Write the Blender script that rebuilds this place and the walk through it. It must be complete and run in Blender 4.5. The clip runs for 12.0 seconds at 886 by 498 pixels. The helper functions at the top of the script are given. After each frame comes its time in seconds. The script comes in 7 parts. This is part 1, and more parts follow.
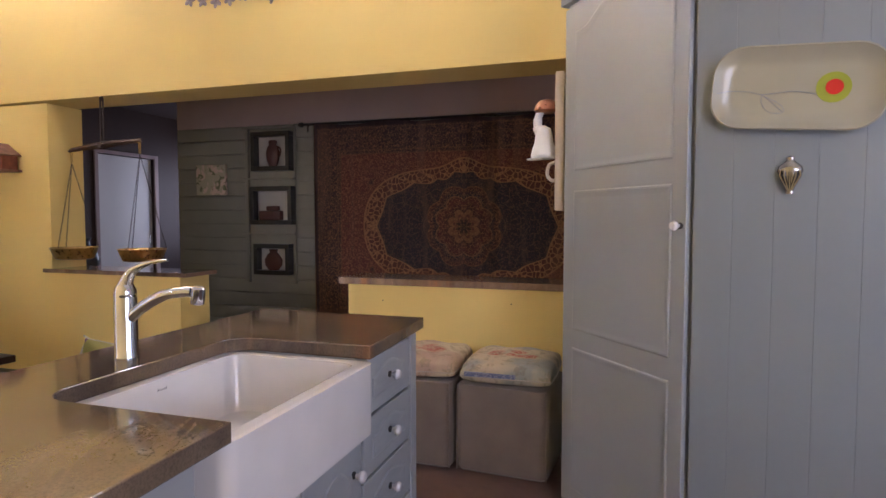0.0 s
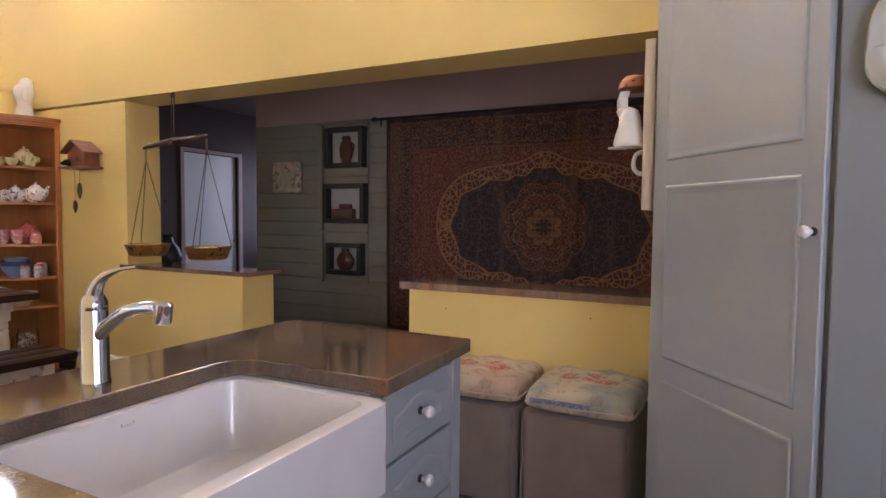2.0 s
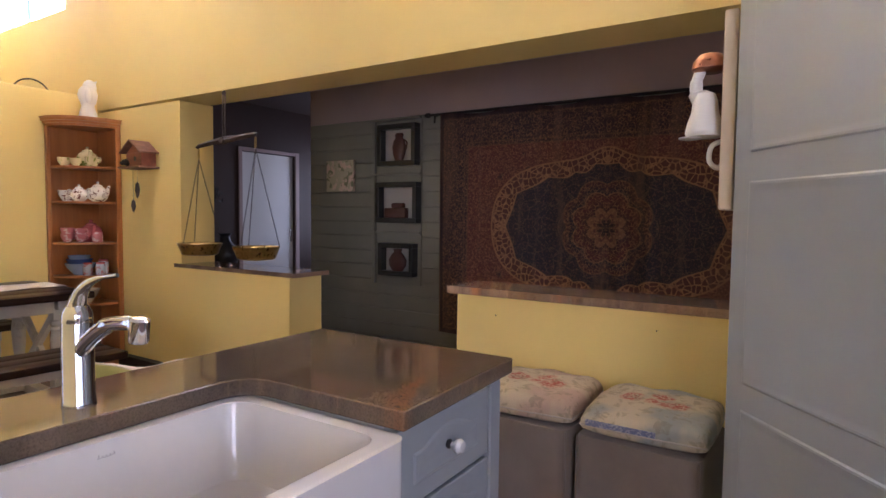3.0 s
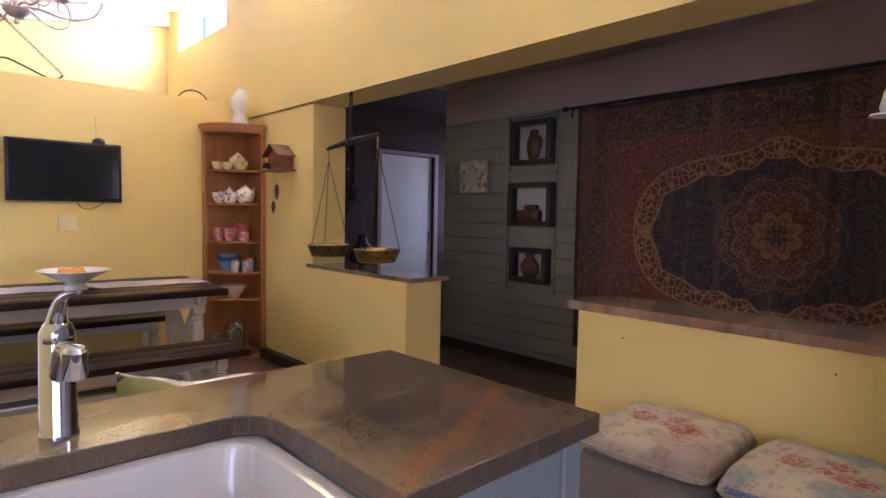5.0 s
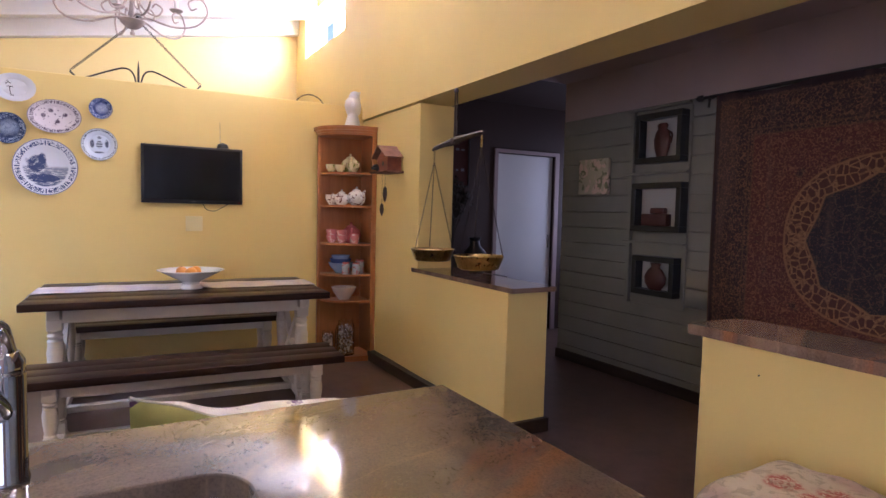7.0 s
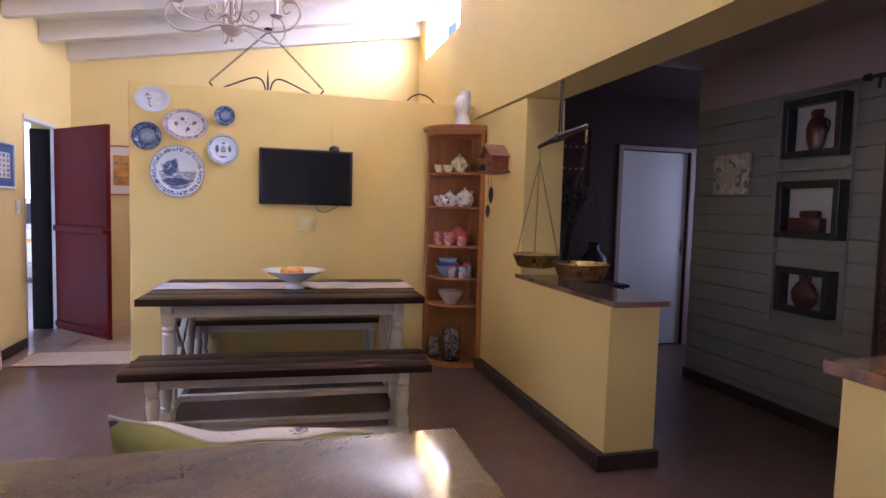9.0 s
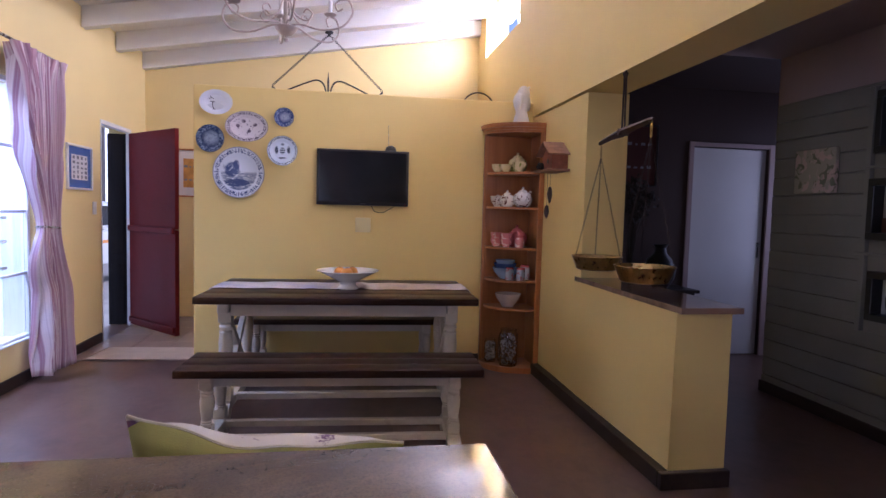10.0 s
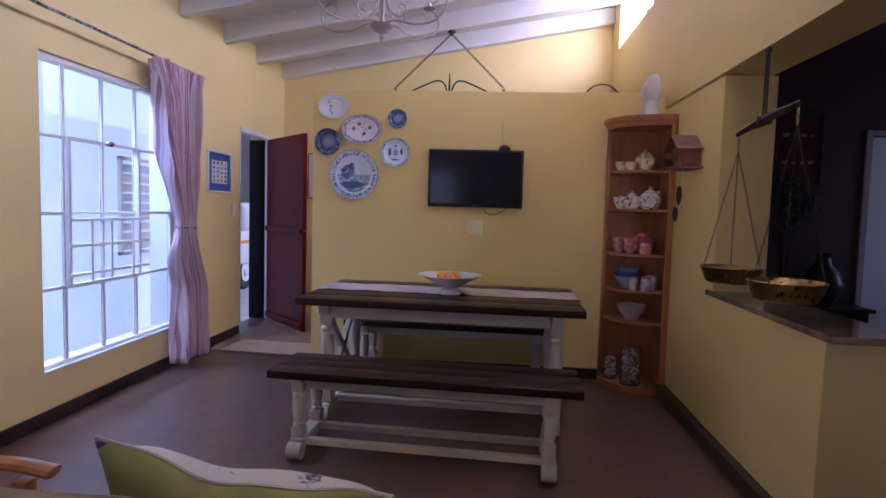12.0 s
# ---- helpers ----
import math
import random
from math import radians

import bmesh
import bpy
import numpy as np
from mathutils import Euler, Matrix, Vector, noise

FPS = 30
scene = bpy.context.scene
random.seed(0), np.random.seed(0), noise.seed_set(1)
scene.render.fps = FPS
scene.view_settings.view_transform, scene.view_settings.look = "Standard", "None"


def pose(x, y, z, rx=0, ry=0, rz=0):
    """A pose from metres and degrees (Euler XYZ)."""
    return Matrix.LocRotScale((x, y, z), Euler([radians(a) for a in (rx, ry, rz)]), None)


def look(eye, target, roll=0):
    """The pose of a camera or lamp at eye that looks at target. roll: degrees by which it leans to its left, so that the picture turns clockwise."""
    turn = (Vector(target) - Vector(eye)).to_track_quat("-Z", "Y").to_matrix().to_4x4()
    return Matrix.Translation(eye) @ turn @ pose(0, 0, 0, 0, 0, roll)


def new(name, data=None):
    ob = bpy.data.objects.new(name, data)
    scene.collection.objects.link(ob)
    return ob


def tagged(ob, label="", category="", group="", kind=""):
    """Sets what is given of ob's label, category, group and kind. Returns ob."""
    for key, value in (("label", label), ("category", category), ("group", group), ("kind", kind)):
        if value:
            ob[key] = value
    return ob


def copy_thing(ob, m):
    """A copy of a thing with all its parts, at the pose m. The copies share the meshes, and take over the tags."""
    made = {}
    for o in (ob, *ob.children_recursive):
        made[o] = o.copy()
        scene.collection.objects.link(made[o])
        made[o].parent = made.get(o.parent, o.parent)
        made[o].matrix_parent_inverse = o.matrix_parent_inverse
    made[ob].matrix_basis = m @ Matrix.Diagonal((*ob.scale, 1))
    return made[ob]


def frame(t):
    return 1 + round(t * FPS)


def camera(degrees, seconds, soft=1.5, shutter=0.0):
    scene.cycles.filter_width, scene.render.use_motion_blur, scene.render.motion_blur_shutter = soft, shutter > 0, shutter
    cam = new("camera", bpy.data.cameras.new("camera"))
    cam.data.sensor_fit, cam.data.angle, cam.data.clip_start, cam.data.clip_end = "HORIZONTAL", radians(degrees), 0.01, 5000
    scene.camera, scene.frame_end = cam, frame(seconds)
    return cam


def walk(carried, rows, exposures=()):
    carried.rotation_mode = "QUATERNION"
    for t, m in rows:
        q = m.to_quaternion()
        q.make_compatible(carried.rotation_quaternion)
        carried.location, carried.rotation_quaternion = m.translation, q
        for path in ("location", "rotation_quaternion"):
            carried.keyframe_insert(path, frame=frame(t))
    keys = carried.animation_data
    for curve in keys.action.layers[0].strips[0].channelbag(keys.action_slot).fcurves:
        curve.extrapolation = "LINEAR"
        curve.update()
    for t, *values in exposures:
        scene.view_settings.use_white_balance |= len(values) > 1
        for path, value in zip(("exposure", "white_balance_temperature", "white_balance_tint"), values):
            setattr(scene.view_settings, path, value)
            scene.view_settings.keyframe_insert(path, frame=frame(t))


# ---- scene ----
cam = camera(74.3, 12.0)
PATH = [
    (0, (0.218, 0.45, 1.266), (-0.385, 2.354, 1.161), 0.0),
    (0.5, (0.226, 0.54, 1.274), (-0.43, 2.426, 1.168), 0.1),
    (1, (0.222, 0.65, 1.278), (-0.494, 2.514, 1.17), 0.2),
    (1.5, (0.22, 0.75, 1.275), (-0.574, 2.582, 1.169), 0.5),
    (2, (0.212, 0.849, 1.269), (-0.68, 2.636, 1.16), 0.5),
    (2.5, (0.189, 0.953, 1.262), (-0.794, 2.691, 1.15), 0.5),
    (3, (0.169, 1.075, 1.274), (-0.908, 2.756, 1.16), 0.6),
    (5, (0.135, 1.459, 1.287), (-1.347, 2.797, 1.17), 1.0),
    (5.5, (0.099, 1.536, 1.28), (-1.457, 2.787, 1.163), 1.2),
    (6, (0.055, 1.622, 1.294), (-1.568, 2.785, 1.172), 1.2),
    (6.5, (0.046, 1.7, 1.307), (-1.643, 2.764, 1.182), 1.3),
    (7, (0.012, 1.775, 1.309), (-1.731, 2.748, 1.186), 1.3),
    (9, (-0.102, 2.115, 1.329), (-2.025, 2.648, 1.195), 1.5),
    (9.5, (-0.163, 2.159, 1.304), (-2.112, 2.588, 1.178), 1.5),
    (10, (-0.194, 2.197, 1.309), (-2.164, 2.518, 1.18), 1.5),
    (10.5, (-0.259, 2.271, 1.321), (-2.245, 2.471, 1.187), 1.6),
    (11, (-0.299, 2.337, 1.321), (-2.293, 2.416, 1.186), 1.5),
    (11.5, (-0.356, 2.426, 1.324), (-2.351, 2.375, 1.187), 1.5),
    (12, (-0.411, 2.47, 1.322), (-2.399, 2.299, 1.184), 1.6),
]
walk(cam, [(t, look(eye, target, roll)) for t, eye, target, roll in PATH],
     [(0.0, 0.44, 5750, 22), (3.0, 0.44, 5550, 22), (6.0, 0.27, 5400, 28), (9.0, 0.05, 5200, 32), (12.0, -0.86, 4900, 37)])

# ---- light ----
world = bpy.data.worlds.new("world")
scene.world = world
world.use_nodes = True
wn = world.node_tree.nodes
sky = wn.new("ShaderNodeTexSky")
sky.sky_type, sky.sun_disc = "NISHITA", False
sky.sun_elevation, sky.sun_rotation = radians(42), radians(-24)
wn["Background"].inputs["Strength"].default_value = 0.15
world.node_tree.links.new(sky.outputs["Color"], wn["Background"].inputs["Color"])
sun_data = bpy.data.lights.new("sun", "SUN")
sun_data.energy, sun_data.angle, sun_data.color = 3.0, radians(0.5), (1.0, 0.95, 0.88)
sun = new("sun", sun_data)
sun.matrix_world = look((0, 0, 20), (9.0, -20.0, 0))


def window_light(name, size_x, size_y, power, m, color=(0.86, 0.93, 1.0)):
    """Area lamp for skylight at one opening; several openings are unseen and added."""
    d = bpy.data.lights.new(name, "AREA")
    d.shape, d.size, d.size_y, d.energy, d.color = "RECTANGLE", size_x, size_y, power, color
    ob = new(name, d)
    ob.matrix_world = m
    return ob


window_light("skylight_window", 1.3, 0.55, 150, look((-4.17, -0.62, 2.52), (-4.17, 1.2, 0.6)), (0.58, 0.76, 1.0))
# the first slot is real; the other three are assumed, out of view, for light
for k, x in enumerate((-6.285, -3.90, -1.50, 0.90)):
    window_light("skylight_clerestory", 1.33, 0.42, (60, 55, 50, 40)[k], look((x, 4.02, 3.315), (x, 1.0, 2.9)), (0.97, 0.95, 1.0))
# lamps at two unseen kitchen windows, placed to light the room
window_light("skylight_kitchen_unseen", 1.30, 1.32, 34, look((1.70, -0.30, 1.6), (-1.6, 3.6, 2.7)), (0.96, 0.94, 1.0))
window_light("skylight_kitchen_side_unseen", 1.42, 1.02, 6, look((2.79, 0.9, 1.6), (-0.5, 2.4, 2.2)), (0.9, 0.95, 1.0))
# fill light for the passage, through an opening added out of view
window_light("fill_light_passage", 0.75, 1.0, 12.0, look((2.79, 4.75, 1.6), (-3.0, 5.3, 1.3)), (1.0, 0.84, 0.78))

# fill light for the white door, through an opening added out of view
window_light("fill_light_recess", 0.68, 1.08, 8.5, look((-4.60, 7.16, 1.45), (-4.95, 5.4, 1.2)), (0.86, 0.87, 1.0))

# ---- materials ----


def nodes_of(name):
    mat = bpy.data.materials.new(name)
    mat.use_nodes = True
    nt = mat.node_tree
    return mat, nt, nt.nodes["Principled BSDF"]


def math_node(nt, op, a, b=None):
    n = nt.nodes.new("ShaderNodeMath")
    n.operation = op
    for k, v in enumerate((a, b)):
        if v is None:
            continue
        if isinstance(v, (int, float)):
            n.inputs[k].default_value = v
        else:
            nt.links.new(v, n.inputs[k])
    return n.outputs[0]


def mixc(nt, fac, a, b, blend="MIX"):
    n = nt.nodes.new("ShaderNodeMix")
    n.data_type, n.blend_type = "RGBA", blend
    for key, v in ((0, fac), (6, a), (7, b)):
        if isinstance(v, (int, float)):
            n.inputs[key].default_value = v
        elif isinstance(v, (tuple, list)):
            n.inputs[key].default_value = (*v[:3], 1)
        else:
            nt.links.new(v, n.inputs[key])
    return n.outputs[2]


def coords(nt, scale=(1, 1, 1), space="Object", rot=(0, 0, 0)):
    tc = nt.nodes.new("ShaderNodeTexCoord")
    mp = nt.nodes.new("ShaderNodeMapping")
    mp.inputs["Scale"].default_value = scale
    mp.inputs["Rotation"].default_value = [radians(a) for a in rot]
    nt.links.new(tc.outputs[space], mp.inputs["Vector"])
    return mp.outputs["Vector"]


def noise_tex(nt, vec, scale, detail=4, rough=0.55, distort=0.0):
    n = nt.nodes.new("ShaderNodeTexNoise")
    n.inputs["Scale"].default_value, n.inputs["Detail"].default_value = scale, detail
    n.inputs["Roughness"].default_value, n.inputs["Distortion"].default_value = rough, distort
    nt.links.new(vec, n.inputs["Vector"])
    return n.outputs["Fac"]


def ramp(nt, fac, stops):
    n = nt.nodes.new("ShaderNodeValToRGB")
    el = n.color_ramp.elements
    while len(el) < len(stops):
        el.new(0.5)
    for e, (p, c) in zip(el, stops):
        e.position, e.color = p, (*c, 1) if len(c) == 3 else c
    nt.links.new(fac, n.inputs["Fac"])
    return n.outputs["Color"]


def grey(v):
    return (v, v, v)


def bump(nt, bsdf, height, strength=0.2, dist=0.01):
    n = nt.nodes.new("ShaderNodeBump")
    n.inputs["Strength"].default_value, n.inputs["Distance"].default_value = strength, dist
    nt.links.new(height, n.inputs["Height"])
    nt.links.new(n.outputs["Normal"], bsdf.inputs["Normal"])


def painted(name, col, rough=0.5, grain=60.0, var=0.08, relief=0.12, big=1.3, metal=0.0, dirt=None):
    """Paint or another plain finish, with broad mottling, fine grain and slight relief."""
    mat, nt, b = nodes_of(name)
    v = coords(nt)
    large, fine = noise_tex(nt, v, big, 3), noise_tex(nt, v, grain, 5)
    dark = tuple(c * (1 - 1.6 * var) for c in col)
    light = tuple(min(1, c * (1 + 1.2 * var)) for c in col)
    c1 = ramp(nt, large, [(0.3, dark), (0.7, light)])
    c2 = mixc(nt, math_node(nt, "MULTIPLY", fine, 0.35), c1, tuple(c * (1 - 2 * var) for c in col))
    if dirt:
        spots = ramp(nt, noise_tex(nt, v, 9.0, 6, 0.7), [(0.6, grey(0)), (0.72, grey(1))])
        c2 = mixc(nt, math_node(nt, "MULTIPLY", spots, 0.5), c2, dirt)
    nt.links.new(c2, b.inputs["Base Color"])
    r = math_node(nt, "ADD", math_node(nt, "MULTIPLY", fine, 0.18), rough - 0.09)
    nt.links.new(r, b.inputs["Roughness"])
    b.inputs["Metallic"].default_value = metal
    bump(nt, b, fine, relief, 0.004)
    return mat


def wooden(name, dark, light, axis="x", rough=0.4, scale=1.0, gloss=0.5, relief=0.15):
    """Wood with grain along one axis."""
    mat, nt, b = nodes_of(name)
    sc = {"x": (0.6, 9, 9), "y": (9, 0.6, 9), "z": (9, 9, 0.6)}[axis]
    v = coords(nt, tuple(a * scale for a in sc))
    info = nt.nodes.new("ShaderNodeObjectInfo")
    add = nt.nodes.new("ShaderNodeVectorMath")
    add.operation = "ADD"
    sh = nt.nodes.new("ShaderNodeCombineXYZ")
    for k in range(3):
        nt.links.new(math_node(nt, "MULTIPLY", info.outputs["Random"], 37.0 + 11 * k), sh.inputs[k])
    nt.links.new(v, add.inputs[0])
    nt.links.new(sh.outputs[0], add.inputs[1])
    g = noise_tex(nt, add.outputs[0], 2.2, 7, 0.62, 0.6)
    f = noise_tex(nt, add.outputs[0], 14.0, 4, 0.6)
    col = ramp(nt, g, [(0.28, dark), (0.5, tuple((a + c) / 2 for a, c in zip(dark, light))), (0.75, light)])
    col = mixc(nt, math_node(nt, "MULTIPLY", f, 0.4), col, dark)
    nt.links.new(col, b.inputs["Base Color"])
    nt.links.new(math_node(nt, "ADD", math_node(nt, "MULTIPLY", g, 0.25), rough - 0.12), b.inputs["Roughness"])
    b.inputs["Specular IOR Level"].default_value = gloss
    bump(nt, b, f, relief, 0.003)
    return mat


def metal(name, col, rough=0.25, var=0.15):
    mat, nt, b = nodes_of(name)
    v = coords(nt)
    n = noise_tex(nt, v, 40.0, 5)
    nt.links.new(ramp(nt, n, [(0.3, tuple(c * (1 - var) for c in col)), (0.7, col)]), b.inputs["Base Color"])
    nt.links.new(math_node(nt, "ADD", math_node(nt, "MULTIPLY", n, rough * 0.8), rough * 0.5), b.inputs["Roughness"])
    b.inputs["Metallic"].default_value = 1.0
    return mat


def glass(name, tint=(1, 1, 1), rough=0.0):
    mat, nt, b = nodes_of(name)
    b.inputs["Base Color"].default_value = (*tint, 1)
    b.inputs["Transmission Weight"].default_value = 1.0
    b.inputs["Roughness"].default_value = rough
    b.inputs["IOR"].default_value = 1.45
    return mat


def ceramic(name, col, rough=0.12, print_col=None, print_scale=22.0, level=0.56, second=None):
    """Glazed ware, plain or with a printed pattern."""
    mat, nt, b = nodes_of(name)
    v = coords(nt)
    base = ramp(nt, noise_tex(nt, v, 8.0, 3), [(0.3, tuple(c * 0.94 for c in col)), (0.7, col)])
    if print_col:
        m = ramp(nt, noise_tex(nt, v, print_scale, 5, 0.6, 0.5), [(level, grey(0)), (level + 0.03, grey(1))])
        base = mixc(nt, m, base, print_col)
    if second:
        m2 = ramp(nt, noise_tex(nt, v, print_scale * 1.7, 3, 0.5, 1.0), [(level + 0.07, grey(0)), (level + 0.1, grey(1))])
        base = mixc(nt, m2, base, second)
    nt.links.new(base, b.inputs["Base Color"])
    b.inputs["Roughness"].default_value = rough
    b.inputs["Coat Weight"].default_value = 0.3
    return mat


def granite(name, polished=True, tone=(1, 1, 1)):
    """Brown granite with rusty and grey veins that run aslant, and fine dark crystals."""
    mat, nt, b = nodes_of(name)
    v = coords(nt)

    def along(x, y):
        n = nt.nodes.new("ShaderNodeVectorMath")
        n.operation = "DOT_PRODUCT"
        nt.links.new(v, n.inputs[0])
        n.inputs[1].default_value = (x, y, 0.0)
        return n.outputs["Value"]
    across, run_ = along(0.903, 0.429), along(-0.429, 0.903)
    comb = nt.nodes.new("ShaderNodeCombineXYZ")
    nt.links.new(math_node(nt, "MULTIPLY", across, 2.3), comb.inputs[0])
    nt.links.new(math_node(nt, "MULTIPLY", run_, 0.75), comb.inputs[1])
    drift = comb.outputs[0]
    big = noise_tex(nt, drift, 1.5, 5, 0.55, 0.7)
    fine = noise_tex(nt, v, 210.0, 3, 0.7)
    mid = noise_tex(nt, v, 55.0, 4, 0.65)
    col = ramp(nt, big, [(0.30, (0.050, 0.036, 0.030)), (0.43, (0.090, 0.064, 0.046)), (0.56, (0.130, 0.092, 0.062)), (0.70, (0.078, 0.058, 0.048))])
    wisp = ramp(nt, noise_tex(nt, drift, 3.4, 6, 0.65, 1.0), [(0.50, grey(0)), (0.68, grey(1))])
    col = mixc(nt, math_node(nt, "MULTIPLY", wisp, 0.35), col, (0.165, 0.128, 0.098))
    rust = ramp(nt, noise_tex(nt, drift, 1.7, 5, 0.6, 0.6), [(0.58, grey(0)), (0.66, grey(1))])
    col = mixc(nt, math_node(nt, "MULTIPLY", rust, 0.42), col, (0.18, 0.066, 0.024))
    # one broad rusty band and its thin neighbours
    wander = math_node(nt, "ADD", math_node(nt, "ADD", across, -0.392), math_node(nt, "MULTIPLY", math_node(nt, "SUBTRACT", noise_tex(nt, drift, 4.0, 5, 0.6), 0.5), 0.12))
    band = ramp(nt, math_node(nt, "ABSOLUTE", wander), [(0.006, grey(1)), (0.034, grey(0))])
    col = mixc(nt, math_node(nt, "MULTIPLY", band, 0.65), col, (0.215, 0.094, 0.036))
    vein = ramp(nt, noise_tex(nt, drift, 1.9, 4, 0.5, 0.9), [(0.490, grey(0)), (0.5, grey(1)), (0.510, grey(0))])
    col = mixc(nt, math_node(nt, "MULTIPLY", vein, 0.22), col, (0.24, 0.155, 0.095))
    specks = ramp(nt, fine, [(0.36, grey(0.55)), (0.50, grey(1)), (0.68, grey(1.2))])
    col = mixc(nt, 0.55, col, specks, "MULTIPLY")
    dots = ramp(nt, mid, [(0.30, grey(0.6)), (0.44, grey(1))])
    col = mixc(nt, 0.5, col, dots, "MULTIPLY")
    col = mixc(nt, 1.0, col, tone, "MULTIPLY")
    nt.links.new(col, b.inputs["Base Color"])
    b.inputs["Specular IOR Level"].default_value = 0.6
    if polished:
        nt.links.new(math_node(nt, "ADD", math_node(nt, "MULTIPLY", mid, 0.05), 0.045), b.inputs["Roughness"])
    else:
        b.inputs["Roughness"].default_value = 0.5
    bump(nt, b, fine, 0.010 if polished else 0.4, 0.002)
    return mat


def cloth(name, col, second=None, stripes=0.0, weave=420.0, rough=0.9, var=0.12):
    mat, nt, b = nodes_of(name)
    v = coords(nt)
    large = noise_tex(nt, v, 7.0, 4)
    fine = noise_tex(nt, v, weave, 2)
    c = ramp(nt, large, [(0.3, tuple(a * (1 - var) for a in col)), (0.7, tuple(min(1, a * (1 + var)) for a in col))])
    if second:
        m = ramp(nt, noise_tex(nt, v, stripes, 3, 0.5, 0.8), [(0.5, grey(0)), (0.58, grey(1))])
        c = mixc(nt, m, c, second)
    nt.links.new(mixc(nt, math_node(nt, "MULTIPLY", fine, 0.4), c, tuple(a * 0.6 for a in col)), b.inputs["Base Color"])
    b.inputs["Roughness"].default_value = rough
    b.inputs["Sheen Weight"].default_value = 0.25
    bump(nt, b, fine, 0.3, 0.002)
    return mat


YELLOW = painted("yellow_wall_paint", (0.80, 0.602, 0.205), 0.55, 90, 0.035, 0.10, 0.9)
# lighter copy of the yellow: daylight on these walls is put into the paint
YELLOW_LIT = painted("yellow_wall_lit_tone", (0.81, 0.640, 0.275), 0.55, 90, 0.035, 0.10, 0.9)
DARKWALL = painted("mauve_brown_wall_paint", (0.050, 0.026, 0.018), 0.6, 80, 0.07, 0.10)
UPPERGREY = painted("grey_plaster", (0.42, 0.315, 0.295), 0.6, 80, 0.06, 0.10)
SAGE = painted("sage_green_board_paint", (0.225, 0.218, 0.185), 0.42, 70, 0.09, 0.14, 2.0)
WHITE = painted("white_paint", (0.80, 0.78, 0.75), 0.45, 60, 0.04, 0.08)
CREAM = painted("cream_worn_paint", (0.62, 0.56, 0.47), 0.45, 50, 0.08, 0.15, 3.0, dirt=(0.33, 0.26, 0.19))
BLUEGREY = painted("blue_grey_cabinet_paint", (0.300, 0.315, 0.328), 0.36, 45, 0.035, 0.05)
SKIRT = wooden("dark_skirting_wood", (0.018, 0.011, 0.009), (0.05, 0.03, 0.022), "x", 0.4)
DARKTOP_Y = wooden("dark_stained_top_wood", (0.011, 0.006, 0.005), (0.058, 0.027, 0.018), "y", 0.36, 1.0, 0.16)
PINE = wooden("orange_pine_varnished", (0.34, 0.120, 0.030), (0.53, 0.215, 0.058), "z", 0.35, 0.8)
REDDOOR = painted("oxblood_door_paint", (0.125, 0.010, 0.008), 0.50, 40, 0.10, 0.08)
REDDOOR.node_tree.nodes["Principled BSDF"].inputs["Specular IOR Level"].default_value = 0.05
GRANITE = granite("polished_brown_granite")
LEDGESTONE = granite("ledge_granite", True, (2.2, 2.0, 1.95))
PORCELAIN = ceramic("white_porcelain", (0.64, 0.615, 0.62), 0.10)
CHROME = metal("chrome", (0.60, 0.61, 0.66), 0.05, 0.03)
BRASS = metal("aged_brass", (0.52, 0.36, 0.13), 0.34, 0.4)
IRON = painted("black_iron", (0.022, 0.019, 0.018), 0.5, 80, 0.2, 0.3)
BLACK = painted("black_plastic", (0.012, 0.012, 0.013), 0.35, 120, 0.05, 0.03)
SCREEN = painted("glossy_screen", (0.006, 0.006, 0.008), 0.12, 20, 0.02, 0.0)
WICKER = cloth("grey_brown_fabric", (0.20, 0.150, 0.112), weave=300)


def worn_floor():
    """Brown polished screed with cloudy patches, pale scuffs and dark specks."""
    mat, nt, b = nodes_of("brown_screed_floor")
    v = coords(nt)
    cloud = noise_tex(nt, v, 2.6, 6, 0.62, 0.5)
    patch = noise_tex(nt, v, 9.0, 5, 0.65, 0.8)
    c = ramp(nt, cloud, [(0.28, (0.080, 0.042, 0.031)), (0.50, (0.120, 0.066, 0.049)), (0.72, (0.168, 0.098, 0.074))])
    c = mixc(nt, ramp(nt, patch, [(0.36, grey(0)), (0.66, grey(0.45))]), c, (0.175, 0.107, 0.082))
    scuff = ramp(nt, noise_tex(nt, coords(nt, (1.0, 5.0, 1.0)), 6.0, 4, 0.6, 0.6), [(0.56, grey(0)), (0.74, grey(0.25))])
    c = mixc(nt, scuff, c, (0.19, 0.12, 0.095))
    nt.links.new(c, b.inputs["Base Color"])
    nt.links.new(math_node(nt, "ADD", math_node(nt, "MULTIPLY", cloud, 0.10), 0.28), b.inputs["Roughness"])
    bump(nt, b, noise_tex(nt, v, 30.0, 3), 0.03, 0.003)
    return mat


FLOOR = worn_floor()

# ---- mesh helpers ----


def finish(bm, name, smooth=False):
    me = bpy.data.meshes.new(name)
    bmesh.ops.recalc_face_normals(bm, faces=bm.faces[:])
    bm.to_mesh(me)
    bm.free()
    if smooth:
        for p in me.polygons:
            p.use_smooth = True
        me.set_sharp_from_angle(angle=radians(38 if smooth is True else smooth))
    return me


def part(name, bm, material, parent=None, label="", smooth=True, at=None):
    """Links a bmesh as one mesh object, under a thing or a part."""
    ob = new(name, finish(bm, name, smooth))
    ob.data.materials.append(material)
    if at is not None:
        ob.matrix_basis = at
    if parent is not None:
        ob.parent = parent
    if label:
        ob["label"] = label
    return ob


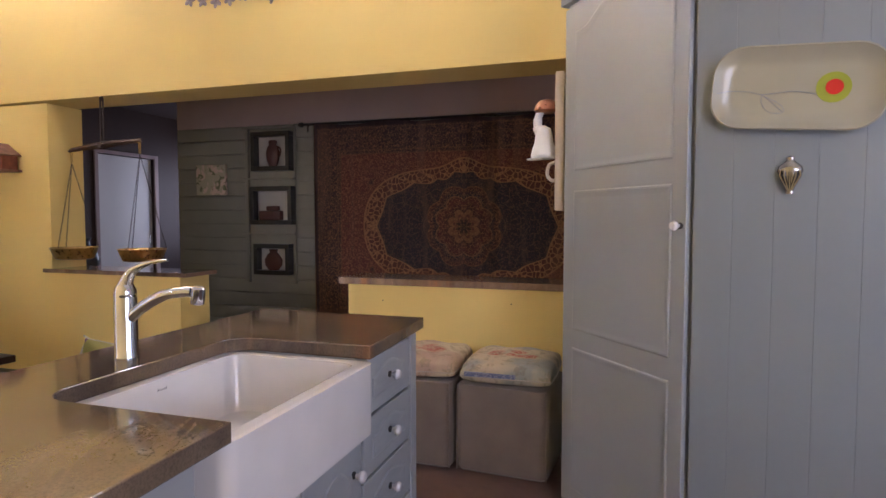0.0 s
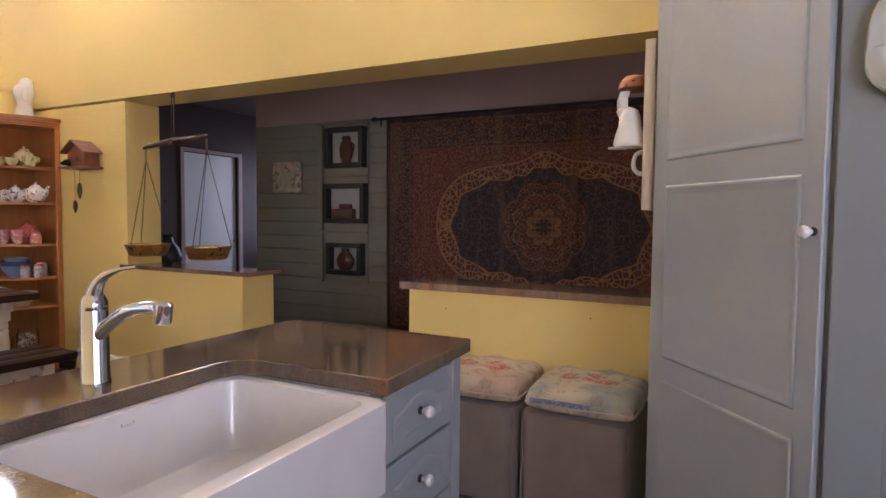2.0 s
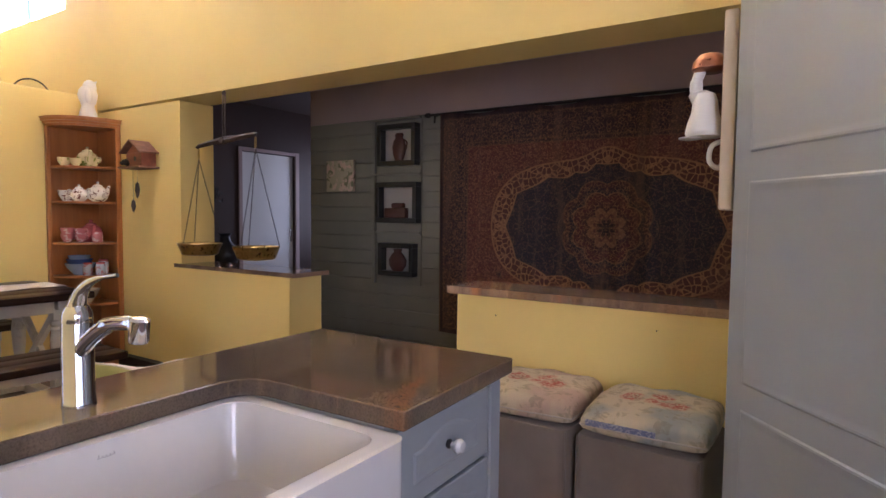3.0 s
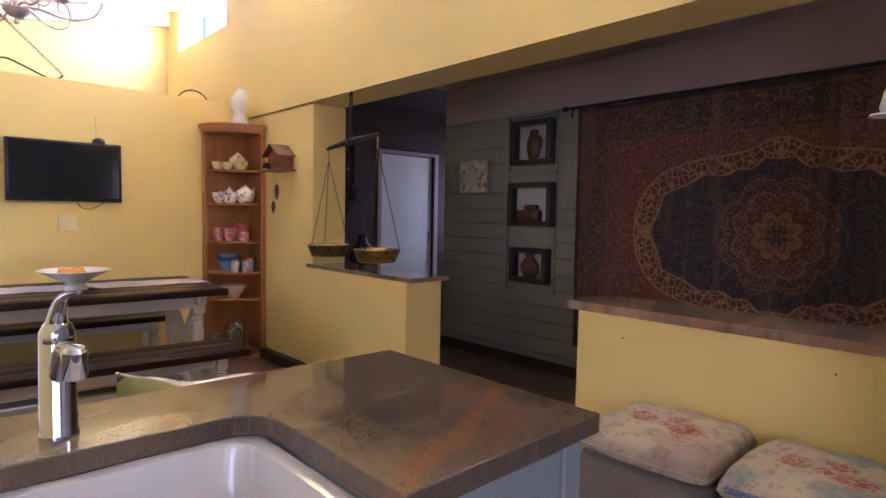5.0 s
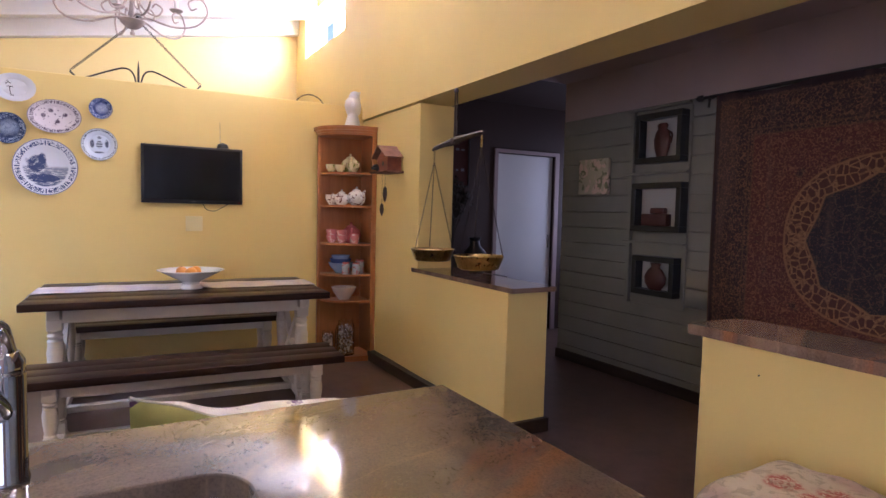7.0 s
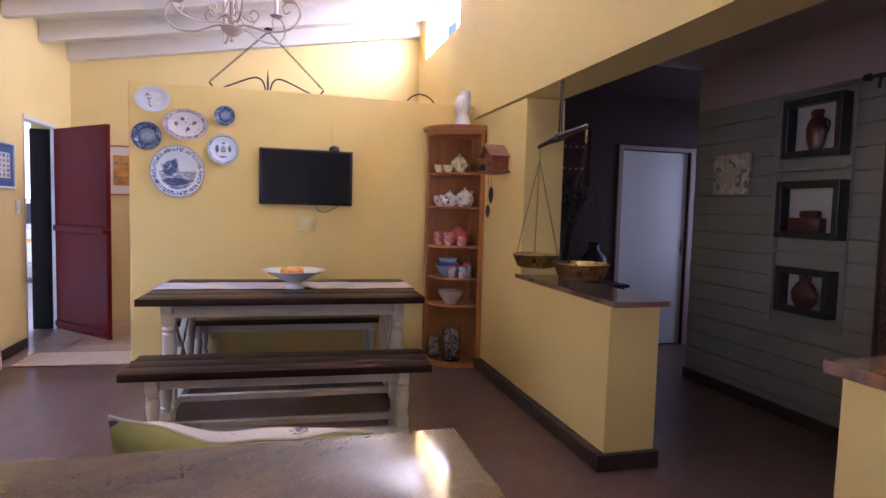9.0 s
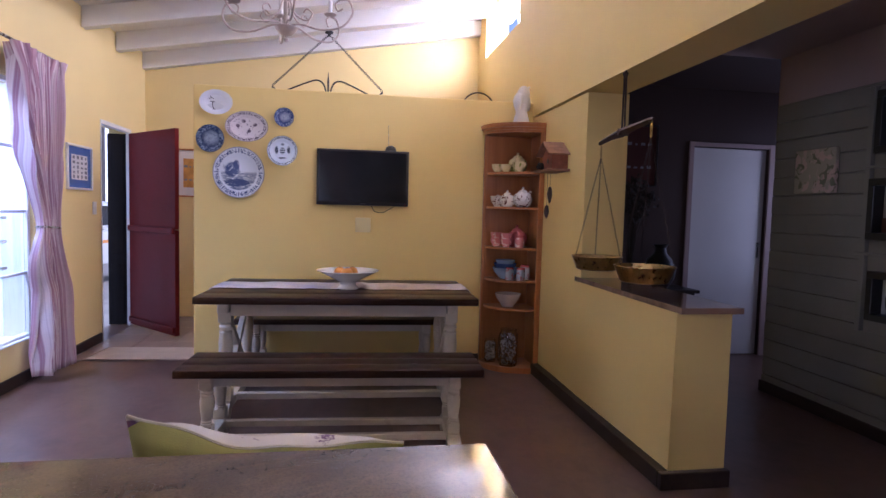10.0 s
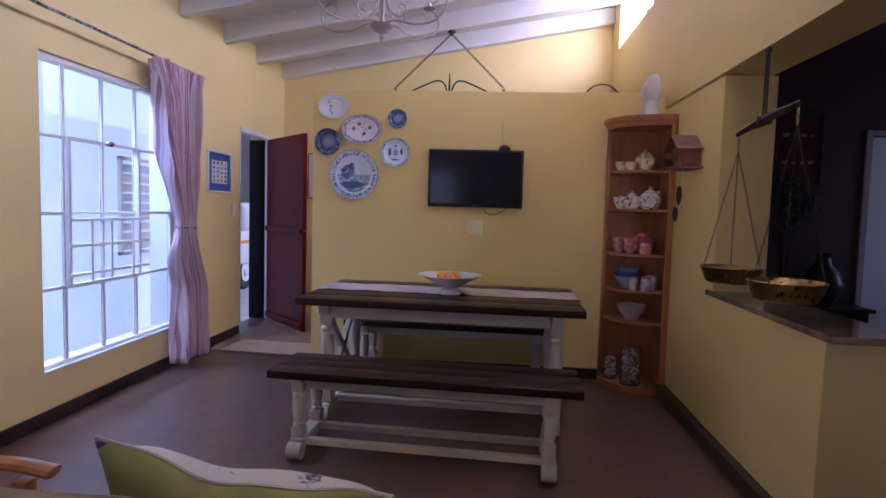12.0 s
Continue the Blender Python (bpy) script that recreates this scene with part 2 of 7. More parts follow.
def thing(name, m, label, category, group="", kind=""):
    ob = new(name)
    ob.empty_display_size = 0.05
    ob.matrix_basis = m
    return tagged(ob, label, category, group, kind)


def structure(name, bm, material, label, category, smooth=False):
    return tagged(part(name, bm, material, None, "", smooth), label, category, "", "structure")


def box(bm, x0, y0, z0, x1, y1, z1, bevel=0.0, seg=2, m=None):
    r = bmesh.ops.create_cube(bm, size=1.0)
    vs = r["verts"]
    for v in vs:
        v.co = Vector((x0 + (v.co.x + 0.5) * (x1 - x0), y0 + (v.co.y + 0.5) * (y1 - y0), z0 + (v.co.z + 0.5) * (z1 - z0)))
    if bevel > 0:
        es = list({e for v in vs for e in v.link_edges})
        out = bmesh.ops.bevel(bm, geom=es, offset=bevel, segments=seg, affect="EDGES", profile=0.5)
        vs = list({v for f in out["faces"] for v in f.verts} | {v for v in vs if v.is_valid})
        vs = linked(vs)
    if m is not None:
        for v in vs:
            v.co = m @ v.co
    return vs


def linked(vs):
    seen, stack = set(vs), list(vs)
    while stack:
        for e in stack.pop().link_edges:
            for w in e.verts:
                if w not in seen:
                    seen.add(w)
                    stack.append(w)
    return list(seen)


def lathe(bm, profile, seg=24, m=None, closed=True):
    """Turns (radius, height) pairs about the local z axis."""
    rings = []
    for r, z in profile:
        if r < 1e-5:
            rings.append([bm.verts.new((0, 0, z))])
        else:
            rings.append([bm.verts.new((r * math.cos(2 * math.pi * k / seg), r * math.sin(2 * math.pi * k / seg), z)) for k in range(seg)])
    for a, b in zip(rings, rings[1:]):
        for k in range(seg):
            q = (k + 1) % seg
            if len(a) == 1 and len(b) == 1:
                continue
            if len(a) == 1:
                bm.faces.new((a[0], b[k], b[q]))
            elif len(b) == 1:
                bm.faces.new((a[k], a[q], b[0]))
            else:
                bm.faces.new((a[k], a[q], b[q], b[k]))
    vs = [v for r in rings for v in r]
    if m is not None:
        for v in vs:
            v.co = m @ v.co
    return vs


def tube(bm, pts, radius, seg=10, m=None, cap=True):
    """A round rod along points; radius is a number or one for each point."""
    pts = [Vector(p) for p in pts]
    rad = [radius] * len(pts) if isinstance(radius, (int, float)) else radius
    rings, side = [], None
    for k, p in enumerate(pts):
        d = (pts[min(k + 1, len(pts) - 1)] - pts[max(k - 1, 0)]).normalized()
        if side is None:
            side = d.cross(Vector((0, 0, 1)) if abs(d.z) < 0.9 else Vector((1, 0, 0))).normalized()
        side = (side - d * side.dot(d)).normalized()
        up = d.cross(side)
        rings.append([bm.verts.new(p + rad[k] * (math.cos(2 * math.pi * q / seg) * side + math.sin(2 * math.pi * q / seg) * up)) for q in range(seg)])
    for a, b in zip(rings, rings[1:]):
        for k in range(seg):
            q = (k + 1) % seg
            bm.faces.new((a[k], a[q], b[q], b[k]))
    if cap:
        bm.faces.new(rings[0][::-1])
        bm.faces.new(rings[-1])
    vs = [v for r in rings for v in r]
    if m is not None:
        for v in vs:
            v.co = m @ v.co
    return vs


def prism(bm, outline, z0, z1, m=None):
    """An upright solid over a plan outline of (x, y)."""
    lo = [bm.verts.new((x, y, z0)) for x, y in outline]
    hi = [bm.verts.new((x, y, z1)) for x, y in outline]
    n = len(outline)
    for k in range(n):
        q = (k + 1) % n
        bm.faces.new((lo[k], lo[q], hi[q], hi[k]))
    bm.faces.new(lo[::-1])
    bm.faces.new(hi)
    if m is not None:
        for v in lo + hi:
            v.co = m @ v.co
    return lo + hi


def curve_pts(pts, n=8):
    """A smooth line through points."""
    p = [Vector(q) for q in pts]
    p = [2 * p[0] - p[1]] + p + [2 * p[-1] - p[-2]]
    out = []
    for k in range(1, len(p) - 2):
        for s in range(n):
            t = s / n
            a, b, c, d = p[k - 1], p[k], p[k + 1], p[k + 2]
            out.append(0.5 * (2 * b + (c - a) * t + (2 * a - 5 * b + 4 * c - d) * t * t + (3 * b - a - 3 * c + d) * t ** 3))
    out.append(p[-2])
    return out


def wall_grid(bm, u, v, holes, place, thick):
    """A slab cut by openings: u and v are ranges, holes a list of (u0, v0, u1, v1), place(u, v, depth) gives the point."""
    us = sorted({u[0], u[1], *(h[0] for h in holes), *(h[2] for h in holes)})
    vs = sorted({v[0], v[1], *(h[1] for h in holes), *(h[3] for h in holes)})
    solid = lambda a, b: 0 <= a < len(us) - 1 and 0 <= b < len(vs) - 1 and not any(
        h[0] <= (us[a] + us[a + 1]) / 2 <= h[2] and h[1] <= (vs[b] + vs[b + 1]) / 2 <= h[3] for h in holes)
    cache = {}

    def vert(a, b, d):
        if (a, b, d) not in cache:
            cache[a, b, d] = bm.verts.new(place(us[a], vs[b], d * thick))
        return cache[a, b, d]
    for a in range(len(us) - 1):
        for b in range(len(vs) - 1):
            if not solid(a, b):
                continue
            for d in (0, 1):
                bm.faces.new([vert(a, b, d), vert(a + 1, b, d), vert(a + 1, b + 1, d), vert(a, b + 1, d)])
            for da, db, e in ((-1, 0, ((a, b), (a, b + 1))), (1, 0, ((a + 1, b), (a + 1, b + 1))), (0, -1, ((a, b), (a + 1, b))), (0, 1, ((a, b + 1), (a + 1, b + 1)))):
                if not solid(a + da, b + db):
                    bm.faces.new([vert(*e[0], 0), vert(*e[1], 0), vert(*e[1], 1), vert(*e[0], 1)])
    return bm


# ---- structure ----
XB, XE = -7.35, 2.6        # back wall and the kitchen's far wall
YW, YP, YR = -0.09, 3.79, 5.36   # window wall, pass-through wall, boarded wall


def rafter_z(y):
    return 2.815 + 0.168 * y


bm = bmesh.new()
box(bm, XB - 0.2, YW - 0.22, -0.1, XE + 0.2, 7.2, 0.0)
floor = structure("floor", bm, FLOOR, "dark brown cloudy screed floor with a worn sheen", "floor")

# window wall: dining window, stable door, assumed kitchen window
bm = bmesh.new()
top = rafter_z(YW) + 0.18
wall_grid(bm, (XB - 0.2, XE + 0.2), (0.0, top), [(-4.93, 0.30, -3.52, 2.15), (-6.90, 0.0, -6.12, 2.08), (1.0, 0.90, 2.4, 2.30)],
          lambda u, v, d: (u, YW - d, v), 0.22)
structure("wall_south", bm, YELLOW_LIT, "yellow painted plaster wall with a tall window and an outer door", "wall")

bm = bmesh.new()
wall_grid(bm, (YW, YP + 0.25), (0.0, 3.7), [], lambda u, v, d: (XB - d, u, v), 0.2)
structure("wall_west", bm, YELLOW_LIT, "yellow plaster end wall behind the partition, in a lighter lit tone", "wall")

# closing wall out of view; both its openings are added for light
bm = bmesh.new()
wall_grid(bm, (YW, 7.0), (0.0, 3.7), [(0.15, 1.05, 1.65, 2.15), (4.35, 1.05, 5.15, 2.10)], lambda u, v, d: (XE + d, u, v), 0.2)
structure("wall_east", bm, UPPERGREY, "grey closing wall with two unseen openings added for light", "wall")

# pass-through wall with its two half walls, the wide opening and the clerestory slot
bm = bmesh.new()
wall_grid(bm, (XB, XE), (0.0, 2.12), [(-3.915, 0.86, 0.55, 2.12), (-2.738, 0.0, -1.448, 0.86), (-4.45, 0.0, -4.45, 0.0)], lambda u, v, d: (u, YP + d - ((0.040 + 0.010 * max(0.0, 1 - v / 0.86) if u > -4.4 else 0.040) if d < 0.1 else 0.0), v), 0.25)
structure("wall_north_lower", bm, YELLOW, "yellow plaster half walls beside an open passage", "wall")
bm = bmesh.new()
wall_grid(bm, (XB, XE), (2.12, 3.68), [(c - 0.685, 3.09, c + 0.685, 3.55) for c in (-6.285, -3.90, -1.50, 0.90)], lambda u, v, d: (u, YP - 0.045 + d, v + (0.018 if v < 2.2 and d < 0.1 else 0.0)), 0.265)
structure("wall_north_upper", bm, YELLOW, "yellow plaster wall above the wide opening with a clerestory slot", "wall")

# ceiling boards and rafters
bm = bmesh.new()
za, zb = rafter_z(YW - 0.3) + 0.18, rafter_z(4.2) + 0.18
vs = [bm.verts.new(c) for c in ((XB - 0.2, YW - 0.3, za), (XE + 0.2, YW - 0.3, za), (XE + 0.2, 4.2, zb), (XB - 0.2, 4.2, zb))]
vs2 = [bm.verts.new(v.co + Vector((0, 0, 0.05))) for v in vs]
bm.faces.new(vs), bm.faces.new(vs2[::-1])
for k in range(4):
    bm.faces.new((vs[k], vs[(k + 1) % 4], vs2[(k + 1) % 4], vs2[k]))
structure("ceiling", bm, WHITE, "white painted sloping board ceiling", "ceiling")
x = -7.30
k = 0
while x < XE:
    bm = bmesh.new()
    y0, y1 = YW + 0.003, YP - 0.023
    vs = box(bm, -0.045, y0, 0, 0.045, y1, 0.184, 0.006, 1)
    for v in vs:
        v.co.z += rafter_z(v.co.y)
    ob = part("rafter", bm, WHITE, None, "", False, pose(x, 0, 0))
    tagged(ob, "white painted timber rafter under the sloping ceiling", "rafter", "ceiling rafters", "structure")
    x += 0.755

# the room beyond: boarded wall, dark end wall, ceiling, side door
bm = bmesh.new()
box(bm, -4.17, YR + 0.012, 0, XE, YR + 0.16, 2.5)
wall_boards = structure("wall_boards", bm, SAGE, "sage green painted tongue and groove board wall", "wall")
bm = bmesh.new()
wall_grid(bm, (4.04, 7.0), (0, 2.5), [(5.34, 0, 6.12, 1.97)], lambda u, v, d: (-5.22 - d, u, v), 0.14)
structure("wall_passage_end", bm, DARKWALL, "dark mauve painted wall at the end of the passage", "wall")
# closing wall out of view; its opening is added for the fill light
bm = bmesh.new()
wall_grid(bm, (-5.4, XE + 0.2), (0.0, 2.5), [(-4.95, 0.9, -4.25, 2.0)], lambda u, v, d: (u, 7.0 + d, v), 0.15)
structure("wall_far", bm, DARKWALL, "dark unseen wall closing the passage, with an opening added for light", "wall")
bm = bmesh.new()
box(bm, -4.168, YP + 0.2205, 2.5, XE + 0.2, 7.15, 2.58)
structure("ceiling_passage", bm, UPPERGREY, "dim plaster ceiling of the inner room", "ceiling")
# same ceiling continued darker: shade over the recess is put into its colour
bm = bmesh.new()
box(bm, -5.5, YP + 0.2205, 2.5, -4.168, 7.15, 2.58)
structure("ceiling_recess_shade", bm, DARKWALL, "passage ceiling in dark mauve, its shade put into the colour", "ceiling")
bm = bmesh.new()
box(bm, -4.17, YR - 0.004, 2.16, XE, YR + 0.010, 2.5)
structure("trim_upper", bm, UPPERGREY, "grey plaster band above the boards", "wall")
bm = bmesh.new()
box(bm, -6.6, 4.1, 0, -5.4, 4.2, 2.5)
box(bm, -6.6, 7.0, 0, -5.4, 7.1, 2.5)
box(bm, -6.7, 4.1, 0, -6.6, 7.1, 2.5)
structure("wall_side_room", bm, WHITE, "white walls of the room behind the far door", "wall")
# lid added over the side room, unseen, to block the sky
bm = bmesh.new()
box(bm, -6.7, 4.1, 2.502, -5.503, 7.1, 2.58)
structure("side_room_sky_block", bm, WHITE, "white ceiling added over the side room to keep sky light out", "ceiling")

# partition with the screen
bm = bmesh.new()
box(bm, -5.24, 0.985, 0, -5.09, YP - 0.002, 2.252, 0.008, 2)
structure("wall_partition", bm, YELLOW, "yellow plastered partition wall that stops short of the ceiling", "wall")

# ---- more materials ----


def rug_material(hw, hh):
    """Dark oriental carpet: navy field with arched ends, lattice ring, red ground, border and a medallion."""
    mat, nt, b = nodes_of("oriental_carpet_pile")
    tc = nt.nodes.new("ShaderNodeTexCoord")
    sep = nt.nodes.new("ShaderNodeSeparateXYZ")
    nt.links.new(tc.outputs["Object"], sep.inputs[0])
    u = math_node(nt, "DIVIDE", math_node(nt, "ABSOLUTE", sep.outputs["X"]), hw)
    v = math_node(nt, "DIVIDE", math_node(nt, "ABSOLUTE", sep.outputs["Z"]), hh)
    mir = nt.nodes.new("ShaderNodeCombineXYZ")
    nt.links.new(math_node(nt, "ABSOLUTE", sep.outputs["X"]), mir.inputs[0])
    nt.links.new(math_node(nt, "ABSOLUTE", sep.outputs["Z"]), mir.inputs[1])
    P = mir.outputs[0]

    def step(x, edge, soft=0.006):
        return ramp(nt, x, [(max(edge - soft, 0), grey(0)), (min(edge + soft, 1), grey(1))])

    def vor(scale):
        n = nt.nodes.new("ShaderNodeTexVoronoi")
        n.feature = "DISTANCE_TO_EDGE"
        n.inputs["Scale"].default_value = scale
        nt.links.new(P, n.inputs["Vector"])
        return n.outputs["Distance"]

    red, navy, tan, dark, rust = (0.088, 0.023, 0.022), (0.020, 0.018, 0.027), (0.31, 0.160, 0.070), (0.030, 0.016, 0.021), (0.155, 0.056, 0.040)
    flor = noise_tex(nt, P, 46.0, 3, 0.6, 1.5)
    flor2 = noise_tex(nt, P, 62.0, 3, 0.6, 1.2)
    broken = ramp(nt, flor, [(0.44, grey(0.1)), (0.56, grey(1))])
    lattice = ramp(nt, vor(24.0), [(0.05, grey(1)), (0.12, grey(0))])
    lattice2 = ramp(nt, vor(44.0), [(0.06, grey(1)), (0.15, grey(0))])
    rosette = ramp(nt, vor(7.0), [(0.30, grey(0)), (0.38, grey(1))])
    ground = mixc(nt, ramp(nt, flor, [(0.50, grey(0)), (0.58, grey(0.9))]), red, rust)
    ground = mixc(nt, math_node(nt, "MULTIPLY", rosette, 0.8), ground, dark)
    ground = mixc(nt, math_node(nt, "MULTIPLY", mixc(nt, 1.0, lattice2, broken, "MULTIPLY"), 0.45), ground, tan)
    ax, az = math_node(nt, "MULTIPLY", u, hw), math_node(nt, "MULTIPLY", v, hh)
    # the ring swells to a point above the medallion
    ogee = math_node(nt, "MULTIPLY", math_node(nt, "POWER", 2.718, math_node(nt, "MULTIPLY", math_node(nt, "POWER", math_node(nt, "DIVIDE", ax, 0.15), 2.0), -1.0)), 0.085)
    az2 = math_node(nt, "MAXIMUM", math_node(nt, "SUBTRACT", az, ogee), 0.0)

    def oval(z, a, p, c, q):
        pu = math_node(nt, "POWER", math_node(nt, "DIVIDE", ax, a), p)
        pv = math_node(nt, "POWER", math_node(nt, "DIVIDE", z, c), q)
        return math_node(nt, "MULTIPLY", math_node(nt, "ADD", pu, pv), 0.5)
    angle = math_node(nt, "ARCTAN2", az, ax)
    lobes = math_node(nt, "MULTIPLY", math_node(nt, "ABSOLUTE", math_node(nt, "SINE", math_node(nt, "MULTIPLY", angle, 9.0))), 0.07)
    outer = oval(az2, 0.93, 3.5, 0.50, 2.2)
    inner = math_node(nt, "ADD", oval(az2, 0.80, 3.5, 0.405, 2.2), lobes)
    ring = mixc(nt, mixc(nt, 1.0, lattice, ramp(nt, flor, [(0.40, grey(0.45)), (0.56, grey(1))]), "MULTIPLY"), (0.085, 0.030, 0.024), (0.31, 0.165, 0.075))
    col = mixc(nt, step(outer, 0.5), ring, ground)
    field = mixc(nt, ramp(nt, flor2, [(0.52, grey(0)), (0.60, grey(0.8))]), navy, (0.105, 0.050, 0.042))
    field = mixc(nt, math_node(nt, "MULTIPLY", mixc(nt, 1.0, ramp(nt, vor(13.0), [(0.02, grey(1)), (0.05, grey(0))]), broken, "MULTIPLY"), 0.5), field, (0.17, 0.10, 0.06))
    col = mixc(nt, step(inner, 0.5), field, col)
    for dd, wd in ((outer, 0.022), (inner, 0.020)):
        line = ramp(nt, dd, [(0.5 - wd, grey(0)), (0.50, grey(0.9)), (0.5 + wd, grey(0))])
        col = mixc(nt, line, col, tan)
    # medallion
    lob = math_node(nt, "MULTIPLY", math_node(nt, "ABSOLUTE", math_node(nt, "SINE", math_node(nt, "MULTIPLY", angle, 4.0))), 0.045)
    rr = math_node(nt, "SQRT", math_node(nt, "ADD", math_node(nt, "POWER", math_node(nt, "MULTIPLY", ax, 1.0), 2.0), math_node(nt, "POWER", math_node(nt, "MULTIPLY", az, 0.95), 2.0)))
    rr = math_node(nt, "SUBTRACT", rr, lob)
    med = ramp(nt, rr, [(0.0, (0.02, 0.012, 0.012)), (0.022, (0.03, 0.012, 0.012)), (0.030, (0.16, 0.08, 0.04)), (0.040, red), (0.055, (0.10, 0.04, 0.03)), (0.068, (0.16, 0.075, 0.038)), (0.098, (0.17, 0.082, 0.042)), (0.106, (0.045, 0.018, 0.018)), (0.185, (0.085, 0.022, 0.022)), (0.205, (0.050, 0.017, 0.019)), (0.212, (0.20, 0.10, 0.05)), (0.222, navy), (0.29, (0.060, 0.020, 0.022)), (0.298, (0.15, 0.075, 0.04)), (0.306, navy)])
    med = mixc(nt, math_node(nt, "MULTIPLY", mixc(nt, 1.0, lattice2, broken, "MULTIPLY"), 0.55), med, tan)
    col = mixc(nt, step(rr, 0.302), med, col)
    # border bands along all four sides
    edge = nt.nodes.new("ShaderNodeMath")
    edge.operation = "MAXIMUM"
    nt.links.new(math_node(nt, "SUBTRACT", 1.0, math_node(nt, "MULTIPLY", math_node(nt, "SUBTRACT", 1.0, u), hw / hh)), edge.inputs[0])
    nt.links.new(v, edge.inputs[1])
    e = edge.outputs[0]
    border = mixc(nt, ramp(nt, flor, [(0.50, grey(0)), (0.58, grey(0.8))]), dark, (0.085, 0.034, 0.030))
    border = mixc(nt, math_node(nt, "MULTIPLY", mixc(nt, 1.0, lattice2, broken, "MULTIPLY"), 0.48), border, tan)
    col = mixc(nt, step(e, 0.70), col, border)
    for at in (0.70, 0.735, 0.95):
        col = mixc(nt, ramp(nt, e, [(at - 0.008, grey(0)), (at, grey(0.55)), (at + 0.008, grey(0))]), col, (0.16, 0.085, 0.042))
    col = mixc(nt, step(e, 0.965), col, dark)
    # pale upright streaks: wear, and the sheen on folds put into the colour
    worn = noise_tex(nt, coords(nt, (5.0, 1.0, 0.5)), 1.4, 3)
    col = mixc(nt, ramp(nt, worn, [(0.54, grey(0)), (0.68, grey(0.35))]), col, (0.17, 0.095, 0.065))
    nt.links.new(col, b.inputs["Base Color"])
    b.inputs["Roughness"].default_value = 0.85
    b.inputs["Sheen Weight"].default_value = 0.22
    b.inputs["Sheen Tint"].default_value = (0.6, 0.32, 0.27, 1)
    bump(nt, b, noise_tex(nt, coords(nt), 240.0, 2), 0.5, 0.003)
    return mat


def plate_material(name, rx, ry, ink, ground=(0.76, 0.77, 0.80), ring=0.72, rim=0.9, style="plain"):
    """Printed earthenware plate: a rim of small scrolls in segments and a centre picture."""
    mat, nt, b = nodes_of(name)
    tc = nt.nodes.new("ShaderNodeTexCoord")
    sep = nt.nodes.new("ShaderNodeSeparateXYZ")
    P = tc.outputs["Object"]
    nt.links.new(P, sep.inputs[0])
    X, Y = math_node(nt, "DIVIDE", sep.outputs["X"], rx), math_node(nt, "DIVIDE", sep.outputs["Y"], ry)
    r = math_node(nt, "SQRT", math_node(nt, "ADD", math_node(nt, "POWER", X, 2.0), math_node(nt, "POWER", Y, 2.0)))
    ang = math_node(nt, "ARCTAN2", Y, X)

    def both(a, b_):
        return mixc(nt, 1.0, a, b_, "MULTIPLY")

    def spot(cx, cy, sx, sy, soft=0.25, rough=0.5):
        d = math_node(nt, "SQRT", math_node(nt, "ADD", math_node(nt, "POWER", math_node(nt, "DIVIDE", math_node(nt, "SUBTRACT", X, cx), sx), 2.0),
                                           math_node(nt, "POWER", math_node(nt, "DIVIDE", math_node(nt, "SUBTRACT", Y, cy), sy), 2.0)))
        d = math_node(nt, "ADD", d, math_node(nt, "MULTIPLY", math_node(nt, "SUBTRACT", noise_tex(nt, P, 4.0 / rx, 4, 0.6), 0.5), rough * 2))
        return ramp(nt, math_node(nt, "MULTIPLY", d, 0.5), [(max(0.0, 0.5 - soft / 2), grey(1)), (0.5, grey(0))])

    scroll = ramp(nt, noise_tex(nt, P, 13.0 / rx, 3, 0.5, 1.6), [(0.47, grey(0)), (0.52, grey(1))])
    groups = ramp(nt, math_node(nt, "ABSOLUTE", math_node(nt, "SINE", math_node(nt, "MULTIPLY", ang, 4.0))), [(0.22, grey(0)), (0.34, grey(1))])
    cross = ramp(nt, math_node(nt, "ABSOLUTE", math_node(nt, "SINE", math_node(nt, "MULTIPLY", ang, 4.0))), [(0.07, grey(1)), (0.13, grey(0))])
    band = ramp(nt, r, [(ring + 0.04, grey(0)), (ring + 0.06, grey(1)), (0.92, grey(1)), (0.94, grey(0))])
    marks = both(band, mixc(nt, 1.0, both(scroll, groups), cross, "ADD"))
    inside = ramp(nt, r, [(ring - 0.05, grey(1)), (ring - 0.01, grey(0))])
    strokes = ramp(nt, noise_tex(nt, coords(nt, (1.0, 3.2, 1.0)), 5.0 / rx, 5, 0.65, 0.5), [(0.38, grey(0)), (0.54, grey(1))])
    dabs = ramp(nt, noise_tex(nt, P, 8.0 / rx, 5, 0.7, 0.8), [(0.36, grey(0.3)), (0.52, grey(1))])
    col = mixc(nt, 0.0, ground, ground)
    if style == "landscape":
        low = ramp(nt, math_node(nt, "ADD", math_node(nt, "MULTIPLY", Y, 0.5), 0.5), [(0.12, grey(1)), (0.48, grey(0.7)), (0.53, grey(0))])
        pic = mixc(nt, 1.0, both(strokes, low), both(dabs, spot(-0.28, 0.12, 0.34, 0.30)), "ADD")
        pic = mixc(nt, 1.0, pic, both(dabs, spot(-0.10, 0.30, 0.13, 0.20)), "ADD")
        pic = mixc(nt, 1.0, pic, both(dabs, spot(-0.05, -0.40, 0.5, 0.16)), "ADD")
        marks = mixc(nt, 1.0, marks, both(pic, inside), "ADD")
    elif style == "deep":
        pale = both(dabs, spot(0.1, 0.05, 0.75, 0.62, 0.6))
        curl = ramp(nt, noise_tex(nt, P, 6.0 / rx, 3, 0.5, 1.8), [(0.40, grey(0.35)), (0.52, grey(1))])
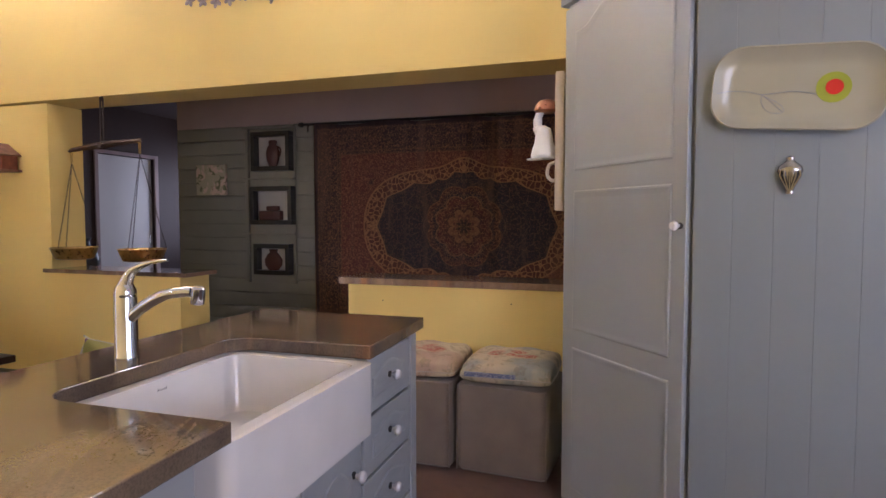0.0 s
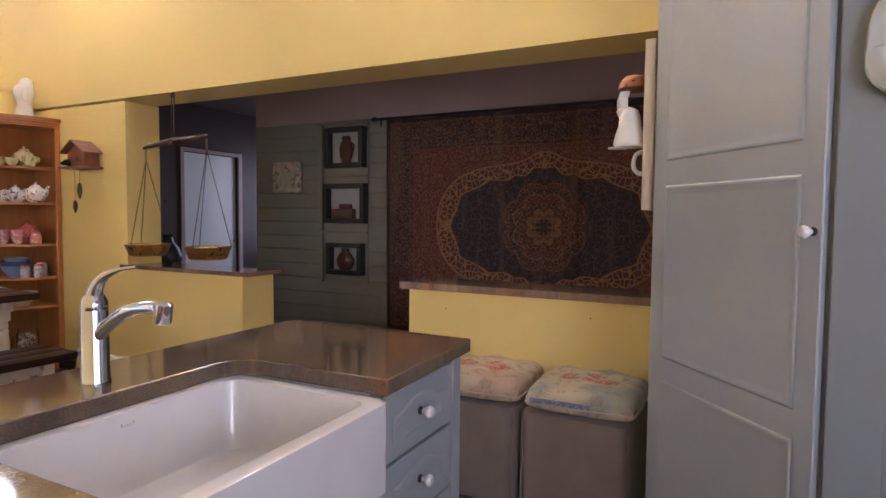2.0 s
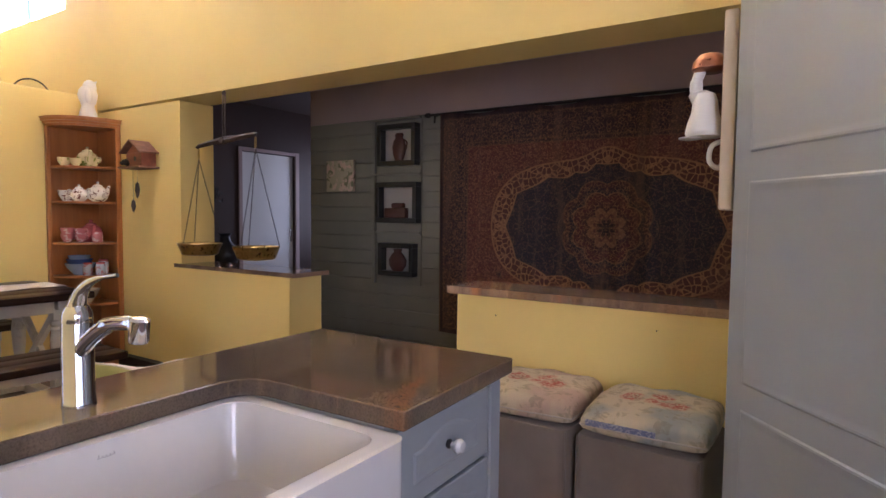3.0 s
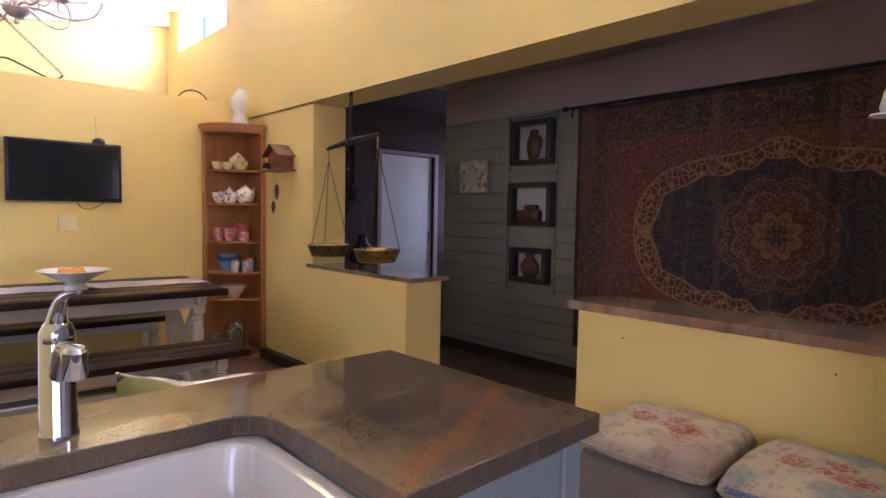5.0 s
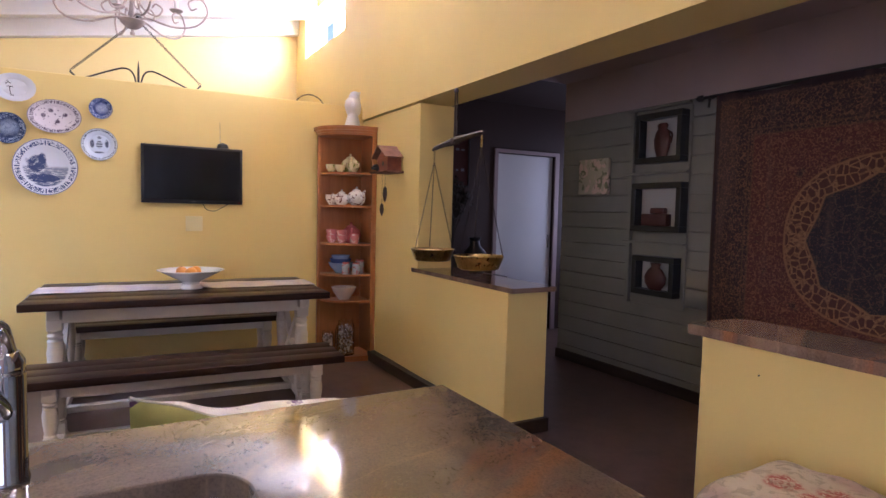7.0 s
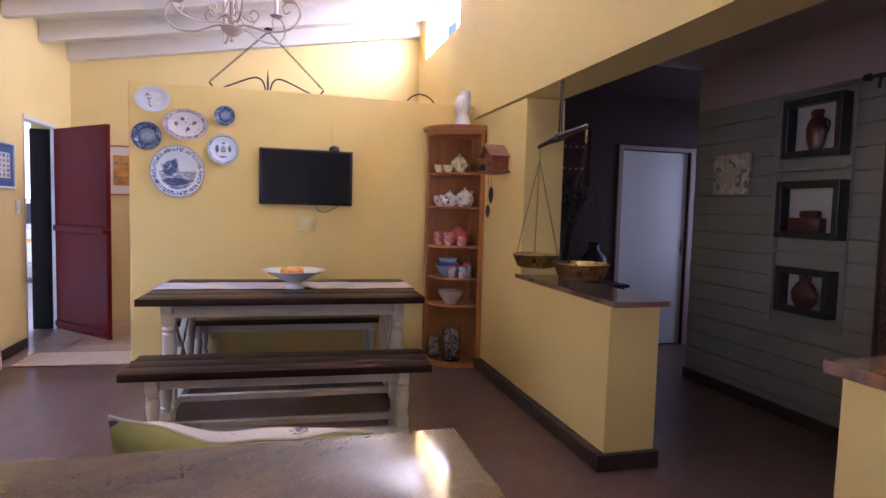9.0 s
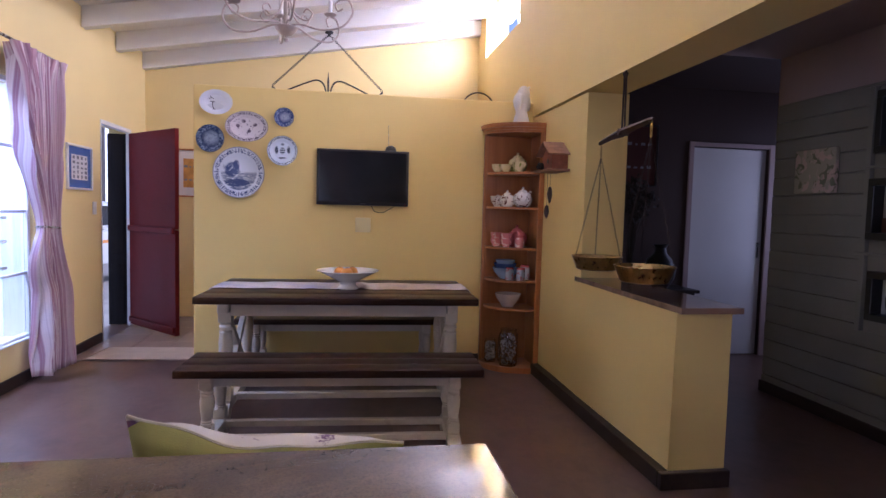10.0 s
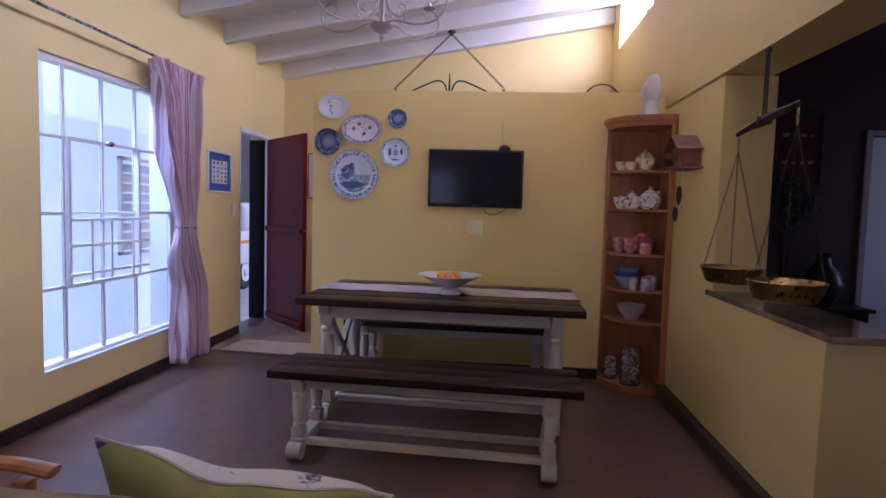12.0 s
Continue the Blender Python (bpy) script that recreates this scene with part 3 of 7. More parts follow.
        marks = mixc(nt, ramp(nt, r, [(0.62, grey(0)), (0.68, grey(1))]), mixc(nt, 0.6, grey(1), pale, "SUBTRACT"), curl)
    elif style == "sprigs":
        for cx, cy in ((-0.42, 0.05), (0.10, -0.28), (0.38, 0.12), (-0.15, 0.35)):
            marks = mixc(nt, 1.0, marks, both(dabs, spot(cx, cy, 0.12, 0.15, 0.4)), "ADD")
        dots = ramp(nt, noise_tex(nt, P, 11.0 / rx, 2, 0.4), [(0.64, grey(0)), (0.68, grey(0.8))])
        marks = mixc(nt, 1.0, marks, both(dots, inside), "ADD")
    elif style == "crest":
        bars = ramp(nt, math_node(nt, "SINE", math_node(nt, "MULTIPLY", Y, 42.0)), [(0.0, grey(0.3)), (0.4, grey(1))])
        marks = mixc(nt, 1.0, marks, both(bars, spot(0.0, 0.0, 0.20, 0.26, 0.2, 0.1)), "ADD")
        for cx, cy, sx, sy in ((0.0, 0.42, 0.14, 0.10), (-0.40, 0.05, 0.14, 0.30), (0.40, 0.05, 0.14, 0.30), (0.0, -0.48, 0.30, 0.07)):
            marks = mixc(nt, 1.0, marks, both(dabs, spot(cx, cy, sx, sy, 0.35)), "ADD")
    col = mixc(nt, math_node(nt, "MULTIPLY", math_node(nt, "MINIMUM", marks, 1.0), rim), col, ink)
    edge = ramp(nt, r, [(0.955, grey(0)), (0.975, grey(0.7))])
    col = mixc(nt, math_node(nt, "MULTIPLY", edge, 0.0 if style == "plain" else 1.0), col, ink)
    nt.links.new(col, b.inputs["Base Color"])
    b.inputs["Roughness"].default_value = 0.14
    b.inputs["Coat Weight"].default_value = 0.3
    return mat


def tapestry(name, base, patch, rose):
    """Faded floral cushion cover."""
    mat, nt, b = nodes_of(name)
    v = coords(nt)
    c = mixc(nt, ramp(nt, noise_tex(nt, v, 4.2, 3), [(0.48, grey(0)), (0.60, grey(0.8))]), base, patch)
    tc = nt.nodes.new("ShaderNodeTexCoord")
    petals = ramp(nt, noise_tex(nt, v, 42.0, 4, 0.6, 2.0), [(0.44, grey(0.0)), (0.52, grey(1))])
    for cx, cy, r in ((-0.085, -0.015, 0.050), (0.075, -0.045, 0.060), (0.020, 0.045, 0.042), (0.0, -0.03, 0.030)):
        vec = nt.nodes.new("ShaderNodeVectorMath")
        vec.operation = "DISTANCE"
        nt.links.new(tc.outputs["Object"], vec.inputs[0])
        vec.inputs[1].default_value = (cx, cy, 0.116)
        wavy = math_node(nt, "ADD", vec.outputs["Value"], math_node(nt, "MULTIPLY", noise_tex(nt, v, 24.0, 3), 0.05))
        near = ramp(nt, wavy, [(r * 0.8 + 0.02, grey(1)), (r + 0.03, grey(0))])
        c = mixc(nt, math_node(nt, "MULTIPLY", near, 0.75), c, (0.60, 0.40, 0.27))
        c = mixc(nt, mixc(nt, 1.0, petals, near, "MULTIPLY"), c, rose)
    leaf = ramp(nt, noise_tex(nt, v, 23.0, 4, 0.6, 1.0), [(0.54, grey(0)), (0.60, grey(1))])
    c = mixc(nt, math_node(nt, "MULTIPLY", leaf, 0.45), c, (0.17, 0.145, 0.085))
    fine = noise_tex(nt, v, 380.0, 2)
    c = mixc(nt, math_node(nt, "MULTIPLY", fine, 0.35), c, (0.20, 0.16, 0.12))
    nt.links.new(c, b.inputs["Base Color"])
    b.inputs["Roughness"].default_value = 0.92
    bump(nt, b, fine, 0.4, 0.002)
    return mat


def striped_cloth(name):
    mat, nt, b = nodes_of(name)
    tc = nt.nodes.new("ShaderNodeTexCoord")
    mp = nt.nodes.new("ShaderNodeMapping")
    mp.inputs["Scale"].default_value = (1, 0.001, 0.001)
    nt.links.new(tc.outputs["UV"], mp.inputs["Vector"])
    n = noise_tex(nt, mp.outputs["Vector"], 34.0, 3, 0.6)
    n2 = noise_tex(nt, mp.outputs["Vector"], 13.0, 2, 0.5)
    c = ramp(nt, n, [(0.34, (0.24, 0.11, 0.17)), (0.43, (0.50, 0.29, 0.35)), (0.49, (0.74, 0.64, 0.66)), (0.56, (0.34, 0.17, 0.24)), (0.64, (0.66, 0.48, 0.53))])
    c = mixc(nt, ramp(nt, n2, [(0.52, grey(0)), (0.62, grey(0.5))]), c, (0.46, 0.23, 0.27))
    nt.links.new(c, b.inputs["Base Color"])
    b.inputs["Roughness"].default_value = 0.85
    b.inputs["Transmission Weight"].default_value = 0.0
    bump(nt, b, noise_tex(nt, coords(nt), 420.0, 2), 0.25, 0.002)
    return mat


COPPER = metal("copper", (0.45, 0.20, 0.12), 0.35, 0.3)
STEEL = metal("steel_rod", (0.45, 0.44, 0.43), 0.3, 0.2)
SILVER = metal("dull_silver", (0.42, 0.40, 0.38), 0.22, 0.4)
WASHED = painted("lime_washed_iron", (0.56, 0.47, 0.42), 0.5, 90, 0.14, 0.2, 20.0, dirt=(0.25, 0.17, 0.13))
RUSTIRON = painted("brown_old_iron", (0.060, 0.036, 0.028), 0.6, 60, 0.2, 0.3, 8.0)
REDBROWN = painted("reddish_pottery", (0.070, 0.018, 0.015), 0.35, 40, 0.12, 0.1)
TERRACOTTA = painted("tile_glaze", (0.40, 0.31, 0.25), 0.28, 40, 0.12, 0.08, 4.0)
MATTING = cloth("beige_door_mat", (0.46, 0.36, 0.28), weave=260)
LIME = cloth("lime_green_linen", (0.34, 0.32, 0.085), weave=420)
RUNNER = cloth("linen_runner", (0.60, 0.53, 0.50), (0.46, 0.40, 0.50), 3.0, 360)
GLAZING = glass("window_glass")
FRAMEBLUE = painted("blue_picture_mount", (0.055, 0.13, 0.36), 0.4, 50, 0.06, 0.05)
PAPER = painted("off_white_paper", (0.72, 0.71, 0.70), 0.7, 80, 0.04, 0.05)
INK = painted("grey_print", (0.22, 0.22, 0.24), 0.7, 80, 0.1, 0.05)
ORANGE = painted("orange_peel", (0.75, 0.30, 0.035), 0.4, 120, 0.08, 0.25)
CHAIRWOOD = wooden("orange_chair_wood", (0.33, 0.12, 0.035), (0.50, 0.22, 0.07), "x", 0.32)
RED = painted("red_glaze", (0.55, 0.025, 0.018), 0.15, 40, 0.1, 0.02)
OLIVE = painted("olive_glaze", (0.30, 0.33, 0.035), 0.15, 40, 0.1, 0.02)
TRAYGLAZE = ceramic("cream_stoneware_glaze", (0.33, 0.30, 0.225), 0.26)
WHITEWARE = ceramic("white_ware", (0.80, 0.78, 0.76), 0.14)
PINKWARE = ceramic("pink_ware", (0.62, 0.22, 0.22), 0.18, (0.72, 0.52, 0.48), 30.0, 0.55)
PINKPLAIN = ceramic("rose_pink_glaze", (0.50, 0.12, 0.12), 0.18)
YELLOWWARE = ceramic("yellow_green_ware", (0.78, 0.66, 0.36), 0.16, (0.34, 0.36, 0.09), 16.0, 0.55)
FLORALWARE = ceramic("white_floral_ware", (0.78, 0.73, 0.68), 0.16, (0.17, 0.07, 0.06), 34.0, 0.57)
BLUEWARE = ceramic("blue_ware", (0.27, 0.36, 0.52), 0.16)
BLUEDEEP = ceramic("deep_blue_ware", (0.07, 0.12, 0.32), 0.16)
JARGLASS = glass("jar_glass", (0.96, 0.98, 0.97))
SHELLS = ceramic("shells", (0.80, 0.70, 0.62), 0.5, (0.24, 0.15, 0.12), 40.0, 0.5)
OWLWHITE = painted("chalky_white", (0.78, 0.76, 0.74), 0.6, 50, 0.05, 0.3)
BIRDRED = wooden("red_brown_wood", (0.14, 0.035, 0.02), (0.32, 0.10, 0.05), "x", 0.5)
SHINGLE = wooden("brown_roof_wood", (0.15, 0.065, 0.04), (0.34, 0.17, 0.11), "x", 0.6)
OUTWHITE = painted("white_outside_plaster", (0.82, 0.83, 0.85), 0.7, 40, 0.05, 0.2)
PAVING = painted("pale_yard_paving", (0.42, 0.40, 0.37), 0.8, 30, 0.12, 0.3, 3.0)
CARWHITE = painted("white_car_paint", (0.78, 0.78, 0.78), 0.2, 30, 0.02, 0.0)
TYRE = painted("tyre_rubber", (0.02, 0.02, 0.021), 0.7, 60, 0.1, 0.2)
LEAF = painted("garden_leaf", (0.06, 0.11, 0.035), 0.5, 60, 0.3, 0.1, 30.0)
DRYLEAF = painted("dark_dried_leaf", (0.030, 0.022, 0.016), 0.7, 60, 0.3, 0.1, 30.0)
NICHE = painted("pale_niche_back", (0.42, 0.41, 0.40), 0.6, 60, 0.06, 0.05)
LILAC = painted("lilac_grey_iron", (0.36, 0.30, 0.30), 0.5, 60, 0.15, 0.2, 20.0)

# ---- shared builders ----


def rounded(x0, y0, x1, y1, r, n=6):
    """A plan outline with round corners."""
    out = []
    for cx, cy, a0 in ((x1 - r, y1 - r, 0), (x0 + r, y1 - r, 90), (x0 + r, y0 + r, 180), (x1 - r, y0 + r, 270)):
        for k in range(n + 1):
            a = radians(a0 + 90 * k / n)
            out.append((cx + r * math.cos(a), cy + r * math.sin(a)))
    return out


def loft(bm, loops, cap0=True, cap1=True, m=None):
    """Skins closed loops of equal length, given as lists of points."""
    rings = [[bm.verts.new(p) for p in lp] for lp in loops]
    for a, b in zip(rings, rings[1:]):
        for k in range(len(a)):
            q = (k + 1) % len(a)
            bm.faces.new((a[k], a[q], b[q], b[k]))
    if cap0:
        bm.faces.new(rings[0][::-1])
    if cap1:
        bm.faces.new(rings[-1])
    vs = [v for r in rings for v in r]
    if m is not None:
        for v in vs:
            v.co = m @ v.co
    return vs


def ring3(outline, z):
    return [(x, y, z) for x, y in outline]


def ball(bm, c, r, sx=1, sy=1, sz=1, seg=12):
    prof = [(r * math.sin(math.pi * k / 8), -r * math.cos(math.pi * k / 8)) for k in range(9)]
    vs = lathe(bm, prof, seg)
    for v in vs:
        v.co = Vector((v.co.x * sx + c[0], v.co.y * sy + c[1], v.co.z * sz + c[2]))
    return vs


def dome_knob(parent, at, material=None):
    """White ceramic knob on a dark base, its axis along local z."""
    bm = bmesh.new()
    lathe(bm, [(0, 0.010), (0.007, 0.010), (0.008, 0.016), (0.015, 0.022), (0.017, 0.030), (0.012, 0.038), (0, 0.041)], 16)
    k = part("knob", bm, PORCELAIN, parent, "white ceramic knob", True, at)
    bm = bmesh.new()
    lathe(bm, [(0, 0), (0.010, 0), (0.011, 0.004), (0.006, 0.008), (0.006, 0.012), (0, 0.012)], 14)
    part("knob_base", bm, IRON, parent, "dark metal rosette", True, at)
    return k


def panel_front(name, w, h, t, fields, parent, at, mat=BLUEGREY):
    """A cabinet front in the local xz plane (y=0 is its face, y=t its back) with routed raised fields (x0, z0, x1, z1, arch)."""
    bm = bmesh.new()
    box(bm, 0, 0, 0, w, t, h, 0.004, 2)
    front = part(name, bm, mat, parent, "", 12, at)
    for f in fields:
        bm = bmesh.new()
        x0, z0, x1, z1 = f[:4]
        a = f[4] if len(f) > 4 else 0.0
        n = 14

        def outline(g):
            pts = [(x0 + g, z0 + g), (x1 - g, z0 + g)]
            for k in range(n + 1):
                s = k / n
                x = x1 - g - (x1 - x0 - 2 * g) * s
                pts.append((x, z1 - g - a + a * math.sin(math.pi * min(max((s - 0.12) / 0.76, 0), 1))))
            return pts
        loops = []
        for g, dy in ((0.0, -0.0015), (0.005, -0.0045), (0.011, -0.0048), (0.026, -0.0020), (0.032, -0.0012)):
            loops.append([(x, dy, z) for x, z in outline(g)])
        loft(bm, loops, False, True)
        part("raised_panel", bm, mat, front, "", 12)
    return front


# ---- outside the openings ----
bm = bmesh.new()
box(bm, -400, -400, -0.8, 400, 400, -0.42)
tagged(part("ground", bm, PAVING, None, "", False), "pale concrete yard paving outside the house", "ground", "", "structure")
# glowing panel: its emission stands in for daylight on the yard wall
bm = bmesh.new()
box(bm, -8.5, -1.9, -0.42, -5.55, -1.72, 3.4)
YARD_GLOW, nt, b = nodes_of("glowing_yard_blue")
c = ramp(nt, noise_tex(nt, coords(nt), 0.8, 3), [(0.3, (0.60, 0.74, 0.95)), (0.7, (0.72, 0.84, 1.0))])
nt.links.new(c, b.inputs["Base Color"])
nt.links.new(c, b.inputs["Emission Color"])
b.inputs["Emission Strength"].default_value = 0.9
tagged(part("backdrop_yard", bm, YARD_GLOW, None, "", False), "pale blue glowing panel in place of the daylit yard", "backdrop", "", "structure")
# far wall that glows by itself, its sunlight put in as emission
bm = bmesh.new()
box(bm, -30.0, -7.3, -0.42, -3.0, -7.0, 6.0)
WALL_GLOW, nt, b = nodes_of("sunlit_wall_glow")
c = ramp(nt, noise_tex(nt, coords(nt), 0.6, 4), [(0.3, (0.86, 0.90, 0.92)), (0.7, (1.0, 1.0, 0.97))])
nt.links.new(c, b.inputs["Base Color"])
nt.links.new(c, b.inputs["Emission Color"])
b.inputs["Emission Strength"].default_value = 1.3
tagged(part("backdrop_wall", bm, WALL_GLOW, None, "", False), "glowing white panel in place of a sunlit wall beyond the yard", "wall", "", "structure")
louvre = thing("louvre_window", pose(-6.9, -1.68, 1.25), "white louvred window in the shaded yard wall", "window")
bm = bmesh.new()
for a in ((-0.36, -0.55, -0.32, 0.55), (0.32, -0.55, 0.36, 0.55), (-0.36, 0.51, 0.36, 0.55), (-0.36, -0.55, 0.36, -0.51)):
    box(bm, a[0], 0, a[1], a[2], 0.05, a[3], 0.004, 1)
part("frame", bm, WHITE, louvre, "", False)
for k in range(9):
    bm = bmesh.new()
    box(bm, -0.32, 0.005, -0.05, 0.32, 0.013, 0.05, m=pose(0, 0.012, -0.45 + 0.11 * k, -30))
    part("slat", bm, WHITE, louvre, "", False)
# low plant by the yard
plant = thing("garden_shrub", pose(-6.3, -2.6, -0.42), "low green shrub growing in the yard", "shrub")
bm = bmesh.new()
for k in range(9):
    a = random.uniform(0, 6.28)
    tube(bm, [(0, 0, 0), (0.12 * math.cos(a), 0.12 * math.sin(a), 0.25), (0.3 * math.cos(a), 0.3 * math.sin(a), 0.45)], [0.008, 0.006, 0.003], 5)
part("stem", bm, DRYLEAF, plant)
bm = bmesh.new()
for k in range(240):
    a, r, z = random.uniform(0, 6.28), 0.4 * random.random() ** 0.6, random.uniform(0.08, 0.55)
    s = random.uniform(0.03, 0.06)
    m = pose(r * math.cos(a), r * math.sin(a), z, random.uniform(-60, 60), random.uniform(-60, 60), random.uniform(0, 360))
    bm.faces.new([bm.verts.new(m @ Vector(c)) for c in ((-s, 0, 0), (0, -s * 0.4, 0.004), (s, 0, 0), (0, s * 0.4, 0.004))])
tagged(part("foliage", bm, LEAF, plant, "", False), kind="stuff")

# vehicle seen through the outer door
car = thing("utility_vehicle", pose(-13.15, -3.32, -0.42, 0, 0, 0), "white pickup body with an orange stripe parked in the yard", "vehicle")
bm = bmesh.new()
box(bm, -2.2, -0.85, 0.50, 2.2, 0.85, 1.18, 0.08, 3)
box(bm, -1.2, -0.78, 1.16, 1.3, 0.78, 1.75, 0.12, 3)
part("body", bm, CARWHITE, car)
bm = bmesh.new()
box(bm, -2.1, 0.852, 0.94, 2.1, 0.858, 1.0)
part("stripe", bm, ORANGE, car, "orange side stripe", False)
bm = bmesh.new()
box(bm, -1.05, 0.781, 1.28, 1.1, 0.787, 1.66)
part("side_window", bm, SCREEN, car, "dark side glass", False)
for wx in (-1.4, 1.35):
    for wy in (0.72, -0.72):
        m = pose(wx, wy, 0.36, 90, 0, 0)
        bm = bmesh.new()
        lathe(bm, [(0.20, -0.10), (0.33, -0.11), (0.36, -0.08), (0.36, 0.08), (0.33, 0.11), (0.20, 0.10)], 26)
        w = part("wheel", bm, TYRE, car, "black tyre", True, m)
        bm = bmesh.new()
        lathe(bm, [(0.0, -0.13), (0.07, -0.13), (0.09, -0.09), (0.19, -0.08), (0.21, -0.10), (0.21, 0.09), (0, 0.09)], 20)
        part("rim", bm, CARWHITE, w, "pale steel rim")

# dark sheet added for the shaded space behind the vehicle
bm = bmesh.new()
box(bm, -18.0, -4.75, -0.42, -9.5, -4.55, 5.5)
tagged(part("backdrop_dark", bm, painted("dark_brown_shade", (0.10, 0.085, 0.08), 0.8, 20, 0.15, 0.3, 2.0), None, "", False), "dark brown sheet standing in for the shade behind the vehicle", "wall", "", "structure")

# eaves added out of view to keep the sun off the yard
bm = bmesh.new()
vs = [bm.verts.new(c) for c in ((XB - 0.2, -0.95, 2.83), (XE + 0.2, -0.95, 2.83), (XE + 0.2, YW - 0.31, 2.94), (XB - 0.2, YW - 0.31, 2.94))]
vs2 = [bm.verts.new(v.co + Vector((0, 0, 0.06))) for v in vs]
bm.faces.new(vs), bm.faces.new(vs2[::-1])
for k in range(4):
    bm.faces.new((vs[k], vs[(k + 1) % 4], vs2[(k + 1) % 4], vs2[k]))
structure("eaves_sun_shade", bm, WHITE, "white unseen eaves added to keep the sun off the yard", "roof")

# ---- dining window ----
win = tagged(new("window_1"), "tall white steel window of many panes with burglar bars", "window", "", "structure")
win.matrix_basis = pose(-4.93, YW - 0.045, 0.30)
WW, WH = 1.41, 1.85


def bar(parent, name, x0, z0, x1, z1, d0=-0.02, d1=0.02, mat=None):
    bm = bmesh.new()
    box(bm, x0, d0, z0, x1, d1, z1, 0.003, 1)
    return part(name, bm, mat or WHITE, parent, "", False)


for a in ((0, 0, 0.035, WH), (WW - 0.035, 0, WW, WH), (0.035, 0, WW - 0.035, 0.035), (0.035, WH - 0.035, WW - 0.035, WH)):
    bar(win, "window_frame", *a)
cols = [0.035, 0.47, 0.83, 1.18, WW - 0.035]
rows_z = [0.035, 0.48, 0.93, 1.385, WH - 0.035]
for x in cols[1:-1]:
    bar(win, "mullion", x - 0.011, 0.035, x + 0.011, WH - 0.035, -0.012, 0.014)
for z in rows_z[1:-1]:
    bar(win, "glazing_bar", 0.035, z - 0.011, WW - 0.035, z + 0.011, -0.010, 0.012)
# opening casement with burglar bars
for a in ((0.462, 0.47, 0.488, 1.395), (1.162, 0.47, 1.188, 1.395), (0.488, 0.47, 1.162, 0.496), (0.488, 1.37, 1.162, 1.395)):
    bar(win, "casement_frame", *a, 0.015, 0.045)
for z in (0.55, 0.73, 0.89):
    bar(win, "burglar_bar", 0.38, z - 0.010, 1.2, z + 0.010, 0.047, 0.062)
for x in (0.60, 0.83, 1.02):
    bar(win, "burglar_bar", x - 0.008, 0.50, x + 0.008, 0.90, 0.064, 0.076)
for x0, x1 in zip(cols, cols[1:]):
    for z0, z1 in zip(rows_z, rows_z[1:]):
        bm = bmesh.new()
        box(bm, x0 + 0.012, -0.003, z0 + 0.012, x1 - 0.012, 0.001, z1 - 0.012)
        p = part("pane", bm, GLAZING, win, "", False)
        p.visible_shadow = False
bm = bmesh.new()
lathe(bm, [(0, 0), (0.014, 0), (0.014, 0.02), (0.02, 0.03), (0.012, 0.045), (0, 0.047)], 14)
part("window_catch", bm, STEEL, win, "steel catch", True, pose(0.83, 0.045, 1.383, -90))
bm = bmesh.new()
box(bm, -4.925, YW - 0.022, 0.3015, -3.525, YW + 0.004, 0.313, 0.003, 1)
tagged(part("window_sill", bm, WHITE, None, "", False), "white painted sill under the tall window", "sill", "", "structure")

# white plaster of the outer reveal
bm = bmesh.new()
for x0, x1 in ((-4.9298, -4.924), (-3.526, -3.5202)):
    box(bm, x0, YW - 0.219, 0.302, x1, YW - 0.067, 2.148)
structure("window_reveal", bm, OUTWHITE, "white plastered outer reveal of the tall window", "reveal")

# clerestory frames; all slots but the first are unseen and assumed
for c0 in (-6.285, -3.90, -1.50, 0.90):
  cl = tagged(new("window_2"), "bright clerestory slot window under the ceiling", "window", "", "structure")
  cl.matrix_basis = pose(c0 - 0.685, YP + 0.10, 3.09)
  for a in ((0, 0, 0.02, 0.46), (1.35, 0, 1.37, 0.46), (0.02, 0, 1.35, 0.02)):
    bar(cl, "window_frame", *a)

GLOW, nt, b = nodes_of("overexposed_sky")
b.inputs["Emission Color"].default_value = (1.0, 0.96, 0.90, 1)
b.inputs["Emission Strength"].default_value = 9.0
bm = bmesh.new()
box(bm, -7.6, 4.30, 2.9, 2.2, 4.32, 4.3)
tagged(part("backdrop_sky", bm, GLOW, None, "", False), "bright hazy sky outside the clerestory slot", "sky", "", "structure")

# kitchen windows behind the walk, unseen and placed for their light
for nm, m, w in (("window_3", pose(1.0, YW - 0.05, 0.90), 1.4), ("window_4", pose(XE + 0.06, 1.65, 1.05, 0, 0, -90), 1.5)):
    kw = tagged(new(nm), "white framed kitchen window, unseen and assumed for its light", "window", "", "structure")
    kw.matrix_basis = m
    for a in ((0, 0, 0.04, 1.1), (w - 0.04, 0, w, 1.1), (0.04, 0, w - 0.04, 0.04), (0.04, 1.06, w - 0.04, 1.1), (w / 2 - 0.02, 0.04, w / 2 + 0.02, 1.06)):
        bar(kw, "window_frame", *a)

# ---- outer door ----
dfr = tagged(new("door_frame"), "white timber frame of the outer door", "door frame", "", "structure")
dfr.matrix_basis = pose(-6.90, YW, 0)
bar(dfr, "jamb", 0.763, 0, 0.776, 2.04, -0.05, 0.006)
bar(dfr, "head", 0.003, 2.04, 0.776, 2.08, -0.05, 0.008)
bar(dfr, "jamb", 0.003, 0, 0.060, 2.04, -0.030, 0.008)
bm = bmesh.new()
box(bm, 0.008, -0.218, 0.01, 0.048, -0.034, 2.03, 0.004, 1)
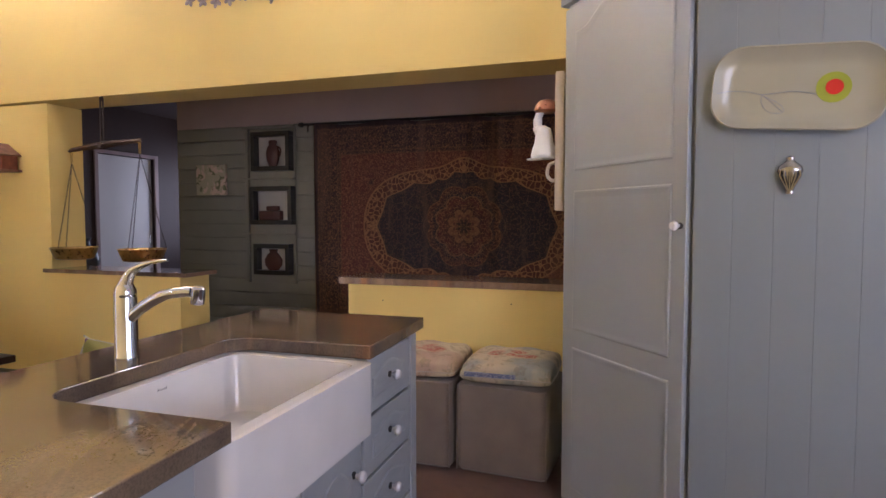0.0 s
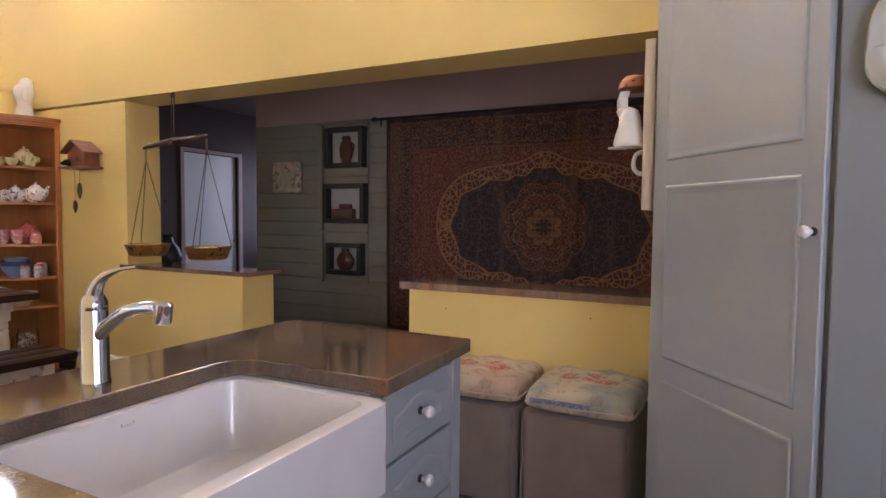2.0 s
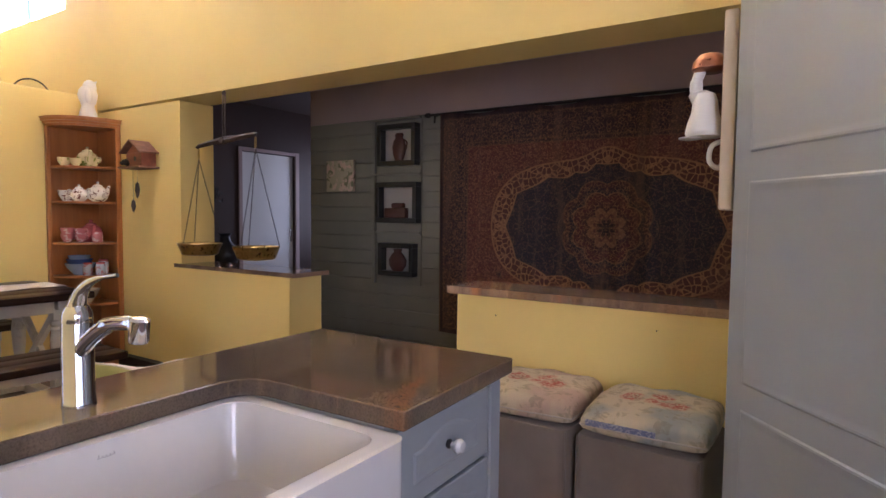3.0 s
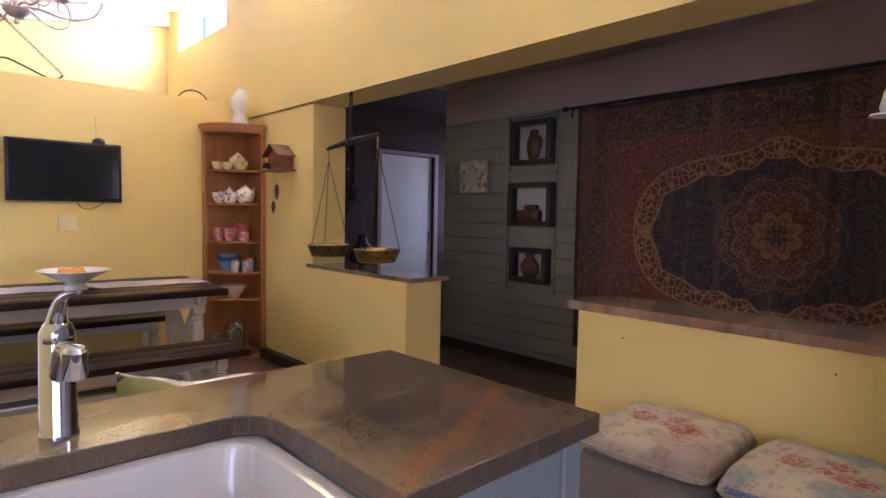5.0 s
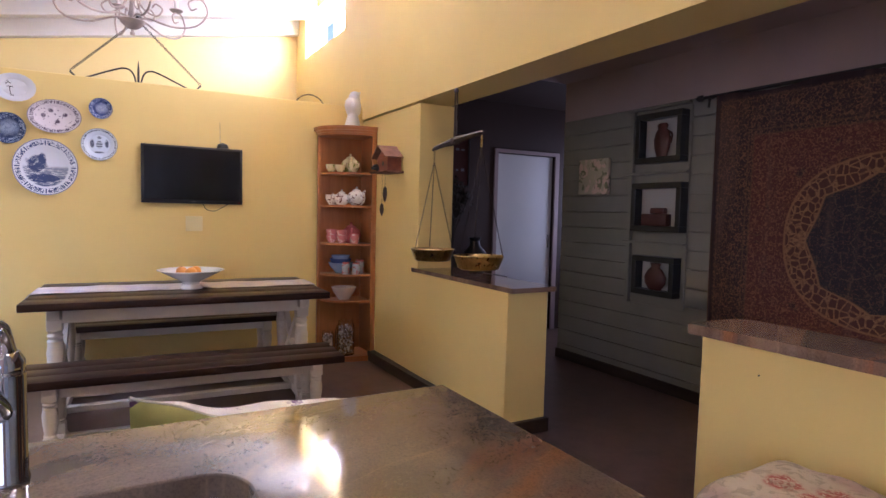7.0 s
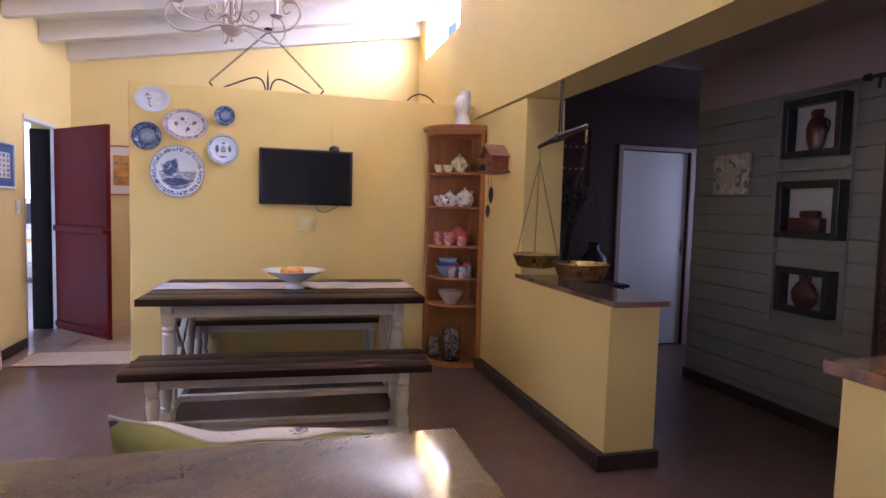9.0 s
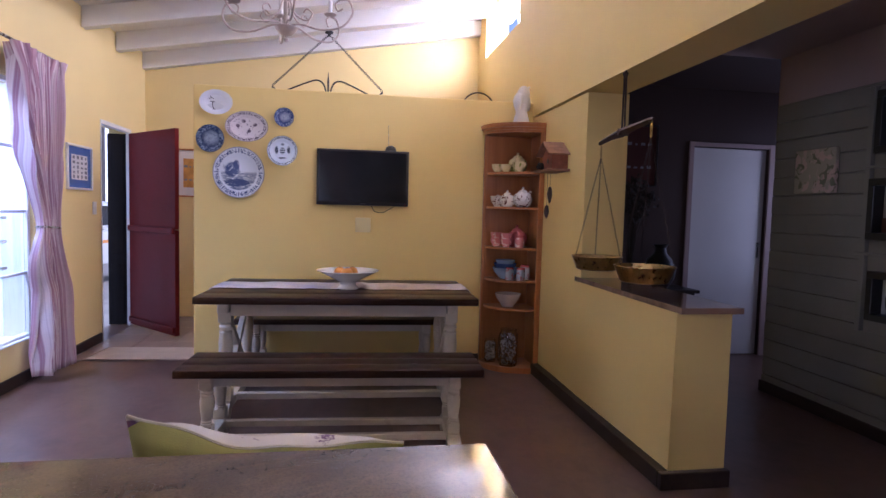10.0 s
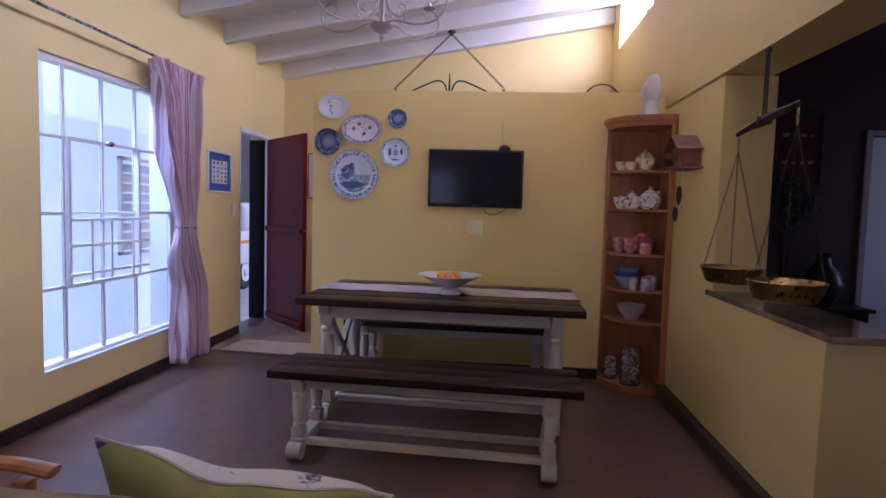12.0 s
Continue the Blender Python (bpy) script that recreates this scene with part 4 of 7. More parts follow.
for k in range(3):
    box(bm, 0.046, -0.19, 0.12 + 0.65 * k, 0.054, -0.06, 0.66 + 0.65 * k, 0.003, 1)
sd = part("security_door", bm, wooden("black_brown_wood", (0.008, 0.006, 0.005), (0.018, 0.012, 0.010), "z", 0.75, 1.0, 0.1), None, "", False, pose(-6.90, YW, 0))
tagged(sd, "dark timber folded shutter leaf against the door frame", "door", "", "structure")
hx, hy = -6.80, YW + 0.012
yaw = math.degrees(math.atan2(0.563 - hy, -6.125 - hx))
rd = tagged(new("door_1"), "oxblood red stable door standing open into the room", "door", "", "structure")
rd.matrix_basis = pose(hx, hy, 0.03, 0, 0, yaw)
dl = math.hypot(0.563 - hy, -6.125 - hx)
for nm, z0, z1 in (("lower_leaf", 0.0, 1.03), ("upper_leaf", 1.034, 2.0)):
    bm = bmesh.new()
    box(bm, 0.0, 0.0, z0, dl, 0.042, z1, 0.004, 1)
    leaf = part(nm, bm, REDDOOR, rd, "", False)
    if z0 == 0:
        bm = bmesh.new()
        box(bm, 0.02, -0.032, 0.99, dl - 0.005, -0.003, 1.05, 0.008, 2)
        part("weather_ledge", bm, REDDOOR, leaf, "", False)
        bm = bmesh.new()
        box(bm, 0.02, -0.026, 0.03, dl - 0.005, -0.003, 0.085, 0.008, 2)
        part("weather_ledge", bm, REDDOOR, leaf, "", False)
# ---- curtain and rod ----


def curtain():
    c = thing("curtain", pose(-4.74, 0.045, 0.02), "mauve and cream striped curtain gathered by a tieback", "curtain")
    bm = bmesh.new()
    uv = bm.loops.layers.uv.new("UVMap")
    nu, nz = 150, 44
    grid = []
    for j in range(nz + 1):
        z = 0.035 + 2.275 * j / nz
        row = []
        tie = math.exp(-(abs(z - 1.10) / (0.46 if z > 1.1 else 0.30)) ** 1.6)
        head = max(0.0, (z - 2.15) / 0.16)
        low = max(0.0, 1.1 - z) / 1.1
        for i in range(nu + 1):
            s = i / nu
            w = 0.298 - 0.190 * tie - 0.105 * min(1.0, 2.5 * low) * (1 - tie) + 0.05 * head
            cx = -0.045 * tie - 0.16 * min(1.0, 2.5 * low) * (1 - tie)
            x = cx + (2 * s - 1) * w
            fold = (0.054 + 0.018 * math.sin(7 * s + 1)) * math.sin(2 * math.pi * 8.0 * s + 1.5 * math.sin(5.3 * s + 0.8 * z) + 0.9 * math.sin(11 * s + 2) + 0.6 * z)
            fine = 0.007 * math.sin(2 * math.pi * 31 * s + 2 * z) * (0.3 + head) + 0.012 * math.sin(2 * math.pi * (13 * s + 0.9 * z) + 3 * math.sin(4 * z + 6 * s)) * math.sin(2.1 * z + 5 * s)
            x += 0.022 * head * math.sin(2 * math.pi * 9 * s + 1) + 0.010 * math.sin(3.7 * z + 9 * s)
            y = fold * (1 - 0.45 * tie) + fine + 0.03 * tie + 0.018 * head * math.sin(2 * math.pi * 14 * s)
            row.append((bm.verts.new((x, y, z)), s, j / nz))
        grid.append(row)
    for j in range(nz):
        for i in range(nu):
            q = (grid[j][i], grid[j][i + 1], grid[j + 1][i + 1], grid[j + 1][i])
            f = bm.faces.new([a[0] for a in q])
            for lp, a in zip(f.loops, q):
                lp[uv].uv = (a[1], a[2])
    body = part("drape", bm, striped_cloth("mauve_striped_cotton"), c)
    so = body.modifiers.new("thick", "SOLIDIFY")
    so.thickness = 0.003
    bm = bmesh.new()
    pts = [(-0.045 + 0.118 * math.cos(a), 0.03 + 0.055 * math.sin(a), 1.10 + 0.008 * math.cos(a)) for a in np.linspace(0, 2 * math.pi, 25)]
    tube(bm, pts, 0.007, 8, None, False)
    part("tieback", bm, STEEL, c, "metal tieback ring")
    return c


curtain()
rod = thing("curtain_rod", pose(-3.90, 0.045, 2.340), "dark steel curtain rod above the window", "curtain rod")
bm = bmesh.new()
tube(bm, [(-1.16, 0, 0), (0.95, 0, 0)], 0.010, 10)
part("pole", bm, STEEL, rod)
for x in (-1.0, 0.8):
    bm = bmesh.new()
    tube(bm, [(x, 0, 0), (x, -0.11, 0), (x, -0.133, 0)], [0.007, 0.007, 0.02], 8)
    part("bracket", bm, STEEL, rod)
bm = bmesh.new()
ball(bm, (0.965, 0, 0), 0.022)
part("finial", bm, STEEL, rod)

# ---- pictures and switch on the window wall ----


def framed(name, m, w, h, mat_frame, mat_mount, mount, label, lines=5, sheet=None):
    p = thing(name, m, label, "picture")
    bm = bmesh.new()
    t = 0.018
    for a in ((-w / 2, -h / 2, w / 2, -h / 2 + t), (-w / 2, h / 2 - t, w / 2, h / 2), (-w / 2, -h / 2 + t, -w / 2 + t, h / 2 - t), (w / 2 - t, -h / 2 + t, w / 2, h / 2 - t)):
        box(bm, a[0], a[1], 0, a[2], a[3], 0.022, 0.003, 1)
    part("frame", bm, mat_frame, p, "", False)
    bm = bmesh.new()
    box(bm, -w / 2 + t, -h / 2 + t, 0.003, w / 2 - t, h / 2 - t, 0.008)
    part("mount", bm, mat_mount, p, "", False)
    bm = bmesh.new()
    box(bm, -w / 2 + mount, -h / 2 + mount, 0.008, w / 2 - mount, h / 2 - mount, 0.011)
    sh = part("print", bm, sheet or PAPER, p, "", False)
    ww = w - 2 * mount
    rng = random.Random(lines)
    for k in range(lines):
        z = (h / 2 - mount) * (1 - 2 * (k + 0.6) / (lines + 0.2))
        for q in range(4):
            x = -ww / 2 + ww * (q + 0.5) / 4
            sz = rng.uniform(0.010, 0.022)
            bm = bmesh.new()
            box(bm, x - sz, z - 0.012, 0.0112, x + sz, z + rng.uniform(0.002, 0.016), 0.0125)
            part("print_mark", bm, INK, sh, "small grey printed figure", False)
    return p


framed("picture_frame", pose(-5.665, YW + 0.001, 1.60, 90, 0, 180), 0.47, 0.38, WHITE, FRAMEBLUE, 0.085, "white framed print with a blue mount on the wall")
SUNSET = painted("sunset_print", (0.62, 0.30, 0.06), 0.4, 30, 0.25, 0.02, 9.0)
framed("picture_frame", pose(XB + 0.001, 0.42, 1.67, 90, 0, 90), 0.42, 0.55, PINE, PAPER, 0.11, "pine framed sunset print on the end wall", 2, SUNSET)
sw = thing("light_switch", pose(-5.965, YW + 0.001, 1.255, 90, 0, 180), "white plastic light switch on the wall", "switch")
bm = bmesh.new()
box(bm, -0.036, -0.058, 0, 0.036, 0.058, 0.010, 0.003, 2)
part("plate", bm, WHITE, sw)
bm = bmesh.new()
box(bm, -0.010, -0.018, 0.010, 0.010, 0.018, 0.015, 0.002, 1)
part("rocker", bm, WHITE, sw)

# ---- skirtings ----
for nm, a in (("baseboard_south", (-6.08, YW + 0.001, -3.0 + 5.5, YW + 0.019)), ("baseboard_north", (-4.74, YP - 0.102, -2.738, YP - 0.004)), ("baseboard_column", (-2.7375, YP - 0.102, -2.700, YP + 0.262)),
              ("baseboard_partition", (-5.089, 0.985, -5.071, 3.35)), ("baseboard_stools", (-1.445, YP - 0.072, 0.1, YP - 0.040)), ("baseboard_boards", (-4.17, YR - 0.032, 0.6, YR - 0.012)),
              ("baseboard_passage", (-5.219, 4.05, -5.20, 5.33))):
    bm = bmesh.new()
    box(bm, a[0], a[1], 0.0, a[2], a[3], 0.085, 0.004, 1)
    structure(nm, bm, SKIRT, "dark stained timber skirting board", "skirting board")

# ---- half wall ledges ----


def ledge(x0, x1, top):
    bm = bmesh.new()
    n = int((x1 - x0) / 0.03)
    rng = random.Random(int(100 * (x1 + 9)))
    front = [(x0 + (x1 - x0) * k / n, 3.738 + rng.uniform(-0.003, 0.003)) for k in range(n + 1)]
    back = [(x1, 4.062), (x0, 4.062)]
    vs = prism(bm, front + back, 0.857, top)
    structure("stone_ledge", bm, LEDGESTONE, "brown granite ledge slab on the yellow half wall", "ledge")


ledge(-4.00, -2.684, 0.886)
ledge(-1.508, 0.10, 0.897)

# ---- island ----
IX0, IX1, IY0, IY1 = -1.168, -0.487, 0.30, 2.442
bm = bmesh.new()
SY0, SY1, SXB = 1.309, 1.942, -0.915
FX = lambda y: IX1 + 0.040 * (IY1 - y) / 1.13   # the front edge runs slightly askew
r = 0.075
hole = [(FX(SY0), SY0)]
hole += [(SXB + r - r * math.cos(a) * 0 - r * math.sin(a), SY0 + r - r * math.cos(a)) for a in np.linspace(0, math.pi / 2, 8)]
hole += [(SXB + r - r * math.cos(a), SY1 - r + r * math.sin(a)) for a in np.linspace(0, math.pi / 2, 8)]
hole += [(FX(SY1), SY1)]
outline = [(IX0, IY0), (FX(IY0), IY0)] + hole + [(IX1, IY1), (IX0, IY1)]
prism(bm, outline, 0.867, 0.906)
top = part("worktop", bm, GRANITE, None, "", True)
tagged(top, "polished brown granite worktop with rusty veins", "worktop")
bv = top.modifiers.new("edge", "BEVEL")
bv.width, bv.segments, bv.limit_method, bv.angle_limit = 0.003, 2, "ANGLE", radians(50)

sink = thing("farmhouse_sink", pose(-0.685, 1.620, 0), "white glazed fireclay farmhouse sink set into the worktop", "sink")
bm = bmesh.new()
ox0, ox1, oy = -0.245, 0.232, 0.315
loops = [ring3(rounded(ox0, -oy, ox1, oy, 0.03), 0.668), ring3(rounded(ox0, -oy, ox1, oy, 0.03), 0.8595)]
loops += [ring3(rounded(ox0 + 0.0, -oy, ox1, oy, 0.03), 0.8645)]
bm2 = [ring3(rounded(ox0 + d, -oy + d, ox1 - d, oy - d, 0.03), z) for d, z in ((0.004, 0.8655), (0.012, 0.866))]
bm2 += [ring3(rounded(ox0 + 0.035, -oy + 0.032, ox1 - 0.038, oy - 0.032, 0.045), z) for z in (0.864, 0.856)]
bm2 += [ring3(rounded(ox0 + 0.040 + g, -oy + 0.036 + g, ox1 - 0.042 - g, oy - 0.036 - g, 0.055), z) for g, z in ((0.0, 0.84), (0.004, 0.72), (0.012, 0.702), (0.035, 0.692))]
loft(bm, loops + bm2)
part("basin", bm, PORCELAIN, sink)
bm = bmesh.new()
lathe(bm, [(0, 0.6925), (0.042, 0.6925), (0.045, 0.696), (0.030, 0.697), (0, 0.694)], 20)
part("drain", bm, CHROME, sink, "chrome drain", True, pose(-0.02, 0.0, 0))
bm = bmesh.new()
for k in range(5):
    x = 0.012 * k
    tube(bm, [(0, 0.55 * x, 0), (0.0, 0.55 * x + 0.002, 0.005 + 0.003 * (k in (0, 4))), (0, 0.55 * x + 0.004, 0)], 0.0005, 5)
part("maker_mark", bm, INK, sink, "small grey maker mark", True, pose(ox0 + 0.0405, -0.02, 0.835))

faucet = thing("kitchen_tap", pose(-1.014, 1.630, 0.906), "chrome single lever mixer tap on the worktop", "tap")
bm = bmesh.new()
lathe(bm, [(0, 0), (0.0300, 0), (0.0305, 0.004), (0.0285, 0.008), (0.0275, 0.155), (0.0270, 0.157), (0.0270, 0.160), (0.0275, 0.162), (0.0268, 0.176), (0.020, 0.190), (0, 0.194)], 32)
part("body", bm, CHROME, faucet)
bm = bmesh.new()
tube(bm, curve_pts([(0.010, 0, 0.100), (0.055, -0.004, 0.132), (0.13, -0.010, 0.168), (0.20, -0.015, 0.180), (0.225, -0.016, 0.181)]), [0.0150] * 17 + [0.0130] * 16, 16)
spout = part("spout", bm, CHROME, faucet)
bm = bmesh.new()
lathe(bm, [(0, -0.026), (0.015, -0.026), (0.0165, -0.022), (0.0165, 0.012), (0.012, 0.017), (0, 0.018)], 20, pose(0.242, -0.017, 0.178, 0, 8, 0))
part("aerator", bm, CHROME, spout)
bm = bmesh.new()
pts = curve_pts([(0.0, 0, 0.164), (0.002, 0, 0.192), (0.026, 0.002, 0.226), (0.070, 0.005, 0.245), (0.128, 0.010, 0.255)])
vs = tube(bm, pts, [0.0268 - 0.0228 * min(1.0, k / (0.8 * len(pts))) ** 0.8 for k in range(len(pts))], 14)
for v in vs:
    v.co.y *= 0.95
part("lever", bm, CHROME, faucet)


def unit(name, y0, y1, label, drawers=None, doors=None, z1=0.866):
    u = thing(name, pose(-0.52, y0, 0), label, "cabinet", "island cabinets")
    w = y1 - y0
    bm = bmesh.new()
    box(bm, -0.575, 0.001, 0.10, 0.0, w - 0.001, z1, 0.002, 1)
    box(bm, -0.53, 0.02, 0.0, -0.05, w - 0.02, 0.10)
    part("body", bm, BLUEGREY, u, "", False)
    face = Matrix.Translation((0.021, 0, 0)) @ Matrix.Rotation(radians(90), 4, "Z")
    for z0, zz in drawers or ():
        h = zz - z0
        d = panel_front("drawer", w - 0.024, h, 0.020, [(0.055, 0.042, w - 0.079, h - 0.030, 0.028)], u, face @ pose(0.012, 0, z0))
        dome_knob(d, pose(w / 2 - 0.012, -0.001, h * 0.52, 90))
    for x0, x1, z0, zz, kx in doors or ():
        h = zz - z0
        d = panel_front("door", x1 - x0, h, 0.020, [(0.06, 0.06, x1 - x0 - 0.06, h - 0.055, 0.04)], u, face @ pose(x0, 0, z0))
        dome_knob(d, pose(kx - x0, -0.001, h - 0.10, 90))
    return u


unit("drawer_unit", 1.946, 2.345, "blue grey drawer unit with white ceramic knobs", [(0.687, 0.853), (0.505, 0.678), (0.318, 0.496), (0.115, 0.309)])
unit("sink_cabinet", 1.300, 1.943, "blue grey cabinet under the white sink", None, [(0.008, 0.318, 0.115, 0.655, 0.27), (0.326, 0.640, 0.115, 0.655, 0.585)], 0.666)
unit("base_cabinet", 0.32, 1.297, "blue grey base cabinet with panelled doors", None, [(0.008, 0.478, 0.115, 0.845, 0.43), (0.484, 0.955, 0.115, 0.845, 0.53)])
bm = bmesh.new()
box(bm, -1.10, 2.347, 0.0, -0.50, 2.40, 0.866, 0.003, 1)
tagged(part("end_panel", bm, BLUEGREY, None, "", False), "plain blue grey end panel of the island", "panel")

# ---- tall corner cabinet and the panelled wall beside it ----
# cabinet paint lightened: the light on this front is put into the tone
TALLGREY = painted("cupboard_grey_lit_tone", (0.318, 0.338, 0.362), 0.36, 45, 0.05, 0.05)
DG = Matrix.Translation((-0.05, 3.0, 0)) @ Matrix.Rotation(math.atan2(-0.77, 0.64), 4, "Z")
tall = thing("tall_corner_cabinet", DG, "tall blue grey corner cupboard with a cathedral arched door", "cupboard")
bm = bmesh.new()
inv = DG.inverted()
foot = [inv @ Vector((x, y, 0)) for x, y in ((-0.048, 3.775), (0.95, 3.775), (0.95, 2.70))]
prism(bm, [(0.0, 0.022), (0.692, 0.022)] + [(p.x, p.y) for p in foot[::-1]], 0.0, 2.16)
part("body", bm, TALLGREY, tall, "", False)
door = panel_front("door", 0.688, 2.09, 0.020, [(0.075, 1.417, 0.628, 2.075, 0.09), (0.075, 0.755, 0.628, 1.335), (0.075, 0.075, 0.628, 0.680)], tall, pose(0.006, 0, 0.045), TALLGREY)
dome_knob(door, pose(0.667, -0.001, 1.197, 90))
bm = bmesh.new()
prism(bm, [(-0.03, 0.0), (0.70, -0.02), (0.70, 0.3), (0.02, 0.62), (-0.03, 0.6)], 2.162, 2.24)
part("cornice", bm, TALLGREY, tall, "", False)

# cabinet paint darkened: the boards' shade is put into the tone
BEAD = painted("board_grey_shaded_tone", (0.205, 0.220, 0.232), 0.40, 45, 0.06, 0.06)
bm = bmesh.new()
box(bm, 0.0, 0.014, 0.0, 1.25, 0.10, 2.75)
PG = pose(0.411, 2.456, 0, 0, 0, -12)
pw = part("wall_panelled", bm, BEAD, None, "", False, PG)
tagged(pw, "blue grey tongue and groove boarded wall panel", "wall", "", "structure")
bm = bmesh.new()
box(bm, 0.0001, 0.0, 0.0, 0.1099, 0.012, 2.75, 0.0009, 1)
bead = finish(bm, "plank")
bead.materials.append(BEAD)
for k in range(11):
    ob = new("plank", bead)
    ob.matrix_basis = pose(0.004 + 0.110 * k, 0.0004 * math.sin(k * 2.3), 0)
    ob.parent = pw

tray = thing("serving_tray", PG @ pose(0.27, 0.0, 1.640, 90, 0, 0) @ pose(0, 0, 0, 0, 0, -5), "cream stoneware tray with a painted olive hung on boards", "tray")
bm = bmesh.new()
L = [ring3(rounded(-a * 0.88, -b * 1.06, a * 0.88, b * 1.06, c * 1.05), z) for a, b, c, z in ((0.20, 0.075, 0.05, 0.004), (0.235, 0.10, 0.07, 0.022), (0.248, 0.112, 0.08, 0.034), (0.250, 0.114, 0.08, 0.038), (0.246, 0.110, 0.078, 0.040), (0.232, 0.097, 0.065, 0.030), (0.205, 0.078, 0.045, 0.014), (0.18, 0.06, 0.03, 0.012))]
loft(bm, L)
part("dish", bm, TRAYGLAZE, tray)
bm = bmesh.new()
lathe(bm, [(0, 0.0143), (0.043, 0.0143), (0.043, 0.0132), (0, 0.0132)], 22, pose(0.092, 0.002, 0))
ol = part("painted_olive", bm, OLIVE, tray, "olive green painted ring")
bm = bmesh.new()
lathe(bm, [(0, 0.0152), (0.022, 0.0152), (0.022, 0.0140), (0, 0.0140)], 18, pose(0.094, 0.003, 0))
part("painted_pimento", bm, RED, ol, "red painted spot")
bm = bmesh.new()
tube(bm, curve_pts([(-0.205, -0.015, 0.030), (-0.175, -0.006, 0.0145), (-0.12, -0.008, 0.0143), (-0.085, -0.016, 0.0143), (-0.03, -0.010, 0.0143), (0.0, -0.008, 0.0143), (0.050, -0.016, 0.0143)]), 0.0011, 5)
tube(bm, curve_pts([(-0.085, -0.016, 0.0143), (-0.082, -0.045, 0.0143), (-0.06, -0.068, 0.0143), (-0.025, -0.068, 0.0143), (-0.035, -0.045, 0.0143), (-0.085, -0.018, 0.0143)]), 0.0009, 5)
tube(bm, curve_pts([(-0.085, -0.016, 0.0143), (-0.05, -0.045, 0.0143), (-0.025, -0.068, 0.0143)]), 0.0009, 5)
part("painted_stem", bm, INK, tray, "thin dark painted stem and leaf")

hook = thing("wall_hook", PG @ pose(0.262, 0.0, 1.392, 90, 0, 0), "small bright cast metal ornament on the boards", "ornament")
bm = bmesh.new()
lathe(bm, [(0, -0.055), (0.010, -0.055), (0.012, -0.045), (0.010, -0.040), (0.026, -0.005), (0.034, 0.012), (0.030, 0.026), (0.012, 0.040), (0.009, 0.046), (0.011, 0.052), (0, 0.056)], 18, pose(0, 0, 0.012, -90, 0, 0) @ Matrix.Diagonal((1, 0.45, 1, 1)))
for k in range(5):
    a = radians(-60 + 30 * k)
    tube(bm, [(0.006 * math.sin(a), -0.045, 0.018), (0.03 * math.sin(a), -0.002, 0.026), (0.028 * math.sin(a), 0.012, 0.026)], 0.0035, 6)
part("casting", bm, SILVER, hook)

# plaque with a white figure on the cupboard's side
plaque = thing("wall_plaque", pose(-0.052, 3.125, 1.30), "cream wooden plaque with a copper ball on the cupboard side", "plaque")
bm = bmesh.new()
box(bm, -0.040, -0.09, 0.0, 0.0, 0.09, 0.60, 0.006, 2)
part("board", bm, painted("cream_board", (0.62, 0.50, 0.36), 0.5, 50, 0.08, 0.1), plaque)
bm = bmesh.new()
lathe(bm, [(0, 0), (0.045, 0), (0.056, 0.008), (0.052, 0.03), (0.034, 0.052), (0, 0.062)], 18, pose(-0.088, 0, 0.440))
part("cap", bm, COPPER, plaque, "round copper cap")
bm = bmesh.new()
tube(bm, curve_pts([(-0.040, 0, 0.22), (-0.075, 0, 0.205), (-0.082, 0, 0.16), (-0.06, 0, 0.135), (-0.040, 0, 0.145)]), 0.008, 8)
part("scroll", bm, OWLWHITE, plaque, "white scroll bracket")
bm = bmesh.new()
lathe(bm, [(0, 0.0), (0.062, 0.0), (0.068, 0.012), (0.060, 0.045), (0.048, 0.075), (0.044, 0.11), (0.034, 0.135), (0, 0.15)], 18, pose(-0.058, 0, 0.0) @ Matrix.Diagonal((0.86, 1, 1, 1)))
tube(bm, curve_pts([(-0.07, 0, 0.11), (-0.085, 0, 0.145), (-0.085, 0, 0.18), (-0.072, 0, 0.215)]), [0.026] * 8 + [0.020] * 8 + [0.017] * 9, 10)
lathe(bm, [(0, -0.004), (0.07, -0.004), (0.07, 0.0), (0, 0.0)], 18, pose(-0.10, 0, 0.0, 0, 0, 0) @ Matrix.Diagonal((0.5, 0.6, 1, 1)))
fg = part("white_figurine", bm, OWLWHITE, None, "", True, pose(-0.0935, 3.125, 1.535))
tagged(fg, "plain white glazed wall figure on the cream plaque", "figurine")

# ---- stools ----


